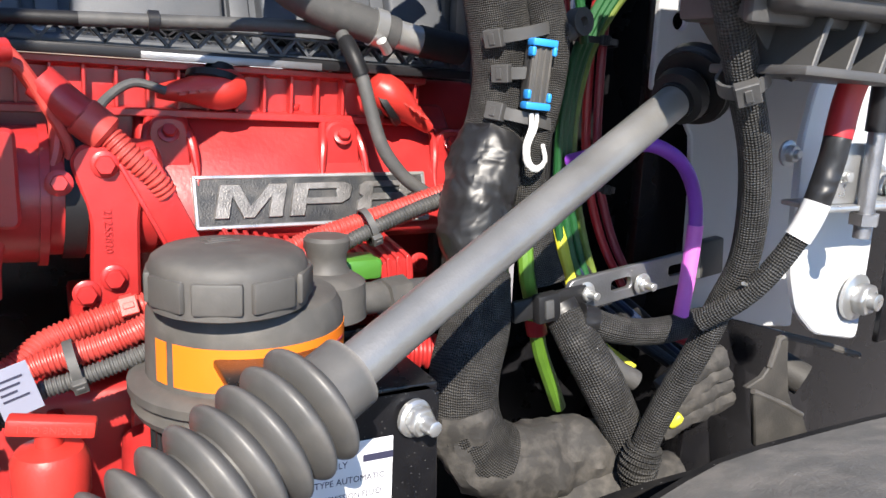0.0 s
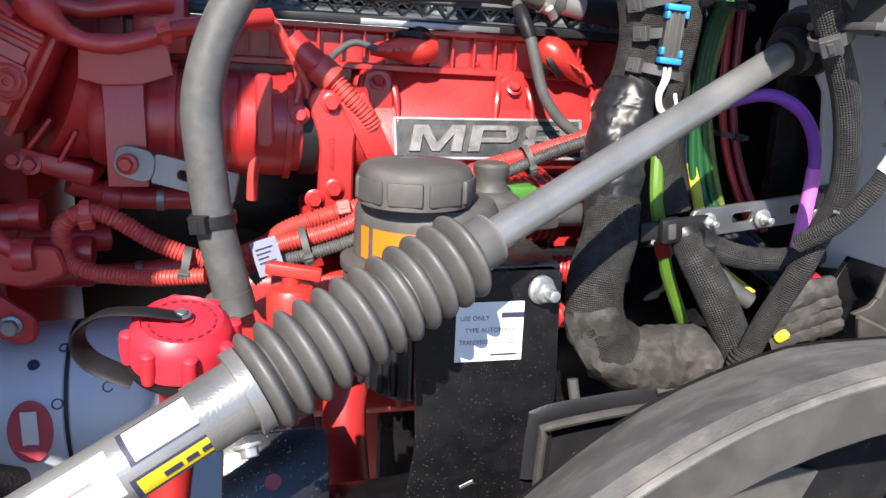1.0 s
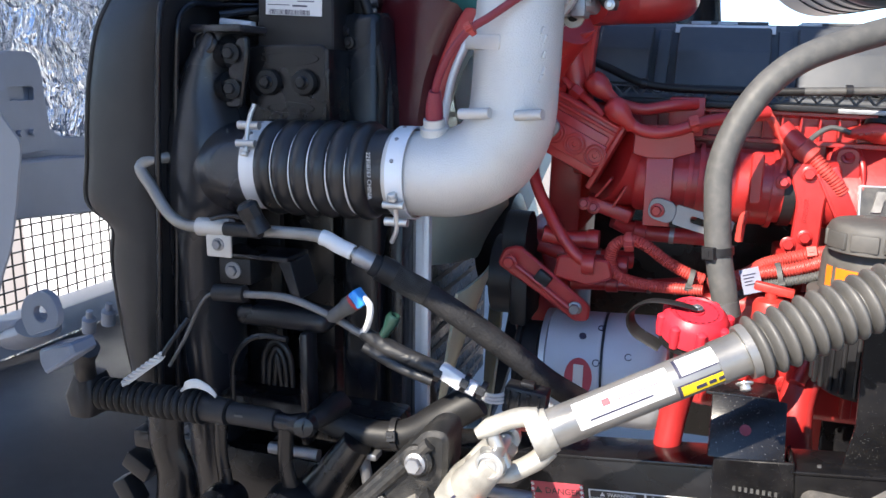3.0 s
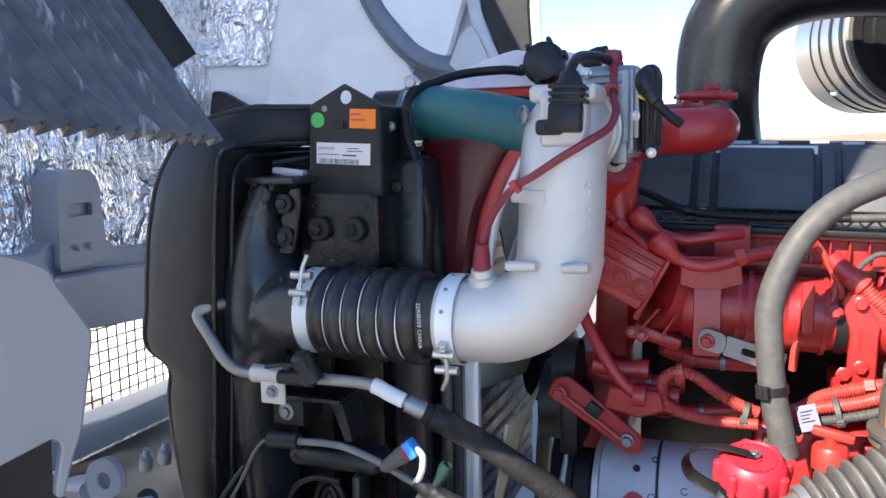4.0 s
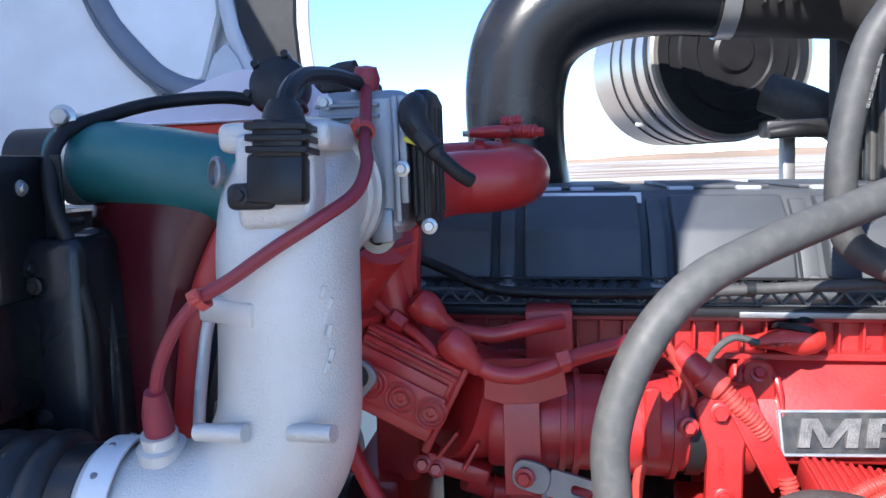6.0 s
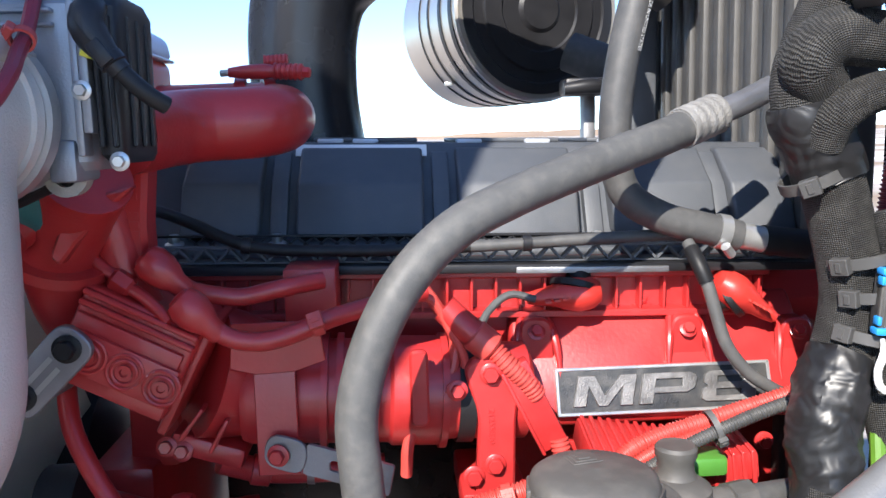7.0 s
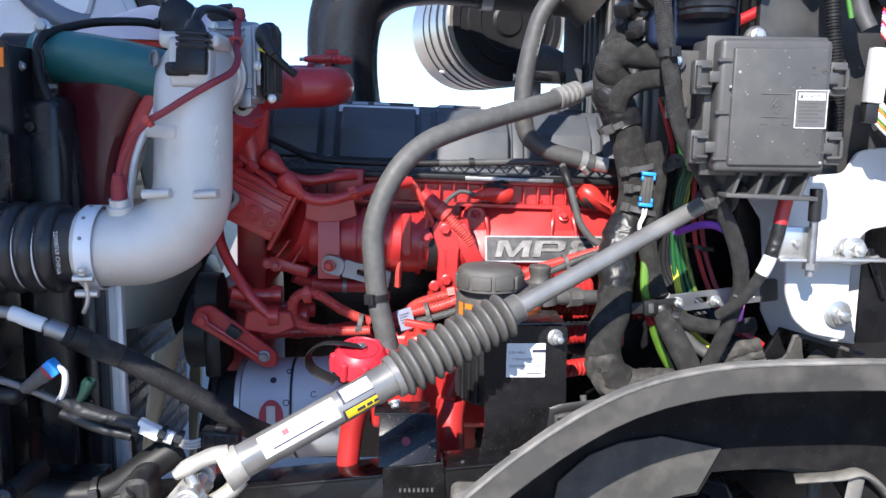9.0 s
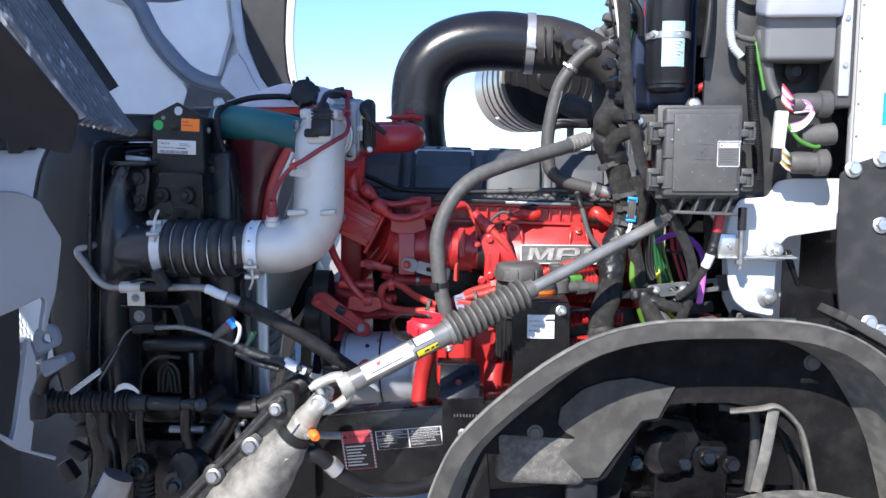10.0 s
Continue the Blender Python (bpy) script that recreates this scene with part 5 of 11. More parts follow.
part("ear_link", sweep([(-0.376, 0.695, 1.860), (-0.42, 0.70, 1.842), (-0.455, 0.71, 1.835)], 0.012, 12, flat=0.6), RUBBER, thr)
vent = thing("breather_fitting", (-0.40, 0.68, 2.03), "small black hose fitting over the throttle", "fitting")
part("fitting", sweep([(-0.42, 0.68, 2.036), (-0.40, 0.675, 2.052), (-0.375, 0.67, 2.055)], 0.009, 12), BLACK, vent)
part("clip", span_box(-0.415, -0.385, 0.665, 0.69, 2.030, 2.048, 0.003), BLACK, vent)
part("elbow", lathe([(0.011, -0.012), (0.014, 0), (0.012, 0.012), (0, 0.014)], (-0.405, 0.685, 2.042), (0.6, 0, 0.8), 14), BLACK, vent)

teal = thing("coolant_hose", (-0.66, 0.79, 1.88), "teal silicone coolant hose with a band clamp", "hose")
part("hose_body", sweep([(-0.80, 0.797, 1.966), (-0.76, 0.79, 1.965), (-0.72, 0.785, 1.962), (-0.63, 0.78, 1.945), (-0.54, 0.78, 1.920), (-0.47, 0.80, 1.885), (-0.43, 0.84, 1.84)], [0.053, 0.054, 0.056, 0.058, 0.059, 0.058, 0.056], 36, 0.01), TEAL, teal)
part("clamp_band", tube_ring(0.0545, 0.057, 0.024, (-0.782, 0.795, 1.966), (1, 0, -0.02), 40), STEEL, teal)
bolt((-0.776, 0.750, 2.022), (0.2, -1, 0.1), STEEL, teal, 0.012, 0.016, 1.4)
part("worm_screw", sweep([(-0.776, 0.79, 2.024), (-0.776, 0.748, 2.022)], 0.007, 10), STEEL, teal)
solo("radiator_neck", lathe([(0.047, 0), (0.047, 0.06), (0.052, 0.062), (0.052, 0.075), (0.045, 0.077)], (-0.87, 0.80, 1.967), (1, 0, 0), 32), BLACK, "ribbed black radiator outlet neck", "pipe neck")

# expansion tank with red coolant
tank = thing("expansion_tank", (-0.61, 1.05, 1.97), "white plastic expansion tank half full of red coolant", "expansion tank")
tz = [(-0.845, 2.028), (-0.835, 2.046), (-0.75, 2.070), (-0.665, 2.098), (-0.63, 2.106), (-0.60, 2.098), (-0.52, 2.096), (-0.45, 2.080), (-0.415, 2.060), (-0.41, 2.028)]
part("upper_shell", plate(rounded(tz, 0.012), 0.935, 1.20, 0.008), TANK_WHITE, tank)
part("coolant", plate(rounded([(-0.842, 1.95), (-0.842, 2.027), (-0.412, 2.027), (-0.412, 1.95)], 0.02), 0.938, 1.198, 0.006), TANK_RED, tank, "red coolant seen through the plastic")
part("seam", span_box(-0.848, -0.406, 0.930, 1.204, 2.024, 2.029, 0.002, 1), TANK_WHITE, tank)
capm = lathe([(0, 0), (0.036, 0), (0.044, 0.004), (0.046, 0.020), (0.042, 0.034), (0.03, 0.040), (0, 0.042)], (-0.553, 0.89, 2.062), (0.05, -1, 0.28), 30)
cap = part("filler_cap", capm, BLACK, tank, "black ribbed screw cap")
u, v, w = basis((0.05, -1, 0.28))
for k in range(6):
    a = k * math.pi / 3 + 0.3
    c0 = Vector((-0.553, 0.89, 2.062)) + w * 0.02 + (u * math.cos(a) + v * math.sin(a)) * 0.046
    part("grip", lathe([(0.006, -0.016), (0.007, 0), (0.006, 0.018), (0, 0.019)], c0, w, 10), BLACK, cap)
part("neck", lathe([(0.032, 0), (0.032, 0.05)], (-0.553, 0.94, 2.048), (0.05, -1, 0.28), 24), TANK_WHITE, tank)
moved(tank, 0, 0.07, 0)
solo("overflow_hose", sweep([(-0.595, 0.93, 2.050), (-0.628, 0.900, 2.053), (-0.700, 0.860, 2.046), (-0.739, 0.800, 2.028), (-0.768, 0.740, 2.004), (-0.770, 0.705, 1.967), (-0.759, 0.685, 1.919), (-0.739, 0.680, 1.867), (-0.724, 0.675, 1.815), (-0.715, 0.675, 1.752), (-0.722, 0.680, 1.645)], 0.0095, 12), RUBBER, "black rubber overflow hose from the tank cap", "hose")
solo("tank_hose", sweep([(-0.75, 0.86, 1.995), (-0.62, 0.86, 1.990), (-0.50, 0.86, 1.975)], 0.010, 12), RUBBER, "thin black hose along the tank", "hose")

# ---- radiator and its shroud ----
rad = thing("radiator", (-0.9, 1.2, 0.7), "black radiator pack with side tanks", "radiator")
part("core", span_box(-1.02, -0.84, 0.72, 1.95, 0.72, 1.90, 0.01), BLACK_PAINT, rad)
for k in range(22):
    part("fin", span_box(-0.842, -0.838, 0.76, 1.92, 0.76 + 0.052 * k, 0.775 + 0.052 * k, 0, 1), BLACK, rad)
part("side_tank", span_box(-0.80, -0.715, 0.66, 0.76, 0.75, 1.875, 0.018, 3), BLACK_GLOSS, rad)
part("side_post", span_box(-0.70, -0.672, 0.68, 0.78, 0.75, 1.49, 0.008, 2), BLACK_GLOSS, rad)
part("upper_cover", loft([(1.48, -0.79, -0.705, 0.70, 0.78), (1.60, -0.79, -0.70, 0.70, 0.78), (1.72, -0.79, -0.705, 0.705, 0.78), (1.82, -0.785, -0.715, 0.715, 0.78), (1.865, -0.775, -0.725, 0.73, 0.78), (1.88, -0.765, -0.735, 0.745, 0.78)], 32, 4), BLACK_GLOSS, rad)
part("cover_frame", sweep([(-0.797, 0.70, 1.50), (-0.797, 0.70, 1.86), (-0.785, 0.71, 1.885), (-0.74, 0.72, 1.893)], 0.005, 8), BLACK, rad)
for z in (1.82, 1.66):
    bolt((-0.772, 0.655, z), (0, -1, 0), BLACK, rad, 0.007, 0.006)

fs = thing("fan_shroud", (-0.62, 1.2, 0.8), "black fan shroud with a bright metal edge strip", "fan shroud")
part("edge_strip", span_box(-0.700, -0.638, 0.742, 0.756, 0.90, 1.515, 0.003), STRIP_ALU, fs, "bright aluminium edge strip")
part("strip_lip", span_box(-0.652, -0.636, 0.730, 0.745, 0.90, 1.515, 0.002), STRIP_ALU, fs)
part("strip_groove", span_box(-0.676, -0.668, 0.738, 0.745, 0.90, 1.512, 0.001, 1), STEEL_DARK, fs)
# Dark red colour stands in for the engine mirrored in black plastic.
RED_REFLECTION = mat("moulding_red_reflection", (0.085, 0.010, 0.014), 0.22, 0, 0.4, 14, 0.1)
CURVE = [(-0.645, 0.74, 1.50), (-0.640, 0.74, 1.60), (-0.628, 0.74, 1.696), (-0.611, 0.74, 1.772), (-0.564, 0.74, 1.871), (-0.50, 0.75, 1.94)]
part("curved_edge", sweep(CURVE, 0.016, 14, 0.01, flat=0.4), RED, fs)
part("curved_strip", sweep([(x + 0.022, y - 0.008, z) for x, y, z in CURVE[:5]], 0.008, 12, 0.01), STRIP_ALU, fs)
part("hood_panel", shell_band([(x - 0.018, 0.748, z) for x, y, z in CURVE], [(-0.80, 0.80, 1.50), (-0.80, 0.80, 1.60), (-0.80, 0.80, 1.72), (-0.79, 0.80, 1.82), (-0.77, 0.80, 1.92), (-0.72, 0.80, 1.97)], 0.03, 0.006), RED_REFLECTION, fs, "glossy moulding beside the fan, coloured with the engine's red reflection")
part("shroud_ring", lathe_closed([(0.565, -0.06), (0.59, -0.06), (0.59, -0.015), (0.565, -0.015)], (-0.68, 1.45, 1.30), (1, 0, 0), 56), BLACK, fs)
fan = thing("engine_fan", (-0.60, 1.28, 1.3), "olive grey moulded engine fan with broad blades", "fan")
part("hub", lathe([(0, -0.05), (0.12, -0.05), (0.14, -0.02), (0.14, 0.04), (0.07, 0.07), (0, 0.07)], (-0.66, 1.45, 1.30), (1, 0, 0), 36), BLACK, fan)
for k in range(7):
    bm = bmesh.new()
    rows = []
    for i in range(9):
        r = 0.12 + 0.435 * i / 8
        tw = radians(24 - 10 * i / 8)
        half = 0.085 + 0.165 * i / 8
        rows.append([bm.verts.new((math.sin(tw) * s * half + 0.010 * th, math.cos(tw) * s * half + 0.05 * (i / 8) ** 2, r)) for th in (-0.3, 0.3) for s in (-1, -0.5, 0, 0.5, 1)])
    for a, b in zip(rows, rows[1:]):
        for o in (0, 5):
            for j in range(4):
                bm.faces.new((a[o + j], a[o + j + 1], b[o + j + 1], b[o + j]))
        bm.faces.new((a[0], b[0], b[5], a[5]))
        bm.faces.new((a[4], a[9], b[9], b[4]))
    bm.faces.new([rows[-1][i] for i in (0, 1, 2, 3, 4, 9, 8, 7, 6, 5)])
    part("blade", turned(bm, pose(-0.665, 1.45, 1.30, 51.43 * k + 14, 0, 0)), OLIVE, fan)

# black plastic charge air tank at the side of the radiator
ct = thing("charge_air_tank", (-1.0, 0.56, 1.2), "black moulded charge air tank with a hose neck", "charge air tank")
part("neck", sweep([(-0.86, 0.53, 1.595), (-0.90, 0.532, 1.595), (-0.94, 0.545, 1.594), (-0.98, 0.565, 1.590), (-1.03, 0.59, 1.585)], [0.074, 0.076, 0.082, 0.096, 0.100], 40), TANK_BLACK, ct)
part("tank_body", loft([(0.90, -1.105, -1.005, 0.540, 0.68), (1.20, -1.112, -1.00, 0.520, 0.68), (1.36, -1.120, -0.995, 0.500, 0.68), (1.44, -1.120, -0.985, 0.490, 0.68), (1.50, -1.118, -0.955, 0.482, 0.69), (1.56, -1.112, -0.935, 0.476, 0.69), (1.62, -1.104, -0.932, 0.476, 0.69), (1.67, -1.095, -0.945, 0.482, 0.69), (1.72, -1.078, -0.965, 0.492, 0.69), (1.78, -1.048, -0.965, 0.504, 0.68), (1.820, -1.026, -0.955, 0.516, 0.68), (1.838, -1.015, -0.955, 0.528, 0.67)], 44, 2.25), TANK_BLACK, ct)
part("top_shelf", span_box(-1.02, -0.915, 0.515, 0.66, 1.832, 1.846, 0.006, 2), TANK_BLACK, ct)
part("round_boss", lathe([(0.024, 0), (0.024, 0.014), (0.020, 0.018), (0.016, 0.018), (0.014, 0.010), (0, 0.010)], (-0.994, 0.535, 1.812), (0.1, -1, 0.25), 28), BLACK_GLOSS, ct)
part("boss_core", lathe([(0.010, 0), (0.009, 0.006), (0, 0.006)], (-0.994, 0.527, 1.814), (0.1, -1, 0.25), 18), BLACK, ct)
part("cast_window", turned(join(span_box(-0.016, 0.016, -0.004, 0.004, -0.011, -0.007, 0.001, 1), span_box(-0.016, 0.016, -0.004, 0.004, 0.007, 0.011, 0.001, 1), span_box(-0.016, -0.012, -0.004, 0.004, -0.008, 0.008, 0.001, 1), span_box(0.012, 0.016, -0.004, 0.004, -0.008, 0.008, 0.001, 1)), pose(-1.012, 0.514, 1.762, 0, 4, 0)), BLACK, ct)
for z in (1.800, 1.738):
    part("bolt_cone", sweep([(-1.03, 0.565, z - 0.012), (-0.99, 0.552, z - 0.006), (-0.952, 0.545, z)], [0.012, 0.024, 0.030], 18), BLACK_GLOSS, ct)
    bolt((-0.945, 0.528, z - 0.004), (0.1, -1, 0.1), BLACK, ct, 0.011, 0.011, 1.6)
part("gusset", plate(rounded([(-0.965, 1.70), (-0.955, 1.775), (-0.935, 1.825), (-0.915, 1.828), (-0.915, 1.79), (-0.932, 1.70)], 0.010), 0.535, 0.550, 0.004), BLACK_GLOSS, ct)
part("side_bead", sweep([(-0.936, 0.497, 1.665), (-0.930, 0.492, 1.60), (-0.938, 0.496, 1.52)], 0.004, 8), BLACK_GLOSS, ct)

cr = thing("radiator_mount", (-0.9, 0.53, 1.2), "glossy black radiator side mount with a moulded tray", "radiator mount")
part("shelf", span_box(-1.01, -0.835, 0.515, 0.60, 1.425, 1.434, 0.003), BLACK_GLOSS, cr)
part("shelf_box", span_box(-0.985, -0.915, 0.520, 0.60, 1.372, 1.424, 0.006), BLACK, cr)
bolt((-0.952, 0.520, 1.400), (0, -1, 0), STEEL_DARK, cr, 0.011, 0.009)
part("shelf_gusset", plate(rounded([(-0.86, 1.425), (-0.835, 1.425), (-0.815, 1.355), (-0.83, 1.35)], 0.004), 0.525, 0.60, 0.002), BLACK_GLOSS, cr)
part("tray", turned(span_box(-0.098, 0.098, -0.045, 0.03, -0.020, 0.020, 0.018, 4), pose(-0.855, 0.555, 1.315)), BLACK_GLOSS, cr)
part("hoop", sweep([(-0.952, 0.50, 1.10), (-0.950, 0.50, 1.20), (-0.942, 0.50, 1.237), (-0.915, 0.50, 1.272), (-0.877, 0.50, 1.286), (-0.83, 0.50, 1.284)], 0.0055, 10), BLACK_GLOSS, cr)
part("hoop_post", span_box(-0.805, -0.788, 0.495, 0.54, 1.08, 1.30, 0.005), BLACK_GLOSS, cr)
for k in range(3):
    part("hoop_rib", sweep([(-0.925 + 0.012 * k, 0.57, 1.16), (-0.92 + 0.012 * k, 0.57, 1.225 - 0.012 * k), (-0.893, 0.57, 1.250 - 0.014 * k), (-0.866 - 0.012 * k, 0.57, 1.225 - 0.012 * k), (-0.861 - 0.012 * k, 0.57, 1.16)], 0.006, 8), BLACK, cr)
ecu = thing("control_module", (-0.865, 0.65, 1.8), "black electronic module plate with barcode label and stickers", "control module")
part("face_plate", plate([(-0.945, 1.80), (-0.936, 1.973), (-0.862, 2.010), (-0.792, 1.972), (-0.792, 1.80)], 0.634, 0.642, 0.0012, [circle(-0.861, 1.985, 0.013)]), BLACK, ecu)
part("side_flange", span_box(-0.796, -0.790, 0.636, 0.730, 1.795, 1.968, 0.002), BLACK, ecu)
part("flange_foot", span_box(-0.790, -0.764, 0.724, 0.730, 1.80, 1.968, 0.002), BLACK, ecu)
part("module_back", span_box(-0.94, -0.79, 0.643, 0.72, 1.80, 1.955, 0.004), BLACK, ecu)
fm = facing(-0.868, 0.6325, 1.880, 0, 0, -2.5)
lab = part("white_label", block((0.114, 0.040, 0.0008), fm, 0.0003, 1), LABEL_WHITE, ecu, "white barcode label")
lettering("23447549", 0.0085, fm @ Matrix.Translation((-0.053, 0.009, 0.0006)), INK, lab, 0.0001)
bars([(0.008, 0.010, 0.026, 0.0016), (0.008, 0.005, 0.034, 0.0016), (-0.053, -0.002, 0.045, 0.0014), (-0.002, -0.003, 0.030, 0.003)], fm @ Matrix.Translation((0, 0, 0.0006)), INK, lab)
random.seed(4)
bars([(-0.050 + 0.0022 * k, -0.0145, random.choice((0.0006, 0.0010, 0.0014)), 0.009) for k in range(38)], fm @ Matrix.Translation((0, 0, 0.0006)), INK, lab, name="barcode")
part("orange_label", block((0.054, 0.036, 0.0008), facing(-0.825, 0.6325, 1.944, 0, 0, -3), 0.0003, 1), LABEL_ORANGE, ecu, "orange sticker")
bars([(-0.024, 0.006, 0.020, 0.003), (-0.024, -0.004, 0.030, 0.003)], facing(-0.825, 0.6318, 1.946, 0, 0, -3), LABEL_RED, ecu)
part("green_sticker", lathe([(0.0145, 0), (0.0145, 0.0012), (0, 0.0012)], (-0.920, 0.6335, 1.944), (0, -1, 0), 24), mat("green_sticker", (0.04, 0.42, 0.10), 0.5), ecu)
part("socket", span_box(-0.884, -0.864, 0.628, 0.634, 1.927, 1.942, 0.002), BLACK_PAINT, ecu)
part("hole_rim", lathe([(0.006, 0), (0.006, 0.001), (0.004, 0.0012), (0, 0.0002)], (-0.905, 0.634, 1.965), (0, -1, 0), 14), STEEL_DARK, ecu)
bolt((-0.790, 0.684, 1.930), (1, 0, 0), STEEL, ecu, 0.007, 0.006, 1.4)
bolt((-0.790, 0.684, 1.835), (1, 0, 0), BLACK, ecu, 0.007, 0.006, 1.4)
mount = thing("module_mount", (-0.86, 0.6, 1.69), "black steel mount with two rubber bushings", "bracket")
part("mount_plate", plate(rounded([(-0.948, 1.662), (-0.950, 1.796), (-0.936, 1.806), (-0.790, 1.808), (-0.788, 1.668)], 0.014), 0.600, 0.612, 0.003), BLACK_PAINT, mount)
part("mount_return", span_box(-0.792, -0.784, 0.60, 0.70, 1.67, 1.80, 0.002), BLACK_PAINT, mount)
part("pressed_slot", turned(lathe_closed([(0.010, -0.002), (0.013, -0.002), (0.013, 0.003), (0.010, 0.003)], (0, 0, 0), (0, -1, 0), 24), Matrix.Translation((-0.868, 0.600, 1.783)) @ Matrix.Diagonal((5.0, 1, 1, 1))), BLACK_PAINT, mount)
part("pressed_slot", turned(lathe_closed([(0.008, -0.002), (0.011, -0.002), (0.011, 0.003), (0.008, 0.003)], (0, 0, 0), (0, -1, 0), 24), Matrix.Translation((-0.868, 0.600, 1.695)) @ Matrix.Diagonal((5.0, 1, 1, 1))), BLACK_PAINT, mount)
for x in (-0.902, -0.830):
    g = part("bushing", lathe([(0.021, 0), (0.024, 0.006), (0.021, 0.016), (0.014, 0.018), (0, 0.018)], (x, 0.600, 1.741), (0.1, -1, 0), 24), RUBBER, mount)
    part("bushing_bolt", hexbolt((x + 0.002, 0.582, 1.741), (0.1, -1, 0), 0.010, 0.010, 1.25), BLACK_PAINT, g)

for ob in (ecu, mount):
    moved(ob, 0.010, -0.026, 0.006)

# moulded air baffle round the radiator
sh = thing("radiator_baffle", (-1.15, 0.55, 1.2), "matt black moulded baffle round the radiator edge", "baffle")
outer = [(-1.160, 0.500, 1.100), (-1.190, 0.500, 1.250), (-1.207, 0.500, 1.397), (-1.202, 0.500, 1.471), (-1.256, 0.500, 1.515), (-1.249, 0.500, 1.592), (-1.240, 0.500, 1.679), (-1.225, 0.500, 1.765), (-1.200, 0.510, 1.859), (-1.154, 0.550, 1.941), (-1.063, 0.600, 1.975), (-1.008, 0.630, 1.977), (-0.958, 0.660, 1.977), (-0.900, 0.700, 1.978)]
inner = [(-1.085, 0.460, 1.100), (-1.078, 0.460, 1.300), (-1.069, 0.460, 1.430), (-1.059, 0.460, 1.615), (-1.049, 0.460, 1.756), (-1.041, 0.460, 1.835), (-1.041, 0.475, 1.883), (-1.041, 0.510, 1.900), (-1.038, 0.560, 1.904), (-1.011, 0.610, 1.907), (-0.955, 0.650, 1.908), (-0.900, 0.690, 1.909)]
part("outer_skin", shell_band(outer, inner, 0.020, 0.012), BAFFLE, sh)
part("inner_lip", sweep(inner, 0.006, 10), BLACK_GLOSS, sh)
part("second_lip", sweep([(x + 0.016, y + 0.03, z - (0.018 if z > 1.86 else 0)) for x, y, z in inner], 0.0055, 10), BLACK_GLOSS, sh)
part("outer_lip", sweep(outer, 0.007, 10), BLACK, sh)
part("side_wall", shell_band(outer, [(x + 0.02, 0.95, z - 0.01) for x, y, z in outer], 0.0, 0.006), BAFFLE, sh)
part("back_panel", span_box(-1.10, -0.93, 0.66, 0.68, 0.80, 1.90, 0.004), BLACK_PAINT, sh)
part("inner_wall", shell_band(inner, [(x, 0.66, z) for x, y, z in inner], 0.0, 0.005), BLACK, sh)
part("top_rail", sweep([(-1.01, 0.60, 1.868), (-0.97, 0.63, 1.876), (-0.93, 0.66, 1.880)], 0.008, 10), BLACK_GLOSS, sh)
part("foam_strip", turned(span_box(-0.035, 0.035, -0.01, 0.01, -0.007, 0.007, 0.004), pose(-0.972, 0.60, 1.852, 0, 6, 0)), LIGHT_GREY, sh)

# aluminium coolant pipes on the radiator side
ac = thing("refrigerant_line", (-0.85, 0.44, 1.45), "bare aluminium refrigerant line with clamp block and tag", "pipe")
L1 = [(-1.045, 0.51, 1.612), (-1.070, 0.465, 1.608), (-1.090, 0.45, 1.594), (-1.063, 0.447, 1.556), (-1.034, 0.445, 1.517), (-1.004, 0.443, 1.499), (-0.965, 0.44, 1.496), (-0.90, 0.44, 1.497), (-0.833, 0.44, 1.498), (-0.735, 0.44, 1.497), (-0.695, 0.443, 1.482), (-0.655, 0.447, 1.465), (-0.625, 0.455, 1.447)]
part("metal_section", sweep(L1, 0.0105, 14), ALU_PAINT, ac)
part("end_bracket", plate([(-1.062, 1.575), (-1.062, 1.650), (-1.054, 1.650), (-1.054, 1.615), (-1.035, 1.612), (-1.035, 1.575)], 0.490, 0.512, 0.002), STEEL_DARK, ac)
part("clamp_block", sweep([(-0.965, 0.44, 1.497), (-0.90, 0.44, 1.498)], 0.0165, 16), ALU, ac)
part("clamp_tab", span_box(-0.945, -0.895, 0.428, 0.434, 1.447, 1.493, 0.003), ALU, ac)
bolt((-0.920, 0.428, 1.470), (0, -1, 0), STEEL_DARK, ac, 0.009, 0.008, 1.3)
part("service_port", sweep([(-0.900, 0.424, 1.500), (-0.83, 0.420, 1.501)], 0.0125, 14), BLACK, ac)
part("port_neck", sweep([(-0.830, 0.420, 1.500), (-0.842, 0.415, 1.528)], [0.020, 0.017], 16), BLACK, ac)
part("port_cap", lathe([(0, 0), (0.0175, 0), (0.0185, 0.008), (0.0185, 0.026), (0.012, 0.032), (0, 0.033)], (-0.840, 0.416, 1.522), (-0.35, -0.3, 1), 8), BLACK, ac, "black port cap")
part("cap_tether", sweep([(-0.93, 0.425, 1.515), (-0.89, 0.42, 1.524), (-0.86, 0.42, 1.522)], 0.004, 8), BLACK, ac)
part("white_tag", sweep(L1, 0.0135, 14, span=(0.80, 0.915)), LABEL_WHITE, ac, "white printed tag")
for s in (0.815, 0.835, 0.872):
    part("tag_print", sweep(L1, 0.0137, 14, span=(s, s + 0.010)), INK, ac)
part("ferrule", sweep(L1, 0.0165, 16, span=(0.92, 0.985)), STEEL_DARK, ac)
bhose = thing("braided_hose", (-0.45, 0.5, 1.3), "thick black braided hose crossing to the engine", "hose")
part("end_collar", sweep([(-0.628, 0.453, 1.450), (-0.605, 0.463, 1.436)], 0.0225, 18), RUBBER, bhose)
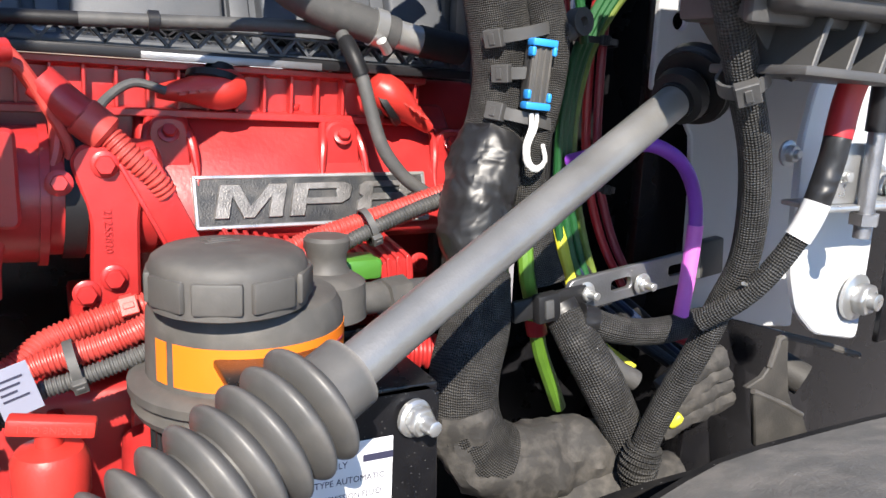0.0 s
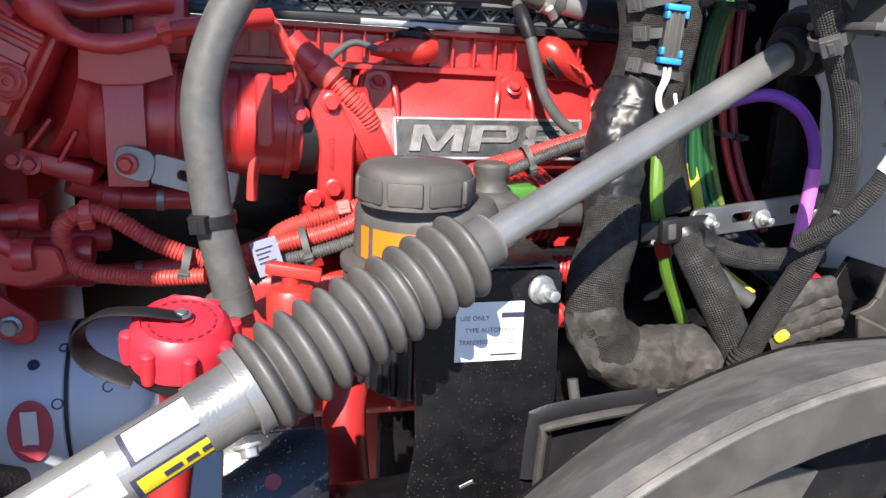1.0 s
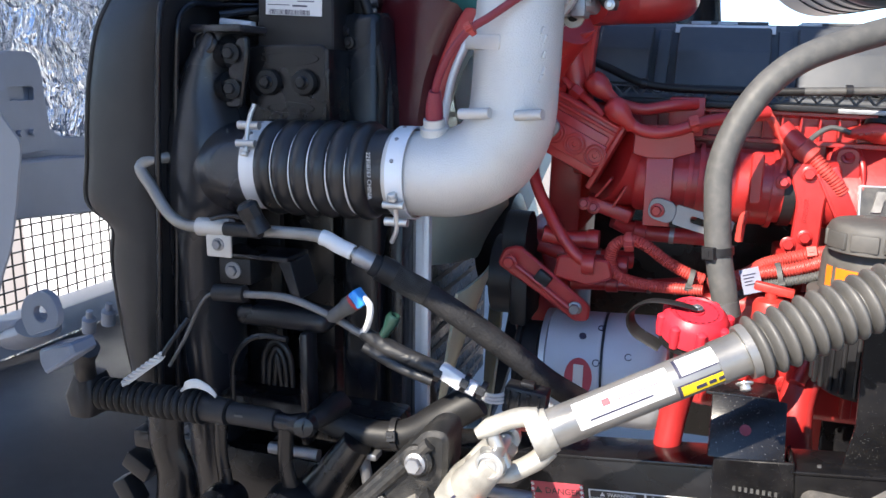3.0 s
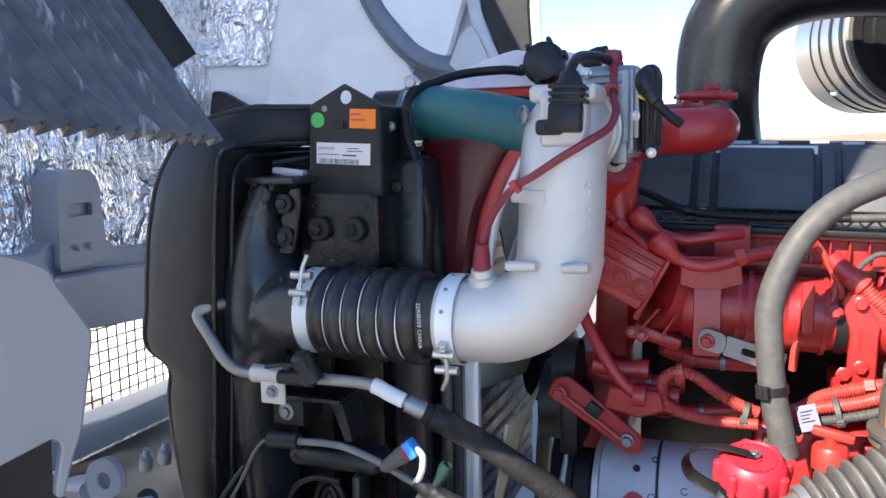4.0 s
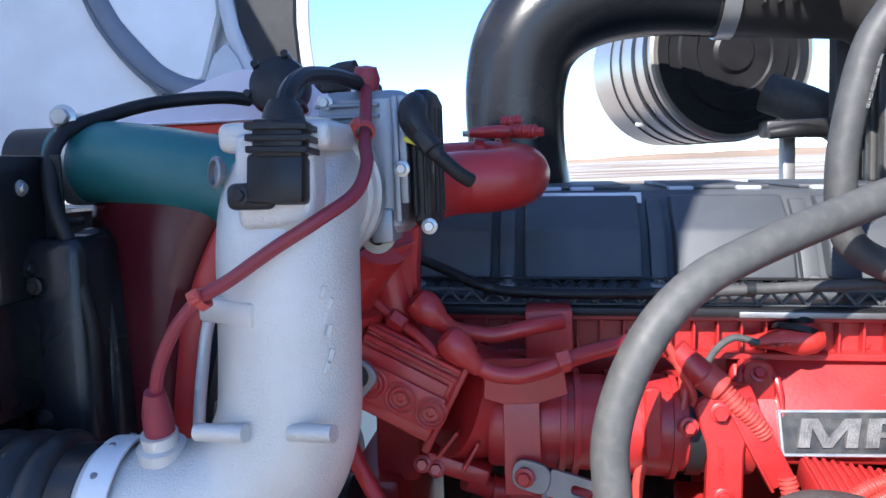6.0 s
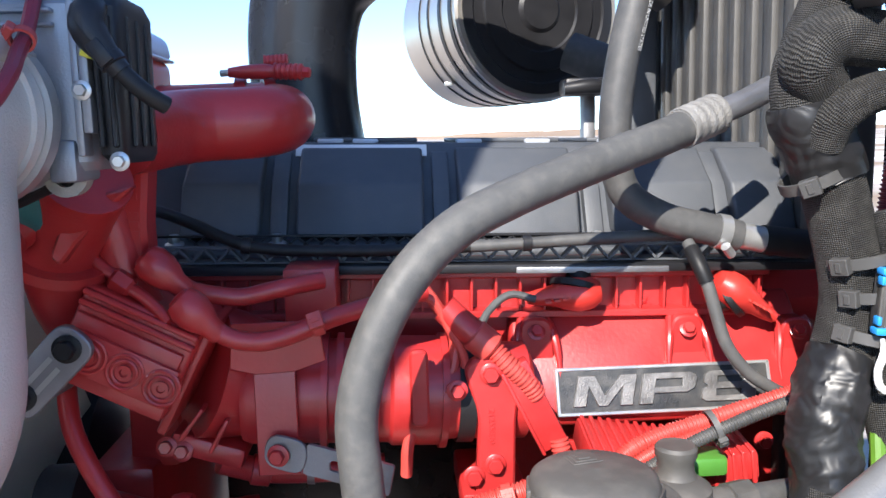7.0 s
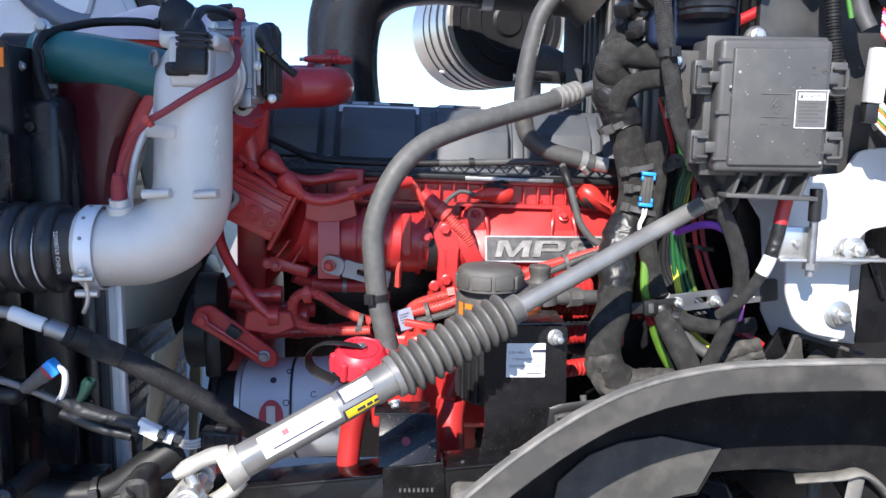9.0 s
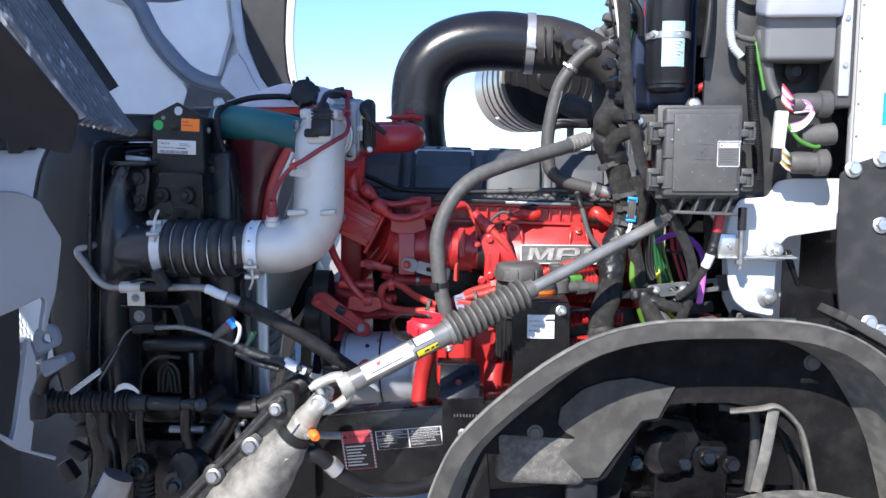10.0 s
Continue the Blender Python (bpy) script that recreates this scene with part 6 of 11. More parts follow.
part("sleeve", sweep([(-0.64, 0.45, 1.455), (-0.60, 0.465, 1.432), (-0.55, 0.485, 1.400), (-0.47, 0.50, 1.348), (-0.40, 0.52, 1.295), (-0.35, 0.545, 1.25), (-0.30, 0.60, 1.20)], [0.0185, 0.020, 0.021, 0.021, 0.021, 0.021, 0.021], 18), TEXTILE, bhose)
part("net_cuff", sweep([(-0.612, 0.460, 1.440), (-0.585, 0.471, 1.422), (-0.555, 0.483, 1.404)], 0.0216, 18), BRAID, bhose, "coarse net cuff")
ac2 = thing("transmission_line", (-0.8, 0.42, 1.3), "thin dull metal line clipped across the radiator side", "pipe")
L2 = [(-1.03, 0.42, 1.235), (-0.995, 0.42, 1.290), (-0.955, 0.42, 1.362), (-0.925, 0.42, 1.384), (-0.861, 0.42, 1.388), (-0.781, 0.42, 1.389), (-0.704, 0.42, 1.367), (-0.647, 0.42, 1.342), (-0.60, 0.425, 1.325)]
part("line", sweep(L2, 0.0068, 12, span=(0.40, 1)), LINE_METAL, ac2)
part("thin_line", sweep(L2, 0.0032, 10, span=(0, 0.42)), LINE_METAL, ac2)
part("rubber_grip", sweep([(-0.925, 0.42, 1.385), (-0.865, 0.42, 1.388)], 0.015, 14), BLACK, ac2)
hl = thing("lamp_harness", (-0.55, 0.42, 1.28), "taped black wiring harness with a white tag and connector", "wiring")
part("taped_run", sweep([(-0.645, 0.42, 1.345), (-0.60, 0.43, 1.318), (-0.55, 0.43, 1.302), (-0.50, 0.425, 1.292)], [0.011, 0.016, 0.014, 0.013], 14), TAPE, hl)
part("taped_run", sweep([(-0.64, 0.415, 1.322), (-0.58, 0.42, 1.292), (-0.52, 0.42, 1.275)], 0.009, 12), TAPE, hl)
part("white_tag", turned(span_box(-0.022, 0.022, -0.010, 0.010, -0.012, 0.012, 0.003), pose(-0.485, 0.41, 1.292, 0, 28, 0)), LABEL_WHITE, hl)
part("white_wrap", sweep([(-0.48, 0.415, 1.286), (-0.445, 0.415, 1.272)], 0.012, 12), LABEL_WHITE, hl)
for k in range(3):
    part("wire", sweep([(-0.445, 0.415, 1.272 + 0.003 * k), (-0.435, 0.425, 1.264 - 0.005 * k), (-0.42, 0.445, 1.254 - 0.006 * k), (-0.405, 0.475, 1.250 - 0.007 * k)], 0.003, 8), WHITE_WIRE, hl)
PLUG = pose(-0.376, 0.480, 1.240, 0, 6, 0)
plugm = part("connector", turned(span_box(-0.036, 0.036, -0.020, 0.020, -0.024, 0.024, 0.005), PLUG), BLACK, hl, "black moulded connector")
for k in range(4):
    part("plug_rib", turned(span_box(-0.030 + 0.017 * k, -0.024 + 0.017 * k, -0.0235, -0.018, -0.018, 0.018, 0.001, 1), PLUG), BLACK, plugm)
part("plug_latch", turned(span_box(-0.012, 0.012, -0.014, 0.006, 0.022, 0.034, 0.003), PLUG), BLACK, plugm)
for x, z in ((-0.507, 1.292), (-0.463, 1.280), (-0.435, 1.271)):
    zip_tie((x, 0.418, z), (1, 0, -0.4), 0.014, (0, -1, 0.4), 0.009, parent=hl)
sc = thing("sealed_connector", (-0.68, 0.42, 1.38), "grey sealed connector with blue collar and white wires", "connector")
CM = Matrix.Translation((-0.668, 0.405, 1.388)) @ pose(0, 0, 0, 0, -38, 0)
part("grey_body", turned(lathe([(0.005, -0.038), (0.011, -0.030), (0.013, 0.0), (0.015, 0.004), (0.015, 0.022), (0, 0.022)], (0, 0, 0), (1, 0, 0), 20), CM), HOSE, sc)
part("red_seal", turned(lathe([(0.0155, 0.019), (0.0155, 0.025), (0, 0.025)], (0, 0, 0), (1, 0, 0), 20), CM), RED_WIRE, sc)
part("blue_collar", turned(span_box(0.023, 0.040, -0.014, 0.014, -0.015, 0.015, 0.004), CM), BLUE, sc)
part("white_wire", sweep([(-0.635, 0.405, 1.408), (-0.622, 0.400, 1.400), (-0.622, 0.40, 1.380), (-0.632, 0.41, 1.358), (-0.645, 0.42, 1.342)], 0.0055, 10), WHITE_WIRE, sc)
solo("harness_plug", lathe([(0.005, -0.026), (0.009, -0.012), (0.013, 0.016), (0.011, 0.024), (0.008, 0.026), (0.007, 0.010), (0, 0.010)], (-0.602, 0.43, 1.355), (0.5, 0, 0.9), 18), mat("dark_green_translucent_cap", (0.010, 0.035, 0.028), 0.25), "dark green plastic cap hanging in the harness", "cap")

# ---- steering shaft ----
def on_shaft(x):
    return Vector((x, 0.4128 + 0.350 * x, 1.4165 + 0.4697 * x))


SD = (on_shaft(1) - on_shaft(0)).normalized()
shaft = thing("steering_shaft", on_shaft(0.1), "silver steering shaft with a grey rubber bellows boot", "steering shaft")
part("upper_tube", sweep([on_shaft(0.17), on_shaft(0.585)], 0.0172, 28, 0.02), ALU_PAINT, shaft)
part("upper_end", sweep([on_shaft(0.562), on_shaft(0.60)], 0.0190, 28, 0.02), BLACK, shaft)
part("lower_housing", sweep([on_shaft(-0.305), on_shaft(-0.055)], 0.0290, 32, 0.02), ALU_PAINT, shaft)
part("housing_collar", sweep([on_shaft(-0.090), on_shaft(-0.045)], 0.0312, 32, 0.01), ALU_PAINT, shaft)


def boot_ring(s):
    L = 0.262
    if s < 0.012:
        return 0.80
    if s > L - 0.016:
        return 0.56
    taper = 1.0 - 0.06 * s / L
    return taper * (0.66 + 0.34 * abs(math.sin(math.pi * (s - 0.012) / (L - 0.028) * 12)) ** 0.85)


part("bellows_boot", sweep([on_shaft(-0.055), on_shaft(0.172)], 0.0465, 44, 0.0014, boot_ring), BOOT, shaft, "grey rubber bellows boot")
part("boot_clip", tube_ring(0.036, 0.039, 0.012, on_shaft(-0.050), SD, 32), ALU_PAINT, shaft)
part("boot_neck", sweep([on_shaft(0.155), on_shaft(0.180)], 0.0265, 28, 0.004), BOOT, shaft)
bolt(on_shaft(-0.062) + Vector((0.012, -0.020, -0.032)), (0.2, -0.5, -0.8), STEEL, shaft, 0.008, 0.010)


def wrap_label(x0, x1, a0, a1, r, material, name, label=""):
    """A label laid round the shaft between two angles."""
    u, v, w = basis(SD)
    bm = bmesh.new()
    rows = []
    for i in range(2):
        c = on_shaft((x0, x1)[i])
        rows.append([bm.verts.new(c + (u * math.cos(radians(a0 + (a1 - a0) * k / 10)) + v * math.sin(radians(a0 + (a1 - a0) * k / 10))) * r) for k in range(11)])
    for k in range(10):
        bm.faces.new((rows[0][k], rows[0][k + 1], rows[1][k + 1], rows[1][k]))
    g = bmesh.ops.extrude_face_region(bm, geom=list(bm.faces))
    for vert in [q for q in g["geom"] if isinstance(q, bmesh.types.BMVert)]:
        c = on_shaft(0) + SD * (vert.co - on_shaft(0)).dot(SD)
        vert.co += (vert.co - c).normalized() * 0.0004
    return part(name, bm, material, shaft, label)


# angle 0 points across the shaft, 90 to its upper side
UU, VV, WW = basis(SD)
FRONT = math.degrees(math.atan2(Vector((0, -1, 0.35)).dot(VV), Vector((0, -1, 0.35)).dot(UU)))
TURN = 1 if Vector((0, 0, 1)).dot(Vector((UU * math.cos(radians(FRONT + 20)) + VV * math.sin(radians(FRONT + 20))))) > Vector((0, 0, 1)).dot(Vector((UU * math.cos(radians(FRONT)) + VV * math.sin(radians(FRONT))))) else -1
wrap_label(-0.270, -0.150, FRONT - 35 * TURN, FRONT + 45 * TURN, 0.0293, LABEL_WHITE, "white_label", "white printed label")
wrap_label(-0.255, -0.175, FRONT - 18 * TURN, FRONT - 13 * TURN, 0.0298, INK, "print_line")
wrap_label(-0.215, -0.165, FRONT + 8 * TURN, FRONT + 11 * TURN, 0.0298, LABEL_RED, "print_line")
wrap_label(-0.235, -0.225, FRONT + 5 * TURN, FRONT + 24 * TURN, 0.0298, LABEL_RED, "print_mark")
wrap_label(-0.140, -0.072, FRONT - 2 * TURN, FRONT + 58 * TURN, 0.0293, INK, "label_border")
wrap_label(-0.136, -0.076, FRONT + 2 * TURN, FRONT + 54 * TURN, 0.0298, LABEL_WHITE, "white_label", "blank white label with a dark border")
wrap_label(-0.146, -0.072, FRONT - 62 * TURN, FRONT - 20 * TURN, 0.0293, INK, "label_border")
wrap_label(-0.142, -0.076, FRONT - 57 * TURN, FRONT - 25 * TURN, 0.0298, LABEL_YELLOW, "yellow_label", "yellow warning label")
for k, (a, b) in enumerate(((-0.125, -0.112), (-0.109, -0.100), (-0.097, -0.082))):
    wrap_label(a, b, FRONT - 47 * TURN, FRONT - 36 * TURN, 0.0303, INK, "print_line")

# universal joint and lower shaft
uj = thing("universal_joint", on_shaft(-0.36), "bare steel universal joint at the end of the steering shaft", "universal joint")
J = on_shaft(-0.372)
LD = Vector((-0.60, 0.02, -0.80)).normalized()
side = SD.cross(Vector((0, 1, 0))).normalized()
part("upper_yoke_hub", sweep([on_shaft(-0.302), on_shaft(-0.312), on_shaft(-0.330)], [0.0315, 0.035, 0.036], 28, 0.004), CAST_STEEL, uj)
for s in (-1, 1):
    arm = [on_shaft(-0.314) + side * 0.024 * s, on_shaft(-0.332) + side * 0.033 * s, on_shaft(-0.352) + side * 0.036 * s, J + side * 0.036 * s, on_shaft(-0.390) + side * 0.034 * s]
    part("yoke_arm", sweep(arm, [0.018, 0.017, 0.016, 0.017, 0.010], 14, flat=0.8), CAST_STEEL, uj)
side2 = LD.cross(side).normalized()
for s in (-1, 1):
    part("lower_yoke_arm", sweep([J + side2 * 0.030 * s, J + LD * 0.04 + side2 * 0.030 * s, J + LD * 0.065 + side2 * 0.018 * s], [0.024, 0.026, 0.028], 18), CAST_STEEL, uj)
    part("bearing_cup", lathe([(0, -0.004), (0.020, -0.004), (0.020, 0.006), (0.016, 0.008), (0.015, 0.004), (0.010, 0.004), (0.009, 0.006), (0, 0.006)], J + side2 * 0.046 * s, side2 * s, 20), STEEL, uj)
part("cross_pin", sweep([J - side * 0.036, J + side * 0.036], 0.010, 14), STEEL, uj)
part("cross_pin", sweep([J - side2 * 0.036, J + side2 * 0.036], 0.010, 14), STEEL, uj)
part("grease_nipple", sweep([J + Vector((0.0, -0.01, 0.0)), J + Vector((0.004, -0.032, 0.004))], 0.005, 8), STEEL_DARK, uj)
part("lower_yoke", sweep([J + LD * 0.045, J + LD * 0.075, J + LD * 0.13], [0.028, 0.036, 0.034], 24), CAST_STEEL, uj)
part("yoke_slot", block((0.072, 0.004, 0.005), Matrix.Translation(J + LD * 0.092 + Vector((-0.004, -0.0345, 0.004))) @ pose(0, 0, 0, 0, -53, 0), 0.001, 1), INK, uj)
bolt(J + LD * 0.10 + Vector((0.024, -0.018, -0.014)), (0.6, -0.6, -0.2), STEEL, uj, 0.010, 0.012)

gear = thing("steering_gear", (-0.60, 0.34, 0.75), "black and bare cast steering gear box with mud on it", "steering gear")
G0 = J + LD * 0.125
BARE = speckled("muddy_bare_casting", mat("dull_bare_casting", (0.21, 0.20, 0.18), 0.55, 0.2, 0.5, 90, 0.8, 0.35), 240, 0.10, (0.03, 0.028, 0.025))
part("input_seal", sweep([G0 - LD * 0.010, G0 + LD * 0.012], 0.046, 28, 0.004), RUBBER, gear)
part("seal_ring", tube_ring(0.044, 0.050, 0.008, G0 + LD * 0.016, LD, 32), STEEL_DARK, gear)
part("orange_cap", lathe([(0, 0), (0.013, 0), (0.013, 0.020), (0.009, 0.026), (0, 0.026)], J + LD * 0.100 + Vector((0.036, -0.022, -0.010)), (0.5, -0.7, -0.2), 16), ORANGE, gear, "orange plastic plug")
part("gear_body", crumple(sweep([G0 + LD * 0.012, G0 + LD * 0.04, G0 + LD * 0.09, G0 + LD * 0.18, G0 + LD * 0.34], [0.052, 0.070, 0.082, 0.090, 0.092], 32, 0.012), 0.006, 22), BARE, gear, "bare muddy casting")
flange = rounded([(-0.445, 1.262), (-0.478, 1.262), (-0.62, 1.105), (-0.80, 0.915), (-0.72, 0.86), (-0.56, 1.02), (-0.475, 1.13), (-0.445, 1.19)], 0.02)
part("gear_flange", plate(flange, 0.265, 0.345, 0.010), MUD, gear)
part("flange_rib", sweep([(-0.470, 0.262, 1.245), (-0.61, 0.262, 1.095), (-0.77, 0.262, 0.925)], 0.010, 10), MUD, gear)
for x, z, r in ((-0.488, 1.216, 0.024), (-0.555, 1.118, 0.034), (-0.655, 1.035, 0.030)):
    part("bolt_boss", lathe([(r, -0.03), (r, 0.006), (r * 0.8, 0.010), (0, 0.010)], (x, 0.262, z), (0, -1, 0.1), 24), MUD, gear)
    bolt((x, 0.252, z), (0, -1, 0.1), STEEL_DARK, gear, r * 0.5, 0.014, 1.35)
part("bleed_screw", sweep([(-0.47, 0.255, 1.10), (-0.455, 0.235, 1.085)], 0.010, 10), STEEL_DARK, gear)
part("name_plate", turned(span_box(-0.035, 0.035, -0.002, 0.002, -0.012, 0.012, 0.001), Matrix.Translation((-0.535, 0.228, 0.99)) @ pose(0, 0, 0, 0, -50, 0)), STEEL_DARK, gear)
part("return_hose", sweep([(-0.43, 0.30, 1.085), (-0.385, 0.31, 1.068), (-0.335, 0.335, 1.01), (-0.25, 0.38, 0.955), (-0.12, 0.43, 0.945), (0.0, 0.50, 0.99)], 0.020, 14), RUBBER, gear)
part("hose_band", sweep([(-0.365, 0.318, 1.050), (-0.345, 0.328, 1.025)], 0.0235, 14), STEEL, gear)

# ---- fluid reservoir ----
RX, RY = 0.172, 0.742
res = thing("fluid_reservoir", (RX, RY, 1.25), "grey plastic fluid reservoir with orange label and screw cap", "reservoir")
part("bowl", lathe([(0, 1.23), (0.075, 1.235), (0.086, 1.26), (0.088, 1.385), (0, 1.385)], (RX, RY, 0), (0, 0, 1), 40), BLACK, res)
part("flange_ring", lathe([(0.088, 1.374), (0.104, 1.378), (0.108, 1.386), (0.104, 1.392), (0.104, 1.396), (0.111, 1.400), (0.111, 1.408), (0.105, 1.413), (0.092, 1.416)], (RX, RY, 0), (0, 0, 1), 48), GREY_CAP, res)
part("body", lathe([(0.095, 1.412), (0.094, 1.418), (0.093, 1.462), (0.092, 1.475), (0.086, 1.486), (0.072, 1.492), (0, 1.492)], (RX, RY, 0), (0, 0, 1), 48), GREY_CAP, res)
for k in range(26):
    a = radians(360 / 26 * k)
    part("bowl_rib", turned(span_box(-0.004, 0.004, -0.004, 0.004, 1.245, 1.376, 0.002, 1), Matrix.Translation((RX + 0.088 * math.cos(a), RY + 0.088 * math.sin(a), 0)) @ pose(0, 0, 0, 0, 0, math.degrees(a))), BLACK, res)


def arc_band(cx, cy, r, a0, a1, z0, z1, name, material, label=""):
    bm = bmesh.new()
    n = 28
    prev = None
    for k in range(n + 1):
        a = radians(a0 + (a1 - a0) * k / n)
        q = [bm.verts.new((cx + math.cos(a) * rr, cy + math.sin(a) * rr, z)) for rr in (r, r + 0.0006) for z in (z0, z1)]
        if prev:
            bm.faces.new((prev[2], prev[3], q[3], q[2]))
            bm.faces.new((prev[0], q[0], q[1], prev[1]))
            bm.faces.new((prev[1], q[1], q[3], prev[3]))
            bm.faces.new((prev[0], prev[2], q[2], q[0]))
        prev = q
    return part(name, bm, material, res, label)


arc_band(RX, RY, 0.0935, 215, 345, 1.420, 1.460, "orange_label", LABEL_ORANGE, "orange instruction label")
arc_band(RX, RY, 0.0935, 200, 210, 1.420, 1.460, "orange_label", LABEL_ORANGE)
for z, a0, a1 in ((1.447, 240, 285), (1.441, 244, 292), (1.435, 246, 288), (1.447, 300, 330), (1.441, 302, 326), (1.431, 250, 275)):
    arc_band(RX, RY, 0.0941, a0, a1, z, z + 0.0022, "print_line", LABEL_RED)
cx, cy = 0.148, 0.702
capr = part("screw_cap", lathe([(0.066, 1.490), (0.070, 1.492), (0.070, 1.526), (0.067, 1.534), (0.060, 1.539), (0.030, 1.5415), (0.008, 1.542), (0.006, 1.5425), (0, 1.5425)], (cx, cy, 0), (0, 0, 1), 56), GREY_CAP, res, "ribbed grey screw cap")
for k in range(9):
    a = radians(40 * k + 10)
    part("grip_bar", turned(span_box(-0.021, 0.021, -0.004, 0.004, -0.014, 0.014, 0.003), Matrix.Translation((cx + math.cos(a) * 0.068, cy + math.sin(a) * 0.068, 1.511)) @ pose(0, 0, 0, 0, 0, math.degrees(a) + 90)), GREY_CAP, capr)
part("embossed_mark", join(*[block((0.034 - 0.010 * k, 0.030 - 0.010 * k, 0.002), Matrix.Translation((cx - 0.005, cy + 0.030, 1.5405 + 0.001 * k)) @ pose(0, 0, 0, -4, 0, 12), 0.0005, 1) for k in range(3)]), GREY_CAP, capr)
part("small_cap", lathe([(0.024, 1.482), (0.026, 1.485), (0.022, 1.492), (0.0215, 1.504), (0.025, 1.512), (0.025, 1.520), (0.022, 1.524), (0, 1.524)], (0.272, 0.800, 0), (0, 0, 1), 32), GREY_CAP, res)
part("shoulder", lathe([(0.05, 1.44), (0.048, 1.478), (0.036, 1.486), (0, 1.486)], (0.262, 0.79, 0), (0, 0, 1), 32), GREY_CAP, res)
part("outlet", sweep([(0.27, 0.78, 1.450), (0.31, 0.79, 1.452), (0.345, 0.80, 1.450)], [0.020, 0.018, 0.018], 18), GREY_CAP, res)
part("outlet_nut", sweep([(0.335, 0.795, 1.450), (0.365, 0.805, 1.450)], 0.023, 8, 0.01), GREY_CAP, res)
solo("return_hose", sweep([(0.36, 0.80, 1.450), (0.41, 0.82, 1.445), (0.47, 0.86, 1.43)], 0.017, 14), HOSE_DARK, "short grey hose from the reservoir", "hose")

# ---- filler cap, dipstick ----
oc = thing("oil_filler", (-0.135, 0.60, 1.1), "red oil filler tube with a ribbed red cap", "oil filler")
FD = Vector((0.06, -0.28, 0.95)).normalized()
F0 = Vector((-0.122, 0.595, 1.345))
filler = part("filler_cap", lathe([(0.050, 0), (0.054, 0.004), (0.054, 0.032), (0.050, 0.042), (0.042, 0.050), (0.040, 0.047), (0.012, 0.047), (0.012, 0.050), (0, 0.050)], F0, FD, 40), RED_BRIGHT, oc, "faded red ribbed cap")
u, v, w = basis(FD)
for k in range(8):
    a = radians(45 * k + 12)
    c = F0 + FD * 0.020 + (u * math.cos(a) + v * math.sin(a)) * 0.054
    part("grip", lathe([(0.007, -0.018), (0.009, 0), (0.008, 0.018), (0, 0.024)], c, FD, 12), RED_BRIGHT, filler)
for k in range(20):
    a = radians(18 * k)
    c = F0 + FD * 0.0485 + (u * math.cos(a) + v * math.sin(a)) * 0.034
    part("vent_slot", block((0.006, 0.002, 0.001), Matrix.Translation(c) @ Matrix((u * math.sin(a) - v * math.cos(a), u * math.cos(a) + v * math.sin(a), FD)).transposed().to_4x4(), 0, 1), WINE, filler)
part("tether", sweep([F0 + FD * 0.053, F0 + FD * 0.056 - Vector((0.04, 0, -0.004)), F0 + FD * 0.050 - Vector((0.080, -0.005, -0.006)), F0 + FD * 0.03 - Vector((0.105, -0.01, 0.0)), F0 + FD * 0.0 - Vector((0.095, -0.01, 0.004)), F0 - FD * 0.02 - Vector((0.05, -0.0, 0.008))], 0.014, 14, 0.004, flat=0.22), RUBBER, oc, "black rubber tether strap")
bolt(F0 + FD * 0.055, FD, STEEL_DARK, oc, 0.006, 0.004, 1.6)
part("neck_flange", lathe([(0.048, -0.012), (0.055, -0.008), (0.055, 0), (0, 0)], F0, FD, 36), RUBBER, oc)
part("neck", sweep([F0 - FD * 0.005, (-0.125, 0.625, 1.28), (-0.142, 0.64, 1.20), (-0.152, 0.64, 1.10), (-0.15, 0.68, 0.98)], [0.030, 0.026, 0.024, 0.024, 0.024], 20), RED, oc)
dp = thing("dipstick", (0.0, 0.62, 1.36), "orange-red T handle of the oil dipstick", "dipstick")
part("handle", turned(span_box(-0.031, 0.031, -0.008, 0.008, -0.007, 0.007, 0.003), pose(-0.002, 0.62, 1.430, 0, 8, -8)), ORANGE_RED, dp)
lettering("! ENGINE OIL !", 0.0075, Matrix.Translation((-0.002, 0.6118, 1.4295)) @ pose(0, 0, 0, 90, 0, -8) @ pose(0, 0, 0, 0, 0, 180 - 8), RED_DULL, dp, 0.0003, "raised_words", "CENTER")
part("stem", lathe([(0.028, -0.055), (0.028, -0.025), (0.024, -0.018), (0.010, -0.014), (0.010, 0.0), (0, 0.0)], (-0.005, 0.624, 1.428), (0, 0, 1), 20), ORANGE_RED, dp)
solo("dipstick_tube", sweep([(-0.005, 0.624, 1.375), (-0.003, 0.65, 1.30), (0.0, 0.72, 1.20), (0.02, 0.80, 1.1)], 0.014, 12), RED, "red painted steel dipstick tube", "pipe")
tagp = thing("paper_tag", (-0.015, 0.70, 1.39), "printed tag on the conduit, bluish grey as in shade", "tag")
part("tag", block((0.034, 0.046, 0.0008), facing(-0.030, 0.752, 1.410, -8, 6, 16), 0.0003, 1), TAG_SHADED, tagp)
bars([(-0.012, 0.012 - 0.006 * k, 0.022 - 0.004 * (k % 3), 0.0018) for k in range(4)], facing(-0.030, 0.7514, 1.410, -8, 6, 16) @ Matrix.Translation((0, 0, 0.0006)), INK, tagp)

